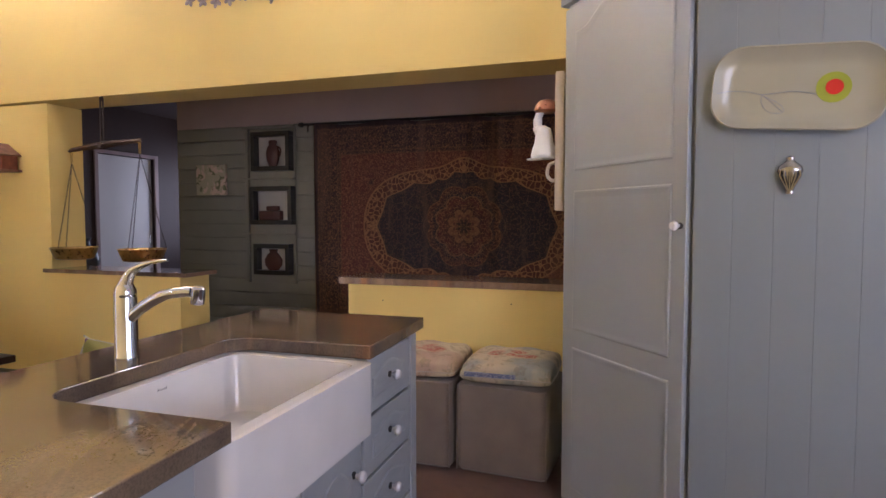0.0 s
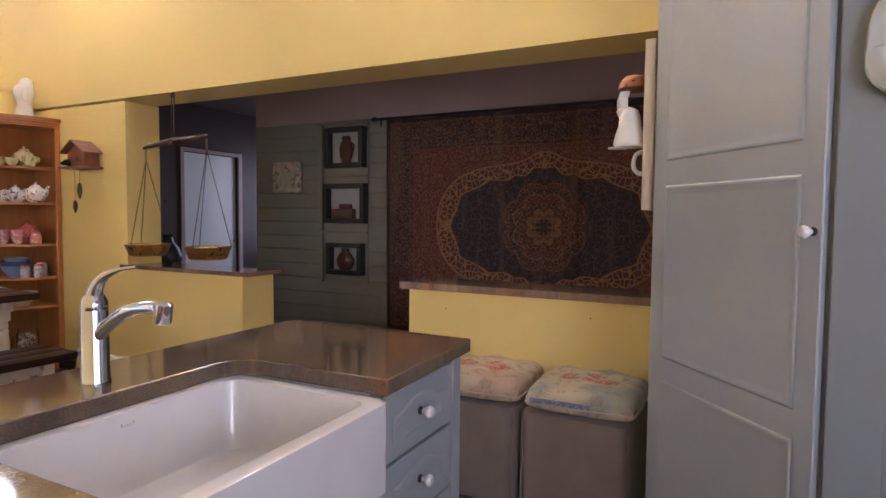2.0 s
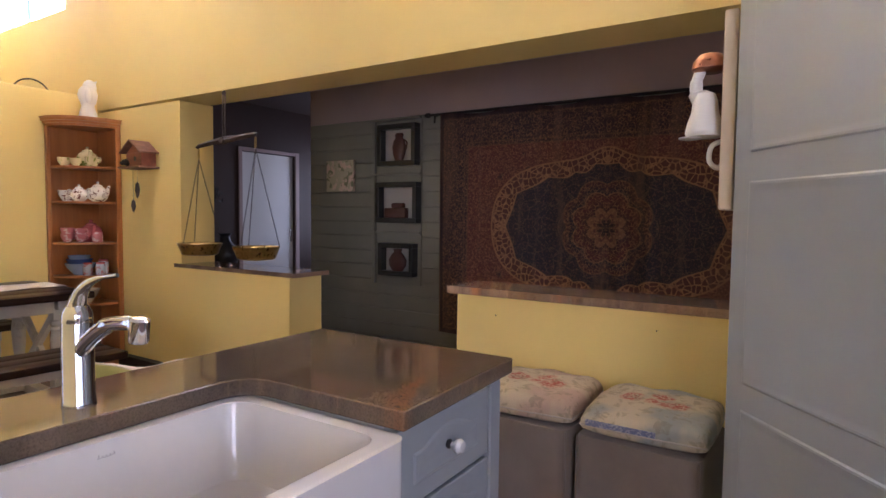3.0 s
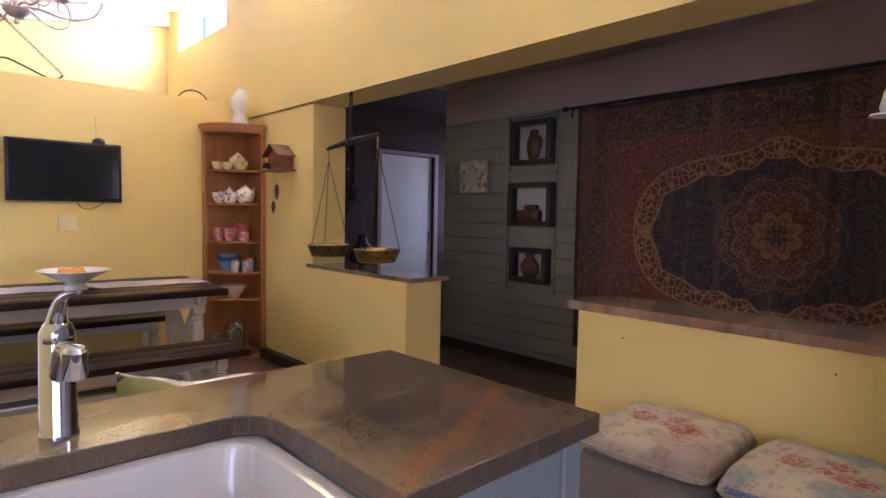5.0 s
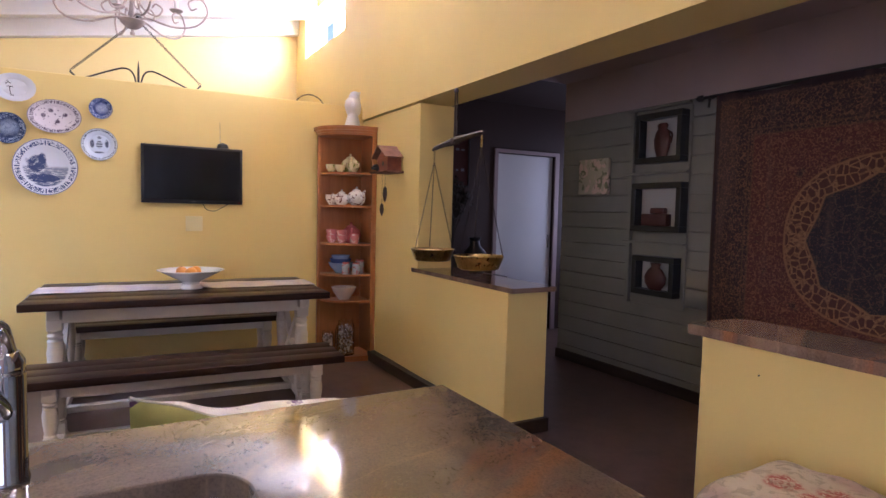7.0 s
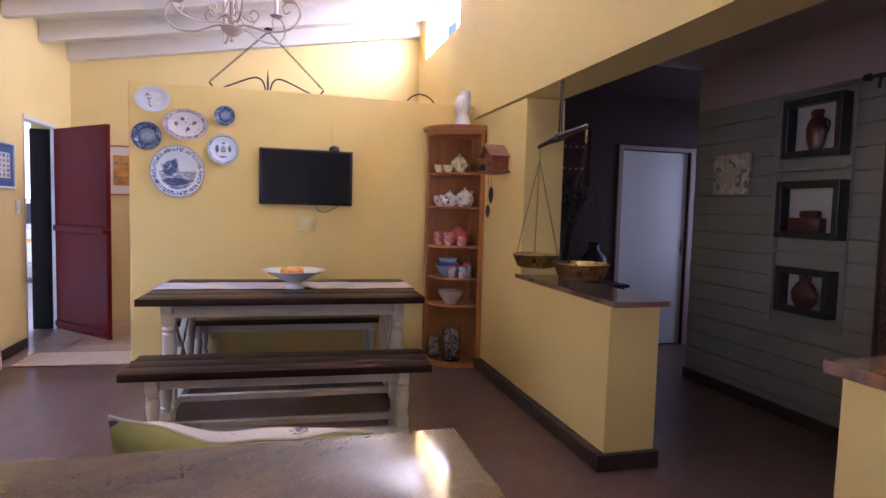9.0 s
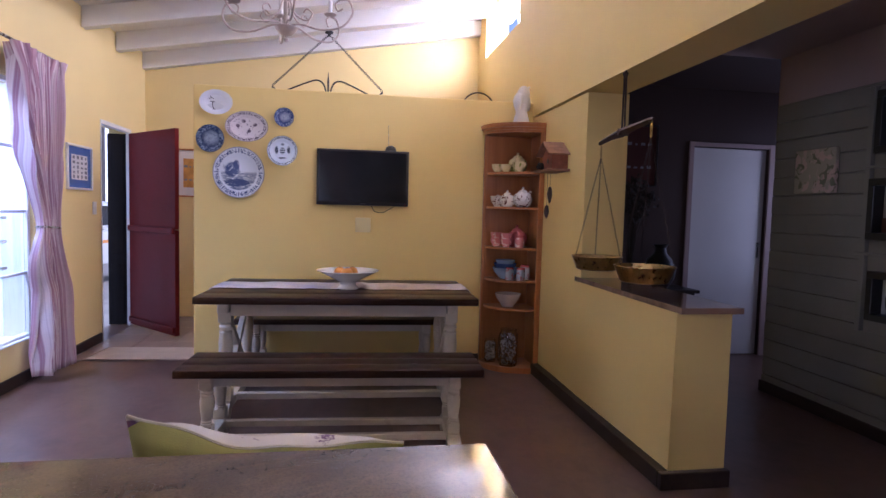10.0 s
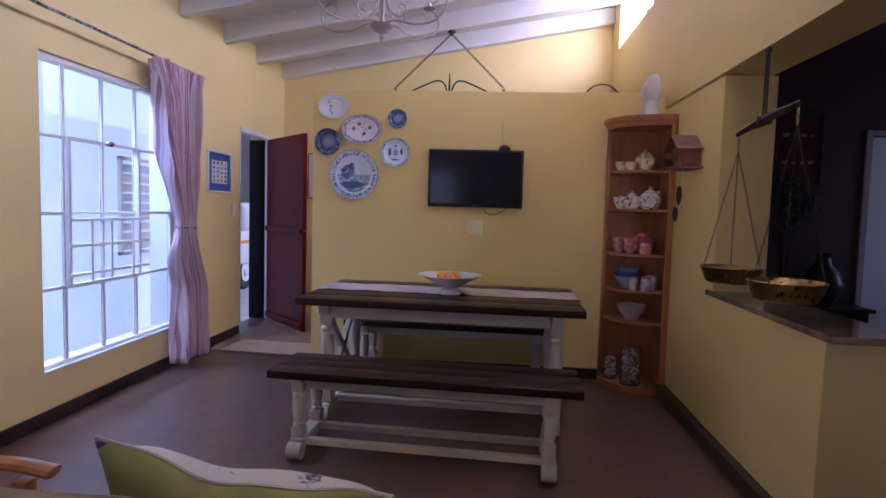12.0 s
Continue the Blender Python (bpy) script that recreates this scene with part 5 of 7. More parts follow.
def stool(x, y, yaw, mat, label, patch_label, band=False):
    s = thing("storage_stool", pose(x, y, 0, 0, 0, yaw), label, "stool", "fabric stools")
    bm = bmesh.new()
    L = [ring3(rounded(-a, -a, a, a, c), z) for a, c, z in ((0.215, 0.03, 0.004), (0.230, 0.045, 0.02), (0.233, 0.045, 0.22), (0.231, 0.045, 0.425), (0.225, 0.045, 0.440), (0.20, 0.04, 0.445))]
    loft(bm, L)
    part("body", bm, WICKER, s)
    for sx, sy in ((1, 1), (1, -1), (-1, 1), (-1, -1)):
        bm = bmesh.new()
        tube(bm, [(sx * 0.224, sy * 0.224, 0.01), (sx * 0.222, sy * 0.222, 0.44)], 0.004, 6)
        part("piping", bm, WICKER, s)
    c = thing("seat_cushion", pose(x + 0.004, y - 0.006, 0.447, 0, 0, yaw + 4), patch_label, "cushion", "floral cushions")
    bm = bmesh.new()
    n = 22
    g = []
    for side in (1, -1):
        rows = []
        for j in range(n + 1):
            row = []
            for i in range(n + 1):
                u, v = math.sin(math.pi * (i / n - 0.5)), math.sin(math.pi * (j / n - 0.5))
                f = (max(0, 1 - abs(u) ** 5) * max(0, 1 - abs(v) ** 5)) ** 0.27
                lump = 0.007 * math.sin(7 * u + x * 9) * math.sin(4 * v + 1)
                z = 0.044 + side * (0.076 if side > 0 else 0.040) * f + (lump * f if side > 0 else 0)
                row.append(bm.verts.new((0.232 * u * (1 - 0.04 * v * v), 0.232 * v * (1 - 0.04 * u * u), z)))
            rows.append(row)
        for j in range(n):
            for i in range(n):
                bm.faces.new((rows[j][i], rows[j][i + 1], rows[j + 1][i + 1], rows[j + 1][i]))
    bmesh.ops.remove_doubles(bm, verts=bm.verts[:], dist=0.0005)
    part("cover", bm, mat, c)
    bm = bmesh.new()
    ed = [(0.233 * u * (1 - 0.04 * v * v), 0.233 * v * (1 - 0.04 * u * u), 0.044) for u, v in
          [(-1 + 2 * k / 12, -1) for k in range(12)] + [(1, -1 + 2 * k / 12) for k in range(12)] + [(1 - 2 * k / 12, 1) for k in range(12)] + [(-1, 1 - 2 * k / 12) for k in range(13)]]
    tube(bm, ed, 0.0032, 6, None, False)
    part("piping", bm, cloth("cream_cord", (0.42, 0.35, 0.27)), c)
    if band:
        bm = bmesh.new()
        box(bm, -0.200, -0.2325, 0.044, 0.055, -0.226, 0.068, 0.002, 1)
        part("woven_band", bm, cloth("blue_white_braid", (0.13, 0.14, 0.23), (0.34, 0.33, 0.36), 140.0), c, "blue and white woven band", False)


stool(-0.345, 3.425, -4, tapestry("faded_blue_tapestry", (0.52, 0.42, 0.27), (0.22, 0.26, 0.25), (0.36, 0.060, 0.032)), "grey brown fabric storage stool beside the cupboard", "faded blue and cream floral cushion on a stool", True)
stool(-0.84, 3.44, -2, tapestry("faded_pink_tapestry", (0.54, 0.43, 0.28), (0.44, 0.29, 0.22), (0.36, 0.060, 0.032)), "grey brown fabric storage stool by the yellow half wall", "faded pink and cream floral cushion on a stool")

# ---- carpet on the inner wall ----
RX0, RX1, RZ0, RZ1 = -2.562, 0.312, 0.272, 2.120
rug = thing("wall_carpet", pose((RX0 + RX1) / 2, 5.285, (RZ0 + RZ1) / 2), "large dark red and navy oriental carpet hung on the wall", "carpet")
bm = bmesh.new()
hw, hh = (RX1 - RX0) / 2, (RZ1 - RZ0) / 2
nx, nz = 150, 30
back, frontv = [], []
for j in range(nz + 1):
    z = -hh + 2 * hh * j / nz
    row = []
    for i in range(nx + 1):
        x = -hw + 2 * hw * i / nx
        sag = 0.012 * math.sin(3.1 * x + 0.6) + 0.008 * math.sin(11.0 * x + 0.9 * z) - 0.016 * math.exp(-((x - 0.10) / 0.045) ** 2) - 0.020 * math.exp(-((x - 0.30) / 0.040) ** 2) - 0.010 * math.exp(-((x + 0.52) / 0.06) ** 2)
        dz = 0.010 * math.cos(9 * x) if j == nz else 0
        row.append(bm.verts.new((x, sag, z + dz)))
    frontv.append(row)
for j in range(nz):
    for i in range(nx):
        bm.faces.new((frontv[j][i], frontv[j][i + 1], frontv[j + 1][i + 1], frontv[j + 1][i]))
SELV = cloth("tan_selvedge", (0.20, 0.12, 0.07))
pile = part("woven_field", bm, rug_material(hw, hh), rug)
so = pile.modifiers.new("thick", "SOLIDIFY")
so.thickness, so.offset = 0.010, -1
for j in (0, 1):
    bm = bmesh.new()
    x = -hw if j == 0 else hw
    tube(bm, [(x, 0.012 * math.sin(3.1 * x + 0.6), -hh), (x, 0.012 * math.sin(3.1 * x + 0.6), hh)], 0.007, 6)
    part("selvedge", bm, SELV, rug, "worn tan selvedge")
crod = thing("carpet_rod", pose(-1.075, 5.30, 2.135), "black iron rod that carries the hanging carpet", "rod")
bm = bmesh.new()
tube(bm, [(-1.60, 0, 0), (1.55, 0, 0)], 0.011, 10)
part("pole", bm, IRON, crod)
bm = bmesh.new()
lathe(bm, [(0, -0.03), (0.012, -0.03), (0.022, -0.012), (0.022, 0.012), (0.012, 0.02), (0, 0.02)], 12, pose(-1.63, 0, 0, 0, 90, 0))
part("finial", bm, IRON, crod)
bm = bmesh.new()
tube(bm, [(-1.56, 0.04, 0.0), (-1.56, 0.0, -0.012), (-1.56, -0.006, -0.07)], 0.008, 8)
part("bracket", bm, IRON, crod)

# ---- framed panel with shadow boxes ----
pan = thing("display_panel", pose(-3.035, YR - 0.006, 0.64), "sage green raised panel with two narrow rails", "panel")
bm = bmesh.new()
box(bm, -0.265, -0.020, 0, 0.24, -0.002, 1.48, 0.003, 1)
part("board", bm, SAGE, pan, "", False)
bm = bmesh.new()
box(bm, -0.305, -0.045, 0, -0.268, -0.002, 1.49, 0.004, 1)
part("stile", bm, SAGE, pan, "", False)
for z in (0.995, 0.468, 1.485):
    bm = bmesh.new()
    box(bm, -0.33, -0.055, z, 0.245, -0.021, z + 0.018, 0.003, 1)
    part("rail", bm, SAGE, pan, "", False)


def shadow_box(z, w, h, kind, label):
    s = thing("shadow_box", pose(-3.02 + 0.0, YR - 0.027, z), label, "box frame", "black shadow boxes")
    bm = bmesh.new()
    t, d = 0.042, 0.085
    for a in ((-w / 2, 0, w / 2, t), (-w / 2, h - t, w / 2, h), (-w / 2, t, -w / 2 + t, h - t), (w / 2 - t, t, w / 2, h - t)):
        box(bm, a[0], -d, a[1], a[2], 0, a[3], 0.003, 1)
    part("frame", bm, BLACK, s, "", False)
    bm = bmesh.new()
    box(bm, -w / 2 + t + 0.001, -0.010, t + 0.001, w / 2 - t - 0.001, -0.001, h - t - 0.001)
    part("back", bm, NICHE, s, "pale grey back", False)
    if kind == "jar":
        o = thing("pottery_jar", pose(-3.02 + 0.01, YR - 0.068, z + t), "red brown pottery jar in a shadow box", "jar")
        bm = bmesh.new()
        lathe(bm, [(0, 0), (0.035, 0), (0.055, 0.06), (0.062, 0.12), (0.05, 0.17), (0.032, 0.195), (0.04, 0.22), (0.03, 0.235), (0, 0.24)], 20, Matrix.Diagonal((1.2, 0.55, 1.05, 1)))
        part("pot", bm, REDBROWN, o)
        bm = bmesh.new()
        tube(bm, curve_pts([(0.05, 0, 0.19), (0.085, 0, 0.16), (0.075, 0, 0.10)]), 0.007, 6)
        part("handle", bm, REDBROWN, o)
    elif kind == "chest":
        o = thing("small_chest", pose(-3.02, YR - 0.068, z + t), "small red brown chest with a lidded pot in a shadow box", "chest")
        bm = bmesh.new()
        box(bm, -0.135, -0.03, 0, 0.10, 0.03, 0.09, 0.008, 2)
        box(bm, -0.06, -0.025, 0.09, 0.07, 0.025, 0.135, 0.012, 2)
        part("body", bm, REDBROWN, o)
    else:
        o = thing("pottery_jug", pose(-3.02, YR - 0.068, z + t), "dark red round pottery jug in a shadow box", "jug")
        bm = bmesh.new()
        lathe(bm, [(0, 0), (0.05, 0), (0.085, 0.05), (0.09, 0.10), (0.06, 0.15), (0.035, 0.17), (0.045, 0.20), (0, 0.205)], 20, Matrix.Diagonal((1.1, 0.4, 1.0, 1)))
        part("pot", bm, REDBROWN, o)


shadow_box(1.715, 0.42, 0.368, "jar", "deep black shadow box with a pottery jar inside")
shadow_box(1.206, 0.455, 0.362, "chest", "deep black shadow box with a small chest inside")
shadow_box(0.727, 0.390, 0.294, "jug", "deep black shadow box with a round jug inside")

can = thing("canvas_painting", pose(-3.742, YR - 0.016, 1.645, 90, 0, 0), "small pale flower painting on unframed canvas", "painting")
bm = bmesh.new()
box(bm, -0.175, -0.15, 0, 0.175, 0.15, 0.03, 0.006, 2)
part("canvas", bm, ceramic("painted_blossom_canvas", (0.42, 0.38, 0.28), 0.7, (0.60, 0.45, 0.38), 9.0, 0.52, (0.16, 0.17, 0.10)), can)

# ---- passage end ----
fd = tagged(new("door_2"), "white painted flush door closed in its frame", "door", "", "structure")
fd.matrix_basis = pose(-5.245, 5.348, 0.008, 0, 0, 90)
bm = bmesh.new()
box(bm, 0, 0.0, 0, 0.764, 0.04, 1.955, 0.003, 1)
part("leaf", bm, WHITE, fd, "", False)
bm = bmesh.new()
box(bm, 0.715, -0.004, 0.93, 0.738, 0.0, 1.08, 0.002, 1)
part("door_handle", bm, STEEL, fd, "narrow steel latch plate")
tr = tagged(new("door_frame"), "grey mauve architrave round the passage door", "door frame", "", "structure")
tr.matrix_basis = pose(-5.22, 5.34, 0)
for a in ((-0.0, -0.045, 0, 0.02, 0.0, 2.01), (0.0, 0.78, 0, 0.02, 0.84, 2.01), (0.0, 0.0, 1.97, 0.02, 0.78, 2.01)):
    bm = bmesh.new()
    box(bm, a[0] + 0.001, a[1], a[2], a[3], a[4], a[5], 0.003, 1)
    part("architrave", bm, UPPERGREY, tr, "", False)
side = thing("sideboard", pose(-4.98, 4.65, 0), "dark wooden sideboard in the dim passage", "sideboard")
BLACKWOOD = wooden("near_black_wood", (0.012, 0.009, 0.008), (0.03, 0.02, 0.016), "y", 0.4)
bm = bmesh.new()
box(bm, -0.215, -0.5, 0.08, 0.20, 0.5, 0.66, 0.004, 1)
for sx in (-0.19, 0.17):
    for sy in (-0.47, 0.47):
        box(bm, sx - 0.02, sy - 0.02, 0, sx + 0.02, sy + 0.02, 0.08)
part("carcass", bm, BLACKWOOD, side, "", False)
bm = bmesh.new()
box(bm, -0.219, -0.53, 0.662, 0.23, 0.53, 0.69, 0.004, 1)
part("top", bm, BLACKWOOD, side, "", False)
for sy in (-0.25, 0.25):
    bm = bmesh.new()
    box(bm, 0.202, sy - 0.235, 0.10, 0.215, sy + 0.235, 0.64, 0.003, 1)
    dd = part("door", bm, BLACKWOOD, side, "", False)
    bm = bmesh.new()
    ball(bm, (0.228, sy * 0.2, 0.4), 0.013)
    part("knob", bm, IRON, dd)
vase = thing("floor_vase", pose(-4.90, 4.88, 0.691), "black round bellied vase on the sideboard", "vase")
bm = bmesh.new()
lathe(bm, [(0, 0), (0.07, 0), (0.12, 0.08), (0.135, 0.16), (0.11, 0.24), (0.055, 0.30), (0.045, 0.35), (0.065, 0.38), (0.055, 0.375), (0.03, 0.34), (0, 0.30)], 24)
part("pot", bm, BLACK, vase)
dry = thing("dried_arrangement", pose(-4.95, 4.62, 0.691), "tall dark dried flower arrangement in a pot", "plant")
bm = bmesh.new()
lathe(bm, [(0, 0), (0.06, 0), (0.085, 0.10), (0.07, 0.20), (0.055, 0.20), (0.05, 0.12), (0, 0.10)], 18)
part("pot", bm, BLACK, dry)
bm = bmesh.new()
tips = []
for k in range(16):
    a, rr = random.uniform(0, 6.28), random.uniform(0.05, 0.22)
    tip = (rr * math.cos(a), rr * math.sin(a), random.uniform(0.62, 0.88))
    tube(bm, [(0, 0, 0.1), (tip[0] * 0.3, tip[1] * 0.3, 0.45), tip], [0.005, 0.004, 0.002], 5)
    tips.append(Vector(tip))
tagged(part("dry_twig", bm, DRYLEAF, dry), kind="stuff")
bm = bmesh.new()
for tip in tips:
    for k in range(22):
        s = random.uniform(0.018, 0.036)
        m = Matrix.Translation(tip + Vector((random.gauss(0, 0.04), random.gauss(0, 0.04), random.gauss(0, 0.04)))) @ pose(0, 0, 0, random.uniform(-80, 80), random.uniform(-80, 80), random.uniform(0, 360))
        bm.faces.new([bm.verts.new(m @ Vector(c)) for c in ((-s, 0, 0), (0, -s * 0.45, 0.004), (s, 0, 0), (0, s * 0.45, 0.004))])
tagged(part("foliage", bm, DRYLEAF, dry, "", False), kind="stuff")
dp = framed("picture_frame", pose(-5.218, 4.80, 1.86, 90, 0, 90), 0.36, 0.56, BLACKWOOD, REDBROWN, 0.05, "dark framed picture in the dim passage", 2, REDBROWN)

# ---- hanging balance ----
bal = thing("balance_scale", pose(-3.395, 3.752, 1.785), "old iron balance with two brass pans hung in the opening", "scale")


def link_chain(bm, a, b, r=0.0042, w=0.0011, step=0.012):
    a, b = Vector(a), Vector(b)
    n = max(2, int((b - a).length / step))
    d = (b - a).normalized()
    s = d.cross(Vector((0.3, 0.9, 0.2))).normalized()
    t = d.cross(s)
    for k in range(n):
        c = a + (b - a) * (k + 0.5) / n
        e = s if k % 2 else t
        pts = [c + d * (step * 0.75 * math.cos(q)) + e * (r * math.sin(q)) for q in np.linspace(0, 2 * math.pi, 9)]
        tube(bm, pts, w, 4, None, False)


bm = bmesh.new()
tube(bm, curve_pts([(-0.025, 0.004, 0.37), (0, 0, 0.385), (0.012, 0.0, 0.37), (0.006, 0, 0.345), (-0.004, 0, 0.33)]), 0.006, 8)
tube(bm, [(-0.012, 0, 0.335), (-0.016, 0, 0.02)], 0.006, 6)
tube(bm, [(0.012, 0, 0.335), (0.016, 0, 0.02)], 0.006, 6)
ball(bm, (0, 0, 0.335), 0.016)
part("suspension", bm, RUSTIRON, bal)
bm = bmesh.new()
vs = tube(bm, [(-0.335, 0.012, -0.026), (-0.31, 0.011, -0.018), (-0.15, 0.005, -0.002), (0, 0, 0.006), (0.15, -0.006, 0.016), (0.33, -0.012, 0.024), (0.362, -0.012, 0.024)], [0.012, 0.016, 0.020, 0.030, 0.020, 0.016, 0.012], 4)
lathe(bm, [(0, -0.03), (0.02, -0.03), (0.024, 0), (0.02, 0.03), (0, 0.03)], 12, pose(0, 0, 0.005, 90))
part("beam", bm, RUSTIRON, bal)
for cx, cy, tz, pr in ((-0.312, 0.012, -0.03, 0.160), (0.345, -0.012, 0.012, 0.158)):
    zr = 1.048 - 1.785
    bm = bmesh.new()
    for k in range(3):
        q = [(cx + 0.008 * math.cos(a), cy, tz - 0.02 - 0.022 * k + 0.014 * math.sin(a)) for a in np.linspace(0, 2 * math.pi, 9)]
        tube(bm, q, 0.003, 5, None, False)
    sk = part("hook", bm, BRASS, bal, "brass rings")
    ja = Vector((cx, cy, tz - 0.085))
    for k in range(3):
        a = radians(40 + 120 * k)
        bm = bmesh.new()
        link_chain(bm, ja, (cx + (pr - 0.004) * math.cos(a), cy + (pr - 0.004) * math.sin(a), zr + 0.004))
        part("chain", bm, RUSTIRON, bal, "thin dark chain")
    bm = bmesh.new()
    lathe(bm, [(0, -0.085), (pr * 0.72, -0.085), (pr * 0.80, -0.078), (pr * 0.98, -0.004), (pr * 1.01, 0.0), (pr * 0.99, 0.003), (pr * 0.955, -0.004), (pr * 0.78, -0.070), (0, -0.074)], 36, pose(cx, cy, zr))
    part("pan", bm, BRASS, bal, "aged brass pan")

# ---- corner shelf ----
CX, CY = -5.087, 3.748
shelf = thing("corner_shelf", pose(CX, CY, 0), "tall varnished pine corner shelf with quarter round shelves", "shelf")


def quarter(ax, ay, lip, n=16):
    """Quarter round plan in the corner: along +x and along -y."""
    pts = [(0.012, -0.012), (ax, -0.012), (ax, -lip)]
    for k in range(n + 1):
        a = math.pi / 2 * k / n
        pts.append((lip + (ax - lip) * math.cos(a) ** 0.9, -lip - (ay - lip) * math.sin(a) ** 0.9))
    pts += [(0.012, -ay)]
    return pts


for nm, a in (("back_panel", (0.0, -0.42, 0.02, 0.011, 0.0, 2.0)), ("back_panel", (0.011, -0.011, 0.02, 0.355, 0.0, 2.0))):
    bm = bmesh.new()
    box(bm, *a)
    part(nm, bm, PINE, shelf, "", False)
for nm, a in (("side_stile", (0.338, -0.045, 0.02, 0.362, -0.0115, 1.98)), ("side_stile", (0.0115, -0.425, 0.02, 0.045, -0.398, 1.98))):
    bm = bmesh.new()
    box(bm, *a, 0.004, 1)
    part(nm, bm, PINE, shelf, "", False)
LEVELS = [0.525, 0.757, 1.026, 1.358, 1.642]
for z in LEVELS:
    bm = bmesh.new()
    prism(bm, quarter(0.337, 0.397, 0.05), z - 0.018, z)
    part("shelf_board", bm, PINE, shelf, "", True)
bm = bmesh.new()
prism(bm, quarter(0.365, 0.425, 0.05), 0.0, 0.045)
part("plinth", bm, PINE, shelf, "", True)
bm = bmesh.new()
for k, (g, z0, z1) in enumerate(((0.0, 1.955, 1.975), (0.012, 1.9752, 1.995), (0.028, 1.9952, 2.018), (0.034, 2.0182, 2.028))):
    prism(bm, quarter(0.365 + g, 0.425 + g, 0.05), z0, z1)
part("cornice", bm, PINE, shelf, "stepped pine cornice", True)


def on_shelf(dx, dy, level):
    return pose(CX + dx, CY + dy, level, 0, 0, random.Random(int(1000 * (dx - dy))).uniform(0, 360))


def teapot(m, mat, label, s=1.0, spout=True):
    t = thing("teapot", m, label, "teapot", "tea sets")
    bm = bmesh.new()
    lathe(bm, [(0, 0), (0.034 * s, 0), (0.056 * s, 0.02 * s), (0.064 * s, 0.05 * s), (0.055 * s, 0.08 * s), (0.034 * s, 0.095 * s), (0.030 * s, 0.098 * s), (0, 0.098 * s)], 20)
    part("pot", bm, mat, t)
    bm = bmesh.new()
    lathe(bm, [(0.031 * s, 0.0985 * s), (0.028 * s, 0.106 * s), (0.012 * s, 0.113 * s), (0.006 * s, 0.117 * s), (0.011 * s, 0.126 * s), (0, 0.132 * s)], 16)
    part("lid", bm, mat, t)
    bm = bmesh.new()
    tube(bm, curve_pts([(-0.055 * s, 0, 0.075 * s), (-0.095 * s, 0, 0.085 * s), (-0.105 * s, 0, 0.05 * s), (-0.06 * s, 0, 0.028 * s)], 5), 0.006 * s, 7)
    part("handle", bm, mat, t)
    bm = bmesh.new()
    tube(bm, curve_pts([(0.055 * s, 0, 0.035 * s), (0.085 * s, 0, 0.05 * s), (0.098 * s, 0, 0.085 * s), (0.112 * s, 0, 0.098 * s)], 4), [(0.017 - 0.0008 * k) * s for k in range(13)], 8)
    part("spout", bm, mat, t)
    return t


def cup(m, mat, label, s=1.0, kind="teacup", handle=True):
    t = thing(kind, m, label, kind, "tea sets")
    bm = bmesh.new()
    lathe(bm, [(0, 0), (0.022 * s, 0), (0.024 * s, 0.006 * s), (0.040 * s, 0.03 * s), (0.044 * s, 0.058 * s), (0.041 * s, 0.058 * s), (0.036 * s, 0.03 * s), (0, 0.010 * s)], 18)
    part("bowl", bm, mat, t)
    if handle:
        bm = bmesh.new()
        tube(bm, curve_pts([(0.040 * s, 0, 0.048 * s), (0.064 * s, 0, 0.050 * s), (0.062 * s, 0, 0.026 * s), (0.036 * s, 0, 0.020 * s)], 4), 0.004 * s, 6)
        part("handle", bm, mat, t)
    return t


def dish(name, m, mat, r, h, label, inner=None):
    t = thing(name, m, label, "bowl", "stacked bowls")
    bm = bmesh.new()
    lathe(bm, [(0, 0), (r * 0.45, 0), (r * 0.48, h * 0.08), (r * 0.86, h * 0.62), (r, h), (r * 0.97, h), (r * 0.82, h * 0.6), (0, h * 0.12)], 26)
    part("vessel", bm, mat, t)
    return t


def jar(m, mat, r, h, label, lid_mat):
    t = thing("storage_jar", m, label, "jar", "shelf jars")
    bm = bmesh.new()
    lathe(bm, [(0, 0), (r * 0.9, 0), (r, h * 0.06), (r, h * 0.78), (r * 0.85, h * 0.86), (0, h * 0.86)], 18)
    part("body", bm, mat, t)
    bm = bmesh.new()
    lathe(bm, [(0, h * 0.862), (r * 0.92, h * 0.862), (r * 0.92, h * 0.97), (r * 0.8, h), (0, h)], 18)
    part("lid", bm, lid_mat, t)
    return t


L1, L2, L3, L4, L5 = 1.643, 1.359, 1.027, 0.758, 0.526
# yellow set
teapot(on_shelf(0.16, -0.17, L1) @ pose(0, 0, 0), YELLOWWARE, "yellow green glazed teapot with fruit relief", 1.28)
cup(on_shelf(0.12, -0.33, L1), YELLOWWARE, "small yellow glazed cup", 1.15)
cup(on_shelf(0.20, -0.28, L1), YELLOWWARE, "small yellow glazed cup", 1.05)
cup(on_shelf(0.28, -0.19, L1), YELLOWWARE, "yellow glazed sugar bowl", 1.3, "sugar bowl")
# floral set
teapot(on_shelf(0.27, -0.15, L2), FLORALWARE, "white teapot with dark flower print", 1.25)
teapot(on_shelf(0.20, -0.26, L2), FLORALWARE, "small white teapot with dark flower print", 1.05)
cup(on_shelf(0.13, -0.32, L2), FLORALWARE, "white milk jug with dark flower print", 1.5, "milk jug")
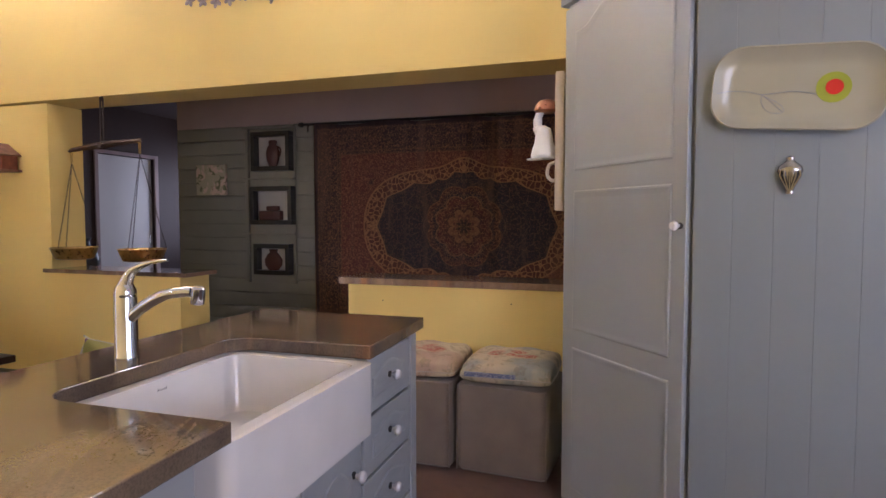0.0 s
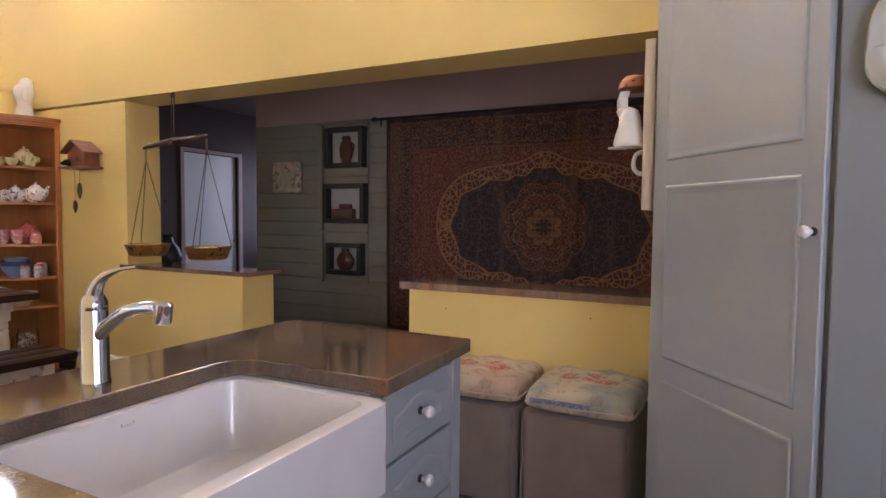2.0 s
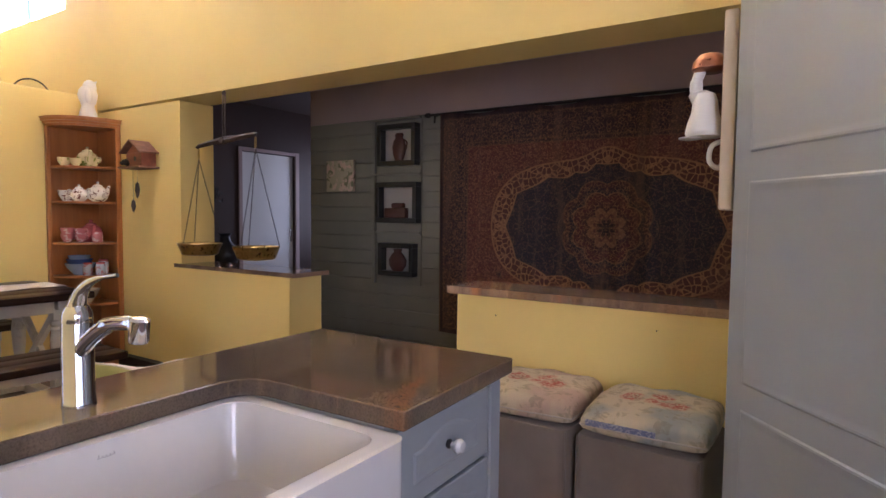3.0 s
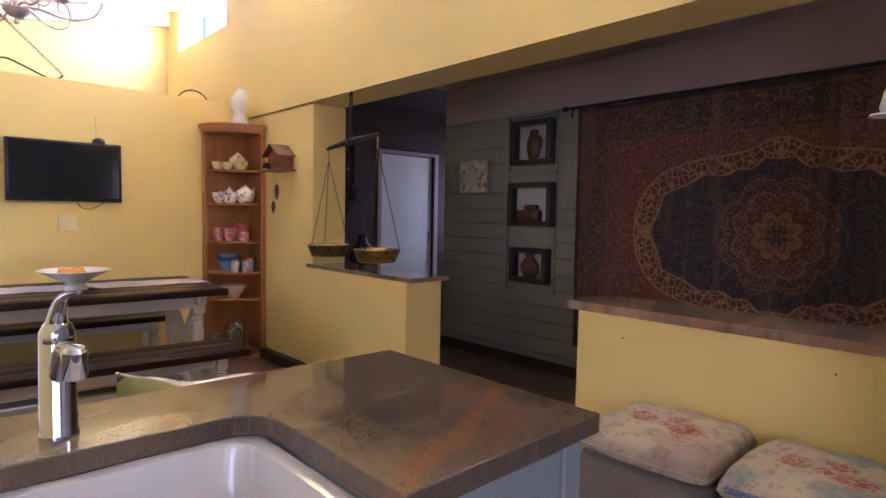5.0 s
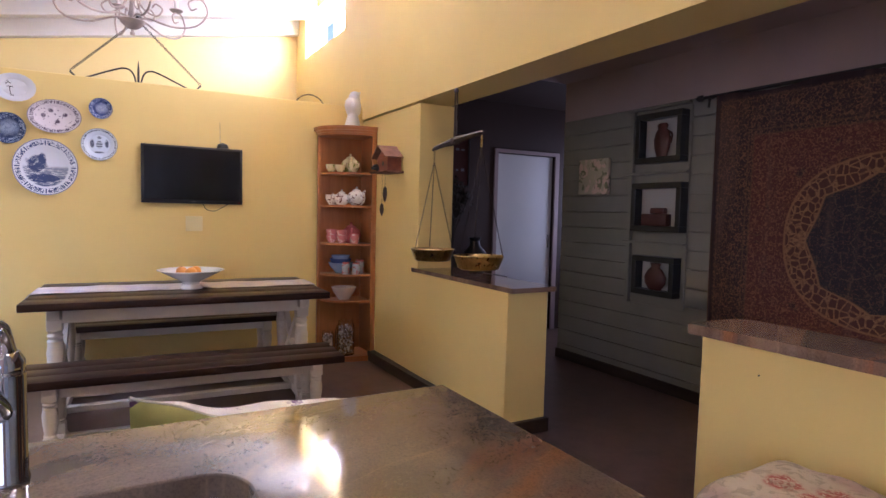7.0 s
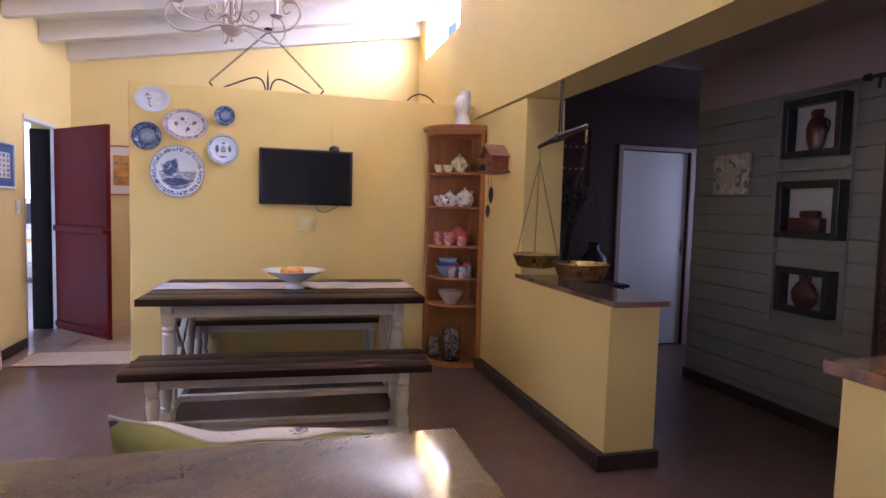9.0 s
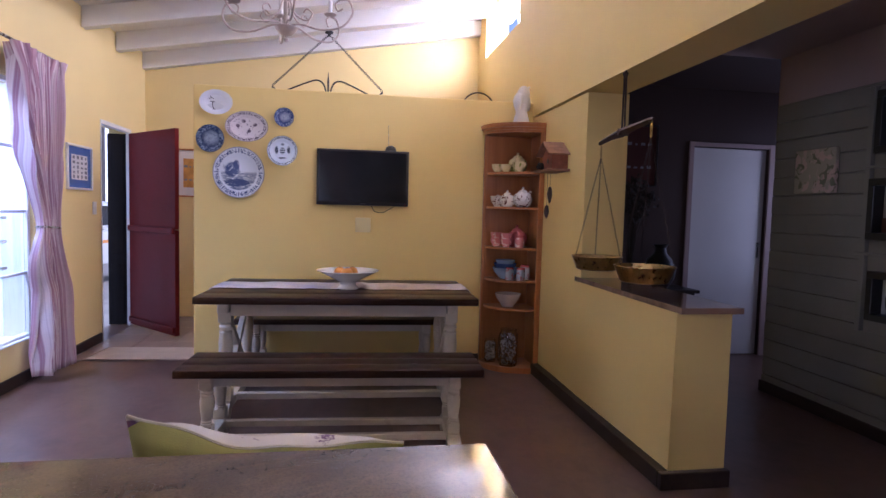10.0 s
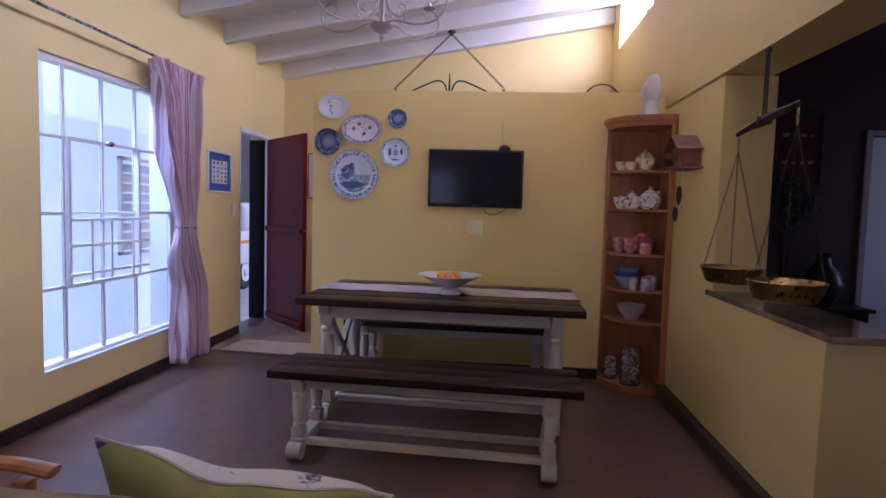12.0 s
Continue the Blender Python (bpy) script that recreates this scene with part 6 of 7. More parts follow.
# pink set
teapot(on_shelf(0.17, -0.16, L3 + 0.0), PINKPLAIN, "rose pink glazed teapot", 1.4)
for k in range(2):
    cup(on_shelf(0.12, -0.32, L3 + 0.047 * k), PINKWARE, "pale pink flowered cup in a stack", 1.2)
    cup(on_shelf(0.21, -0.26, L3 + 0.047 * k), PINKWARE, "pale pink flowered cup in a stack", 1.15)
jar(on_shelf(0.29, -0.17, L3), PINKWARE, 0.040, 0.095, "pale pink lidded sugar pot", PINKPLAIN)
# blue bowls and jars
dish("mixing_bowl", on_shelf(0.15, -0.24, L4), BLUEWARE, 0.115, 0.095, "pale blue mixing bowl under smaller bowls")
dish("mixing_bowl", on_shelf(0.145, -0.245, L4 + 0.055), BLUEDEEP, 0.100, 0.075, "deep blue bowl stacked in a paler one")
dish("mixing_bowl", on_shelf(0.145, -0.245, L4 + 0.088), BLUEWARE, 0.085, 0.070, "small blue bowl on top of a stack")
GREYJAR = ceramic("patterned_jar", (0.40, 0.42, 0.46), 0.25, (0.42, 0.16, 0.15), 30.0, 0.55)
jar(on_shelf(0.235, -0.10, L4), GREYJAR, 0.040, 0.125, "grey patterned jar with a red lid", PINKPLAIN)
jar(on_shelf(0.255, -0.235, L4), GREYJAR, 0.036, 0.105, "grey patterned jar with a red lid", PINKPLAIN)
jar(on_shelf(0.295, -0.155, L4), GREYJAR, 0.036, 0.105, "grey patterned jar with a red lid", PINKPLAIN)
dish("salad_bowl", on_shelf(0.17, -0.22, L5), ceramic("cream_bowl_glaze", (0.66, 0.58, 0.50), 0.2), 0.11, 0.11, "plain cream glazed bowl on the shelf")


def glass_jar(m, r, h, fill, label):
    t = thing("glass_jar", m, label, "jar", "glass jars")
    bm = bmesh.new()
    lathe(bm, [(0, 0), (r * 0.95, 0), (r, 0.01), (r, h * 0.86), (r * 0.85, h * 0.93), (r * 0.88, h), (r * 0.82, h), (r * 0.80, h * 0.93), (r * 0.94, h * 0.85), (r * 0.94, 0.012), (0, 0.008)], 22)
    part("glass", bm, JARGLASS, t)
    if fill:
        bm = bmesh.new()
        rng = random.Random(5)
        for k in range(150):
            a, q, z = rng.uniform(0, 6.28), (r * 0.80) * rng.random() ** 0.35, rng.uniform(0.02, h * 0.84)
            vs = ball(bm, (0, 0, 0), rng.uniform(0.010, 0.017), 1.0, rng.uniform(0.5, 0.8), rng.uniform(0.4, 0.7), 6)
            mm = pose(q * math.cos(a), q * math.sin(a), z, rng.uniform(0, 180), rng.uniform(0, 180), 0)
            for v in vs:
                v.co = mm @ v.co
        tagged(part("shell_fill", bm, SHELLS, t, "pale sea shells"), kind="stuff")
    return t


glass_jar(on_shelf(0.235, -0.22, 0.046), 0.075, 0.30, True, "tall glass jar filled with sea shells")
glass_jar(on_shelf(0.10, -0.34, 0.046), 0.05, 0.19, True, "small glass jar half full of shells")
glass_jar(on_shelf(0.13, -0.22, 0.046), 0.06, 0.23, False, "empty clear glass jar")

bm = bmesh.new()
lathe(bm, [(0, 0), (0.084, 0), (0.088, 0.010), (0.070, 0.070), (0.055, 0.112), (0.060, 0.130), (0.080, 0.170), (0.086, 0.205), (0.076, 0.240), (0.058, 0.262), (0, 0.275)], 24)
ball(bm, (0.010, 0.014, 0.262), 0.062, 1.0, 1.0, 1.0, 20)
for sgn in (-1, 1):
    ball(bm, (0.02 - 0.055 * sgn, 0.02 + 0.055 * sgn, 0.185), 0.05, 0.55, 0.55, 1.15, 12)
lathe(bm, [(0.016, 0), (0.009, 0.014), (0, 0.030)], 8, pose(0.040, 0.046, 0.298, -38, 38, 0))
ow = part("owl_figurine", bm, OWLWHITE, None, "", True, pose(-4.945, 3.60, 2.029) @ Matrix.Diagonal((0.84, 0.84, 1.02, 1)))
ow.data.materials.append(BLACK)
tagged(ow, "chalk white bird shaped figure on the corner shelf", "figurine")
bm = bmesh.new()
tube(bm, [(-5.32, YP - 0.024, 2.30), (-5.32, YP - 0.024, 3.60)], 0.004, 6)
structure("wall_cable", bm, YELLOW, "thin painted cable clipped to the wall", "cable")

# ---- bird house with chimes ----
bh = thing("bird_house", pose(-4.325, YP - 0.0415, 1.615), "small red brown wooden bird house with a slatted roof", "bird house")
bm = bmesh.new()
box(bm, -0.105, -0.125, 0.018, 0.105, -0.004, 0.12, 0.003, 1)
vs = prism(bm, [(-0.105, 0), (0.105, 0), (0.0, 0.07)], 0, 0.118, pose(0, -0.004, 0.12, 90))
part("house", bm, BIRDRED, bh, "", False)
bm = bmesh.new()
box(bm, -0.155, -0.17, 0.0, 0.145, 0.0, 0.016, 0.003, 1)
part("base", bm, SHINGLE, bh, "", False)
for sgn in (-1, 1):
    for k in range(4):
        f = k / 4
        bm = bmesh.new()
        box(bm, -0.022, -0.165, -0.004, 0.022, -0.001, 0.006, 0.002, 1, pose(sgn * (0.018 + 0.035 * k), 0, 0.203 - 0.024 * k, 0, sgn * 34, 0))
        part("shingle", bm, SHINGLE, bh, "", False)
bm = bmesh.new()
lathe(bm, [(0, 0), (0.018, 0), (0.018, 0.002), (0, 0.002)], 14, pose(0.02, -0.1255, 0.075, 90))
part("entrance", bm, BLACK, bh, "dark round entrance")
bm = bmesh.new()
for k in range(14):
    ball(bm, (-0.085 + 0.03 * random.uniform(-1, 1), -0.14 + 0.02 * random.uniform(-1, 1), 0.03 + 0.035 * random.random()), random.uniform(0.008, 0.016), 1, 1, 1, 6)
part("moss", bm, DRYLEAF, bh, "dark moss and berries")
for x, zt, zb in ((-0.015, -0.10, -0.235), (-0.075, -0.235, -0.345)):
    bm = bmesh.new()
    tube(bm, [(x, -0.09, 0), (x, -0.09, zt)], 0.0015, 4)
    ch = part("cord", bm, IRON, bh)
    bm = bmesh.new()
    lathe(bm, [(0, zb), (0.010, zb + 0.02), (0.019, (zt + zb) / 2), (0.013, zt - 0.015), (0, zt)], 10, pose(x, -0.09, 0))
    part("cone", bm, RUSTIRON, ch, "hanging wooden cone")

# ---- screen, socket ----
tv = thing("television", pose(-5.089, 2.311, 1.338), "black flat television with a small aerial on the wall", "television")
bm = bmesh.new()
box(bm, 0.002, -0.373, 0.0, 0.048, 0.373, 0.452, 0.006, 2)
part("casing", bm, BLACK, tv)
bm = bmesh.new()
box(bm, 0.0485, -0.352, 0.030, 0.0500, 0.352, 0.436)
part("screen", bm, SCREEN, tv, "glossy black screen", False)
bm = bmesh.new()
box(bm, 0.0484, -0.025, 0.012, 0.0492, 0.020, 0.018)
part("badge", bm, SILVER, tv, "small pale badge", False)
bm = bmesh.new()
box(bm, 0.0484, 0.342, 0.010, 0.0494, 0.350, 0.015)
part("indicator", bm, RED, tv, "small red standby lamp", False)
bm = bmesh.new()
lathe(bm, [(0, 0), (0.045, 0), (0.046, 0.01), (0.036, 0.032), (0.012, 0.044), (0, 0.045)], 16, pose(0.022, 0.222, 0.453))
part("aerial_base", bm, BLACK, tv)
bm = bmesh.new()
tube(bm, [(0.022, 0.205, 0.47), (0.018, 0.200, 0.66)], 0.0018, 5)
part("aerial", bm, STEEL, tv)
bm = bmesh.new()
tube(bm, curve_pts([(0.02, 0.07, 0.0), (0.02, 0.10, -0.045), (0.02, 0.16, -0.055), (0.02, 0.21, -0.03), (0.02, 0.26, 0.0)]), 0.003, 6)
part("cable", bm, BLACK, tv)
CREAMCOVER = painted("cream_socket_paint", (0.80, 0.68, 0.34), 0.35, 60, 0.04, 0.05)
so_ = thing("blank_socket", pose(-5.089, 2.317, 1.178, 90, 0, 90), "yellow painted blank socket cover on the wall", "socket")
bm = bmesh.new()
box(bm, -0.062, -0.06, 0, 0.062, 0.06, 0.022, 0.004, 2)
part("cover", bm, CREAMCOVER, so_)
bm = bmesh.new()
for sx in (-0.045, 0.045):
    lathe(bm, [(0, 0.0222), (0.005, 0.0222), (0.004, 0.024), (0, 0.024)], 8, pose(sx, 0, 0))
part("screw", bm, CREAMCOVER, so_)

# ---- wall plates ----
BLUEINK, DEEPINK, PURPLE = (0.010, 0.032, 0.155), (0.008, 0.024, 0.090), (0.040, 0.012, 0.050)


def wall_plate(y, z, rx, rz, mat, label):
    p = thing("wall_plate", pose(-5.088, y, z - 0.018, 90, 0, 90), label, "plate", "wall plates")
    bm = bmesh.new()
    prof = [(0.0, 0.008), (0.60, 0.010), (0.64, 0.014), (0.96, 0.024), (1.0, 0.025), (0.995, 0.021), (0.66, 0.006), (0.60, 0.0), (0, 0.0)]
    vs = lathe(bm, prof, 40)
    for v in vs:
        v.co.x *= rx
        v.co.y *= rz
    part("plate", bm, mat, p)
    bm = bmesh.new()
    tube(bm, [(0, rz * 0.9, 0.004), (0, rz * 1.02, 0.008), (0, rz * 1.0, 0.022)], 0.0015, 5)
    part("hanger", bm, STEEL, p)
    return p


p1 = wall_plate(1.159, 2.135, 0.126, 0.097, plate_material("plain_white_plate", 0.126, 0.097, (0.25, 0.25, 0.32), (0.76, 0.76, 0.78), 0.72, 0.0), "oval white plate with a thin black drawing")
bm = bmesh.new()
for pts in (((-0.045, 0.045), (-0.035, 0.035), (-0.052, 0.022)), ((-0.035, 0.035), (-0.02, 0.026)), ((-0.045, 0.005), (-0.01, 0.004)), ((-0.028, 0.004), (-0.026, -0.03), (-0.02, -0.055)), ((-0.03, -0.058), (-0.005, -0.054))):
    tube(bm, [(a, b, 0.0105) for a, b in pts], 0.0028, 5)
part("brush_drawing", bm, IRON, p1, "thin black brush lines")
wall_plate(1.391, 1.956, 0.165, 0.120, plate_material("oval_flower_plate", 0.165, 0.12, PURPLE, (0.74, 0.67, 0.69), 0.72, 0.9, "sprigs"), "oval cream plate with purple sprigs")
wall_plate(1.678, 2.042, 0.077, 0.077, plate_material("small_blue_plate", 0.077, 0.077, BLUEINK, (0.60, 0.65, 0.78), 0.72, 0.95, "deep"), "small blue printed plate")
wall_plate(1.115, 1.851, 0.107, 0.108, plate_material("dark_blue_plate", 0.107, 0.107, DEEPINK, (0.42, 0.52, 0.68), 0.72, 0.95, "deep"), "dark blue printed plate with a pale rim pattern")
wall_plate(1.332, 1.592, 0.198, 0.202, plate_material("large_delft_plate", 0.198, 0.202, BLUEINK, (0.72, 0.76, 0.84), 0.72, 0.92, "landscape"), "large blue and white plate with a landscape")
wall_plate(1.666, 1.777, 0.119, 0.119, plate_material("crest_plate", 0.119, 0.119, (0.020, 0.028, 0.070), (0.66, 0.73, 0.84), 0.78, 0.95, "crest"), "pale blue plate with a dark crest")

# ---- dining table and benches ----
TURNED = [(0, 0), (0.030, 0), (0.034, 0.02), (0.034, 0.14), (0.027, 0.15), (0.033, 0.165), (0.027, 0.18), (0.035, 0.30), (0.038, 0.40), (0.032, 0.46), (0.036, 0.475), (0.029, 0.49), (0.036, 0.51), (0.029, 0.53), (0.036, 0.545), (0.032, 0.56), (0.034, 0.58), (0.034, 0.62), (0, 0.62)]


def turned_leg(parent, x, y, z0, z1, s):
    bm = bmesh.new()
    k = (z1 - z0) / 0.62
    lathe(bm, [(r * s, z * k) for r, z in TURNED], 18, pose(x, y, z0))
    h = (z1 - z0)
    box(bm, x - 0.034 * s, y - 0.034 * s, z1 - 0.12 * h, x + 0.034 * s, y + 0.034 * s, z1 - 0.0005, 0.003, 1)
    box(bm, x - 0.034 * s, y - 0.034 * s, z0 + 0.0005, x + 0.034 * s, y + 0.034 * s, z0 + 0.20 * h, 0.003, 1)
    return part("leg", bm, CREAM, parent)


def plank_top(parent, w, l, z0, z1, n):
    for k in range(n):
        bm = bmesh.new()
        x0 = -w / 2 + w * k / n
        box(bm, x0 + 0.0015, -l / 2 + 0.004 * math.sin(3.0 * k), z0, x0 + w / n - 0.0015, l / 2 - 0.004 * math.cos(2.0 * k), z1, 0.005, 2)
        part("top_plank", bm, DARKTOP_Y, parent)


def foot_rail(parent, y, hx, s=1.0):
    """Sledge foot with scrolled ends."""
    bm = bmesh.new()
    box(bm, -hx, y - 0.036, 0.045, hx, y + 0.036, 0.105, 0.008, 2)
    for e in (-1, 1):
        tube(bm, [(e * (hx - 0.002), y - 0.037, 0.045), (e * (hx - 0.002), y + 0.037, 0.045)], 0.044, 16)
    return part("foot", bm, CREAM, parent)


table = thing("dining_table", pose(-4.217, 2.172, 0, 0, 0, -2.2), "dining table with dark plank top and worn cream trestles", "table")
plank_top(table, 0.96, 1.70, 0.726, 0.769, 5)
for y in (-0.70, 0.70):
    foot_rail(table, y, 0.36)
    for x in (-0.31, 0.31):
        turned_leg(table, x, y, 0.106, 0.66, 1.15)
    bm = bmesh.new()
    box(bm, -0.40, y - 0.032, 0.661, 0.40, y + 0.032, 0.7255, 0.004, 1)
    part("bearer", bm, CREAM, table, "", False)
    for sgn in (-1, 1):
        bm = bmesh.new()
        box(bm, -0.37, -0.018, -0.022, 0.37, 0.018, 0.022, 0.003, 1, pose(0, y + 0.002 * sgn, 0.385, 0, sgn * 41, 0))
        part("cross_brace", bm, CREAM, table, "", False)
for x in (-0.36, 0.36):
    bm = bmesh.new()
    box(bm, x - 0.012, -0.66, 0.64, x + 0.012, 0.66, 0.7255, 0.003, 1)
    part("apron", bm, CREAM, table, "", False)
for x in (-0.16, 0.16):
    bm = bmesh.new()
    box(bm, x - 0.025, -0.664, 0.060, x + 0.025, 0.664, 0.100, 0.004, 1)
    part("stretcher", bm, CREAM, table, "", False)


def bench(m, label):
    b = thing("bench", m, label, "bench", "dining benches")
    plank_top(b, 0.40, 1.60, 0.424, 0.466, 3)
    for y in (-0.65, 0.65):
        foot_rail(b, y, 0.175)
        for x in (-0.13, 0.13):
            turned_leg(b, x, y, 0.106, 0.388, 0.95)
        bm = bmesh.new()
        box(bm, -0.17, y - 0.03, 0.3885, 0.17, y + 0.03, 0.4235, 0.004, 1)
        part("bearer", bm, CREAM, b, "", False)
    for x in (-0.115, 0.115):
        bm = bmesh.new()
        box(bm, x - 0.020, -0.628, 0.062, x + 0.020, 0.628, 0.098, 0.004, 1)
        part("stretcher", bm, CREAM, b, "", False)
        bm = bmesh.new()
        box(bm, x - 0.010, -0.634, 0.361, x + 0.010, 0.634, 0.4235, 0.003, 1)
        part("apron", bm, CREAM, b, "", False)
    return b


b1 = bench(pose(-3.438, 2.138, 0, 0, 0, -3.2), "long bench with a dark plank seat and cream legs")
b2 = copy_thing(b1, pose(-4.86, 2.17, 0, 0, 0, -2.0))
tagged(b2, "long dark topped bench between the table and the wall")

run = thing("table_runner", pose(-4.300, 2.172, 0.770, 0, 0, -2.2), "pale lilac and cream linen runner along the table", "table runner")
bm = bmesh.new()
nx, ny = 10, 70
g = []
for j in range(ny + 1):
    y = -0.875 + 1.75 * j / ny
    row = []
    for i in range(nx + 1):
        x = -0.165 + 0.33 * i / nx
        z = 0.0025 + 0.0018 * math.sin(9 * y + 5 * x) + 0.002 * math.sin(23 * y)
        z += 0.010 * math.exp(-((y - 0.12) / 0.03) ** 2) * (1 if x > 0 else 0.4)
        z -= 0.0 if abs(y) < 0.862 else 0.03
        row.append(bm.verts.new((x + 0.004 * math.sin(7 * y), y, max(z, 0.001) if abs(y) < 0.862 else z)))
    g.append(row)
for j in range(ny):
    for i in range(nx):
        bm.faces.new((g[j][i], g[j][i + 1], g[j + 1][i + 1], g[j + 1][i]))
rc = part("cloth", bm, RUNNER, run)
so = rc.modifiers.new("thick", "SOLIDIFY")
so.thickness, so.offset = 0.0015, 1
fb = thing("fruit_bowl", pose(-4.16, 2.20, 0.773), "wide white footed bowl with a few oranges", "bowl")
bm = bmesh.new()
lathe(bm, [(0, 0), (0.070, 0), (0.072, 0.006), (0.052, 0.030), (0.058, 0.046), (0.13, 0.085), (0.195, 0.118), (0.207, 0.122), (0.206, 0.126), (0.19, 0.124), (0.125, 0.094), (0.05, 0.058), (0, 0.054)], 40)
part("vessel", bm, WHITEWARE, fb)
for x, y in ((-0.02, -0.055), (-0.03, 0.03), (0.055, -0.005)):
    o = thing("orange_fruit", pose(-4.16 + x, 2.20 + y, 0.773 + 0.074), "ripe orange lying in the white bowl", "orange", "fruit in the bowl")
    bm = bmesh.new()
    ball(bm, (0, 0, 0.036), 0.037, 1, 1, 0.95, 16)
    part("peel", bm, ORANGE, o)
    bm = bmesh.new()
    lathe(bm, [(0, 0.0695), (0.004, 0.0705), (0.003, 0.073), (0, 0.073)], 6)
    part("stalk", bm, DRYLEAF, o)

# ---- armchairs and pillow ----


def armchair(m, label, arms=True):
    c = thing("armchair" if arms else "chair", m, label, "chair", "wooden chairs")
    for x in (-0.27, 0.27):
        for y, h in ((-0.25, 0.72), (0.25, 0.62 if arms else 0.36)):
            bm = bmesh.new()
            box(bm, x - 0.02, y - 0.02, 0, x + 0.02, y + 0.02, h, 0.005, 2)
            part("leg", bm, CHAIRWOOD, c)
        if not arms:
            continue
        bm = bmesh.new()
        pts = curve_pts([(x, -0.27, 0.635), (x, 0.0, 0.655), (x, 0.22, 0.662), (x, 0.33, 0.640)])
        vs = tube(bm, pts, [0.026] * len(pts), 10)
        for v in vs:
            v.co.z = 0.65 + (v.co.z - 0.65) * 0.62
        part("armrest", bm, CHAIRWOOD, c)
    bm = bmesh.new()
    box(bm, -0.25, -0.23, 0.36, 0.25, 0.27, 0.40, 0.01, 2)
    part("seat", bm, CHAIRWOOD, c)
    for z in (0.48, 0.62):
        bm = bmesh.new()
        box(bm, -0.25, -0.262, z, 0.25, -0.240, z + 0.07, 0.006, 2)
        part("back_slat", bm, CHAIRWOOD, c)
    return c


a1 = armchair(pose(-1.46, 1.075, 0, 0, 0, 0), "orange varnished wooden armchair behind the island")
armchair(pose(-1.50, 2.02, 0, 0, 0, 90), "orange varnished wooden chair with a green pillow", False)

pil = thing("scatter_pillow", pose(-1.492, 2.015, 0.422, -4.8, 16, 0), "lime green pillow with a white floral front", "pillow")


def pillow_side(side):
    bm = bmesh.new()
    n = 24
    rows = []
    for j in range(n + 1):
        row = []
        for i in range(n + 1):
            u, v = 2 * i / n - 1, 2 * j / n - 1
            f = (max(0, 1 - abs(u) ** 2.4) * max(0, 1 - abs(v) ** 2.4)) ** 0.5
            pull = 1 - 0.10 * (1 - u * u) * abs(v) ** 3 - 0.0
            y = 0.264 * u * (1 - 0.07 * (1 - v * v) * abs(u) ** 3)
            z = 0.235 + 0.24 * v * (1 - 0.21 * (1 - abs(u - 0.12) ** 3) * abs(v) ** 3)
            x = side * 0.075 * f + 0.010 * math.sin(5 * u + 2) * abs(v) + 0.012 * (abs(u) ** 4) * v
            z += 0.005 * math.sin(9 * u + 1) * max(0, v) ** 4
            if side < 0:
                z += 0.015 * math.exp(-((v - 0.86) / 0.10) ** 2) * (1 - u ** 4) * (1 + 0.2 * math.sin(7 * u))
            row.append(bm.verts.new((x, y, z)))
        rows.append(row)
    for j in range(n):
        for i in range(n):
            bm.faces.new((rows[j][i], rows[j][i + 1], rows[j + 1][i + 1], rows[j + 1][i]))
    return bm


part("back_cover", pillow_side(1), LIME, pil, "lime green linen back")
part("front_cover", pillow_side(-1), ceramic("white_flower_cotton", (0.66, 0.62, 0.58), 0.9, (0.16, 0.08, 0.18), 9.0, 0.60, (0.30, 0.36, 0.22)), pil, "white cotton front with purple flowers")
bm = bmesh.new()
ed = []
for k in range(33):
    u = -1 + 2 * k / 32
    ed.append((0.010 * math.sin(5 * u + 2) + 0.012 * abs(u) ** 4 - 0.004, 0.264 * u, 0.235 + 0.24 * (1 - 0.21 * (1 - abs(u - 0.12) ** 3)) + 0.005 * math.sin(9 * u + 1)))
tube(bm, ed, 0.0035, 6)
part("piping", bm, cloth("cream_piping", (0.55, 0.50, 0.38)), pil, "cream seam piping")

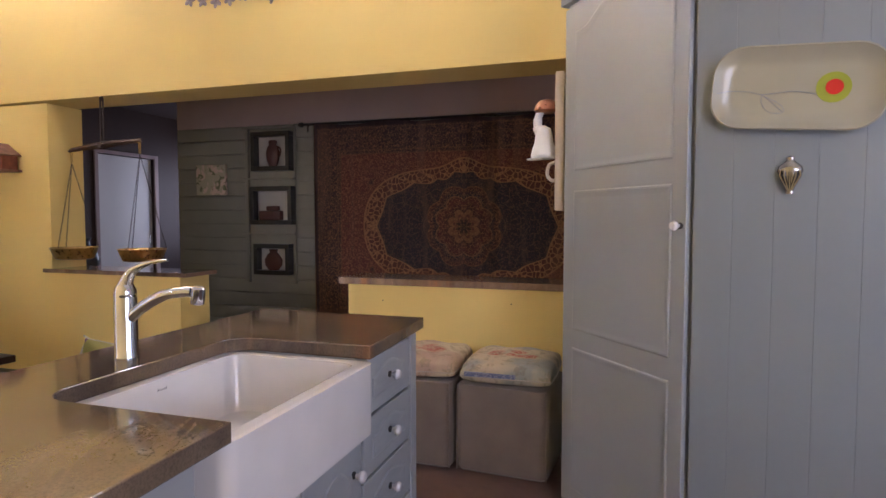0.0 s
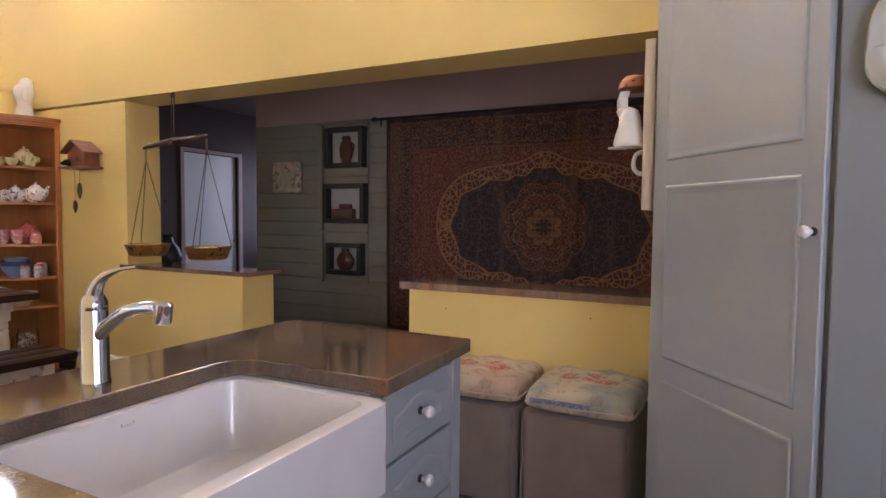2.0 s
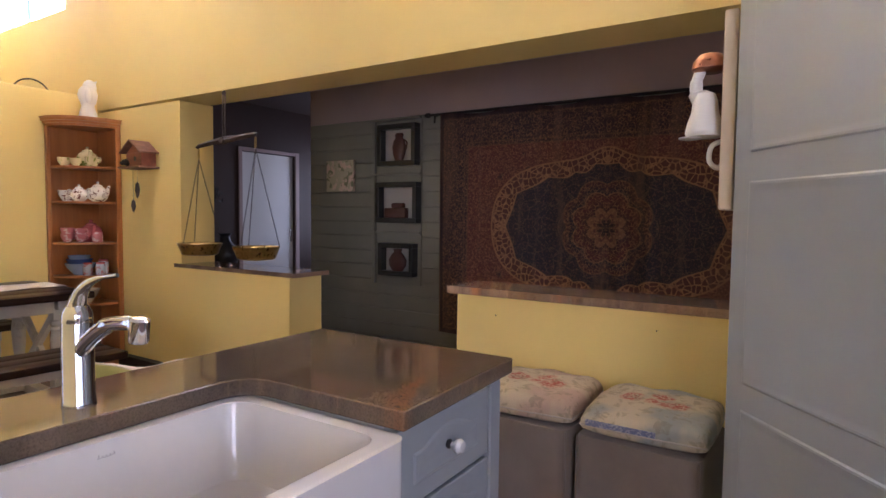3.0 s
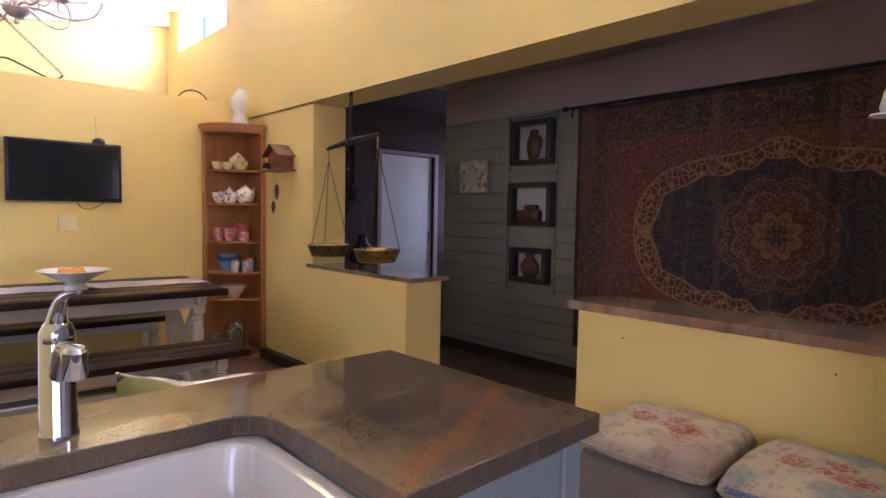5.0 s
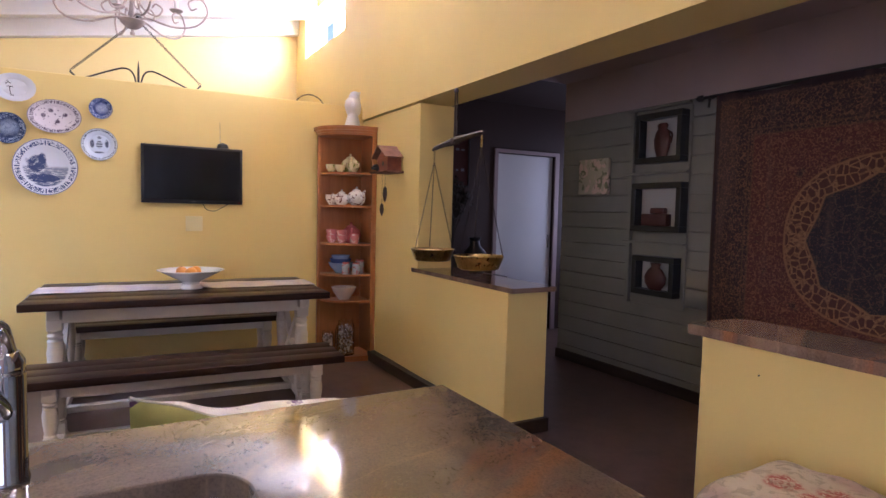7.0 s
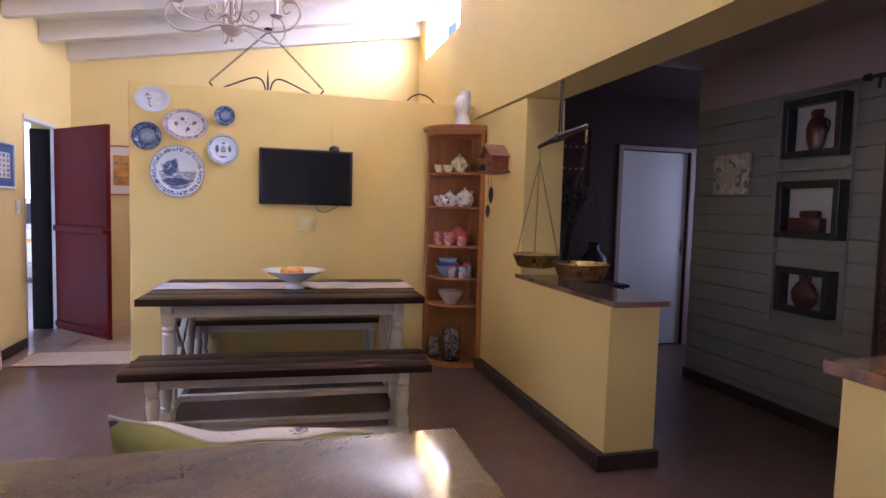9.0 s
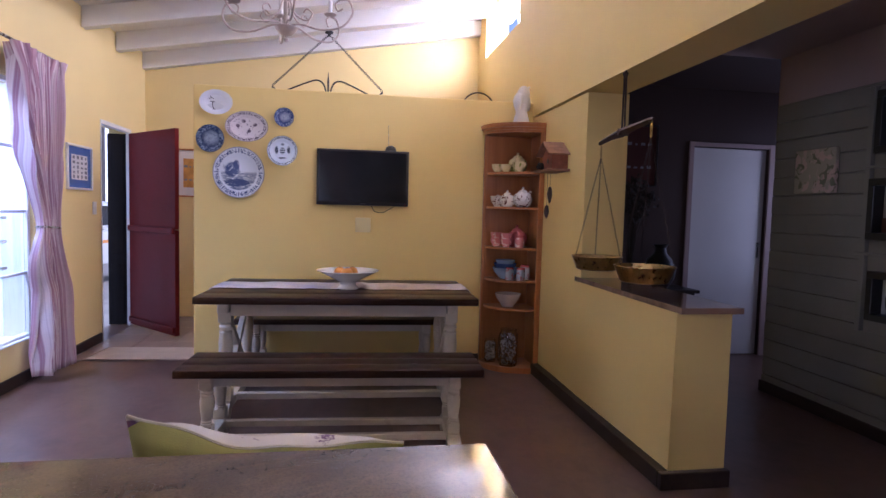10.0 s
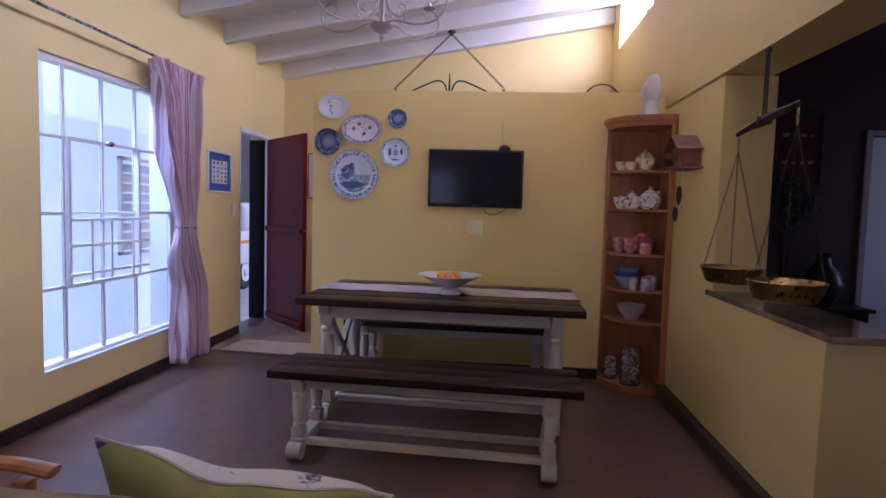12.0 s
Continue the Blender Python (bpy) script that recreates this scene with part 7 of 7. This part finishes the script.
# ---- chandelier ----
ch = thing("chandelier", pose(-3.47, 1.855, 2.20), "lime washed wrought iron chandelier with curled arms", "chandelier")
bm = bmesh.new()
lathe(bm, [(0, -0.012), (0.010, -0.010), (0.013, 0.0), (0.006, 0.010), (0.008, 0.018), (0.030, 0.026), (0.056, 0.050), (0.060, 0.062), (0.050, 0.066), (0.014, 0.075), (0.012, 0.30), (0.022, 0.32), (0.012, 0.35), (0.008, 0.45), (0, 0.45)], 18)
part("stem", bm, WASHED, ch)
for k in range(6):
    rot = Matrix.Rotation(radians(60 * k + 12), 4, "Z")
    bm = bmesh.new()
    tube(bm, [rot @ p for p in curve_pts([(0.03, 0, 0.075), (0.09, 0, 0.075), (0.20, 0, 0.045), (0.31, 0, 0.06), (0.365, 0, 0.125), (0.345, 0, 0.19), (0.30, 0, 0.20)], 7)], 0.0055, 7)
    tube(bm, [rot @ p for p in curve_pts([(0.30, 0, 0.20), (0.272, 0, 0.175), (0.285, 0, 0.14), (0.312, 0, 0.15)], 6)], 0.0045, 6)
    tube(bm, [rot @ p for p in curve_pts([(0.02, 0, 0.21), (0.05, 0, 0.13), (0.115, 0, 0.095), (0.145, 0, 0.13), (0.115, 0, 0.155), (0.095, 0, 0.135)], 7)], 0.0045, 6)
    arm = part("arm", bm, WASHED, ch)
    bm = bmesh.new()
    lathe(bm, [(0, 0.196), (0.020, 0.198), (0.036, 0.210), (0.034, 0.214), (0.012, 0.206), (0, 0.206)], 14, rot @ Matrix.Translation((0.30, 0, 0)))
    part("drip_pan", bm, WASHED, arm)
    bm = bmesh.new()
    lathe(bm, [(0, 0.207), (0.011, 0.207), (0.011, 0.30), (0.004, 0.305), (0.010, 0.335), (0, 0.36)], 10, rot @ Matrix.Translation((0.30, 0, 0)))
    part("candle_tube", bm, WHITEWARE, arm, "white candle tube")
bm = bmesh.new()
link_chain(bm, (0, 0, 0.45), (0, 0, rafter_z(1.855) + 0.17 - 2.20), 0.010, 0.0028, 0.026)
part("chain", bm, WASHED, ch)
bm = bmesh.new()
lathe(bm, [(0, 0), (0.05, 0), (0.05, -0.02), (0.015, -0.05), (0, -0.05)], 16, pose(0, 0, rafter_z(1.855) + 0.185 - 2.20))
part("ceiling_rose", bm, WASHED, ch)

# ---- iron rack behind the partition ----
rk = thing("hanging_iron_rack", pose(-6.445, 1.97, 2.415), "black wrought iron rack hung on two chains", "rack")
bm = bmesh.new()
tube(bm, [(0, -0.56, 0.12), (0, -0.50, 0.06), (0, 0.50, 0.06), (0, 0.56, 0.12)], 0.009, 8)
part("rail", bm, IRON, rk)
bm = bmesh.new()
tube(bm, [(0, 0, 0.06), (0, 0, 0.20), (0, 0, 0.29)], [0.010, 0.010, 0.002], 8)
part("spear", bm, IRON, rk)
for s in (-1, 1):
    bm = bmesh.new()
    tube(bm, curve_pts([(0, 0.015 * s, 0.06), (0, 0.05 * s, 0.17), (0, 0.12 * s, 0.205), (0, 0.24 * s, 0.165), (0, 0.42 * s, 0.085), (0, 0.50 * s, 0.062)]), 0.008, 7)
    part("scroll", bm, IRON, rk)
    bm = bmesh.new()
    link_chain(bm, (-0.10, 0.0, rafter_z(1.97) - 2.415 - 0.03), (0, 0.555 * s, 0.13), 0.010, 0.003, 0.024)
    part("chain", bm, IRON, rk)
bm = bmesh.new()
lathe(bm, [(0, 0.0), (0.045, 0.0), (0.040, -0.018), (0.012, -0.028), (0.012, -0.05), (0, -0.05)], 14, pose(-0.10, 0, rafter_z(1.97) - 2.415 + 0.0))
part("ceiling_hook", bm, IRON, rk)
hp = thing("iron_hoop", pose(-5.165, 3.28, 2.253), "dark iron hoop resting on top of the partition", "hoop")
bm = bmesh.new()
tube(bm, [(0, 0.145 * math.sin(a), -0.075 + 0.150 * math.cos(a)) for a in np.linspace(-1.03, 1.03, 24)], 0.006, 8)
part("ring", bm, RUSTIRON, hp)

# ---- metal flowers on the upper wall ----
fl = thing("metal_flower_spray", pose(-2.15, YP - 0.047, 2.685), "lilac grey metal flower spray high on the wall", "wall ornament")
bm = bmesh.new()
tube(bm, curve_pts([(-0.46, -0.012, 0.05), (-0.2, -0.014, 0.11), (0.05, -0.012, 0.04), (0.30, -0.012, 0.06), (0.46, -0.012, 0.02)]), 0.005, 6)
part("stem", bm, LILAC, fl)
for k in range(9):
    x = -0.44 + 0.105 * k
    z = 0.03 + 0.05 * math.sin(k * 1.9) - 0.06 * (k % 3 == 1)
    bm = bmesh.new()
    for q in range(5):
        a = radians(72 * q + 20 * k)
        cx, cz = x + 0.024 * math.cos(a), z + 0.024 * math.sin(a)
        vs = ball(bm, (0, 0, 0), 0.018, 1.2, 0.25, 0.75, 8)
        mm = Matrix.Translation((cx, -0.014, cz)) @ Matrix.Rotation(-a, 4, "Y")
        for v in vs:
            v.co = mm @ v.co
    ball(bm, (x, -0.018, z), 0.009, 1, 0.6, 1, 8)
    part("flower", bm, LILAC, fl)

# ---- small nails in the half wall ----
for x, z in ((-1.215, 0.762), (-0.415, 0.773)):
    bm = bmesh.new()
    lathe(bm, [(0, 0), (0.0035, 0), (0.0035, 0.004), (0, 0.005)], 8)
    nl = part("wall_nail", bm, IRON, None, "", True, pose(x, YP - 0.0405, z, 90))
    tagged(nl, "small dark nail stuck in the yellow half wall", "nail", "wall nails")

# ---- door mat, entrance tiles ----
mt = thing("door_mat", pose(-5.54, 0.535, 0.0045, 0, 0, -4), "flat beige woven mat on the entrance tiles", "mat")
bm = bmesh.new()
box(bm, -0.215, -0.45, 0.0, 0.215, 0.45, 0.010, 0.003, 1)
part("weave", bm, MATTING, mt, "", False)
bm = bmesh.new()
for y in (-0.45, 0.45):
    for k in range(30):
        x = -0.205 + 0.0141 * k
        tube(bm, [(x, y, 0.006), (x + 0.003, y * 1.03, 0.004), (x, y * 1.055, 0.003)], 0.002, 4)
tagged(part("fringe", bm, MATTING, mt), kind="stuff")

bm = bmesh.new()
box(bm, 0.002, 0.002, 0.0, 0.328, 0.328, 0.0042, 0.0015, 1)
tile = finish(bm, "tile")
TILEMAT, nt, b = nodes_of("brown_entrance_tile")
info = nt.nodes.new("ShaderNodeObjectInfo")
v = coords(nt)
c = ramp(nt, noise_tex(nt, v, 3.0, 3, 0.5, 0.4), [(0.3, (0.36, 0.27, 0.22)), (0.7, (0.42, 0.325, 0.265))])
c = mixc(nt, math_node(nt, "MULTIPLY", info.outputs["Random"], 0.4), c, (0.34, 0.26, 0.215))
nt.links.new(c, b.inputs["Base Color"])
nt.links.new(math_node(nt, "ADD", math_node(nt, "MULTIPLY", noise_tex(nt, v, 6.0), 0.08), 0.22), b.inputs["Roughness"])
tile.materials.append(TILEMAT)
for i in range(6):
    for j in range(12):
        x, y = XB + 0.002 + 0.33 * i, YW + 0.03 + 0.33 * j
        if y + 0.33 > YP or (x + 0.33 > -5.25 and y + 0.33 > 0.98):
            continue
        ob = new("tile", tile)
        ob.matrix_basis = pose(x, y, 0.0005)
        ob.parent = floor

# ---- boards of the inner wall ----
ztop = 2.16
nb = 16
hb = ztop / nb
for k in range(nb):
    bm = bmesh.new()
    n = 10
    x0, x1 = -4.17, 0.9
    box(bm, x0, YR - 0.010, hb * k + 0.003, x1, YR + 0.0115, hb * (k + 1) - 0.003, 0.004, 1)
    ob = part("plank", bm, SAGE, wall_boards, "", False)
    for q in ob.data.vertices:
        q.co.y += 0.0012 * math.sin(k * 1.7)
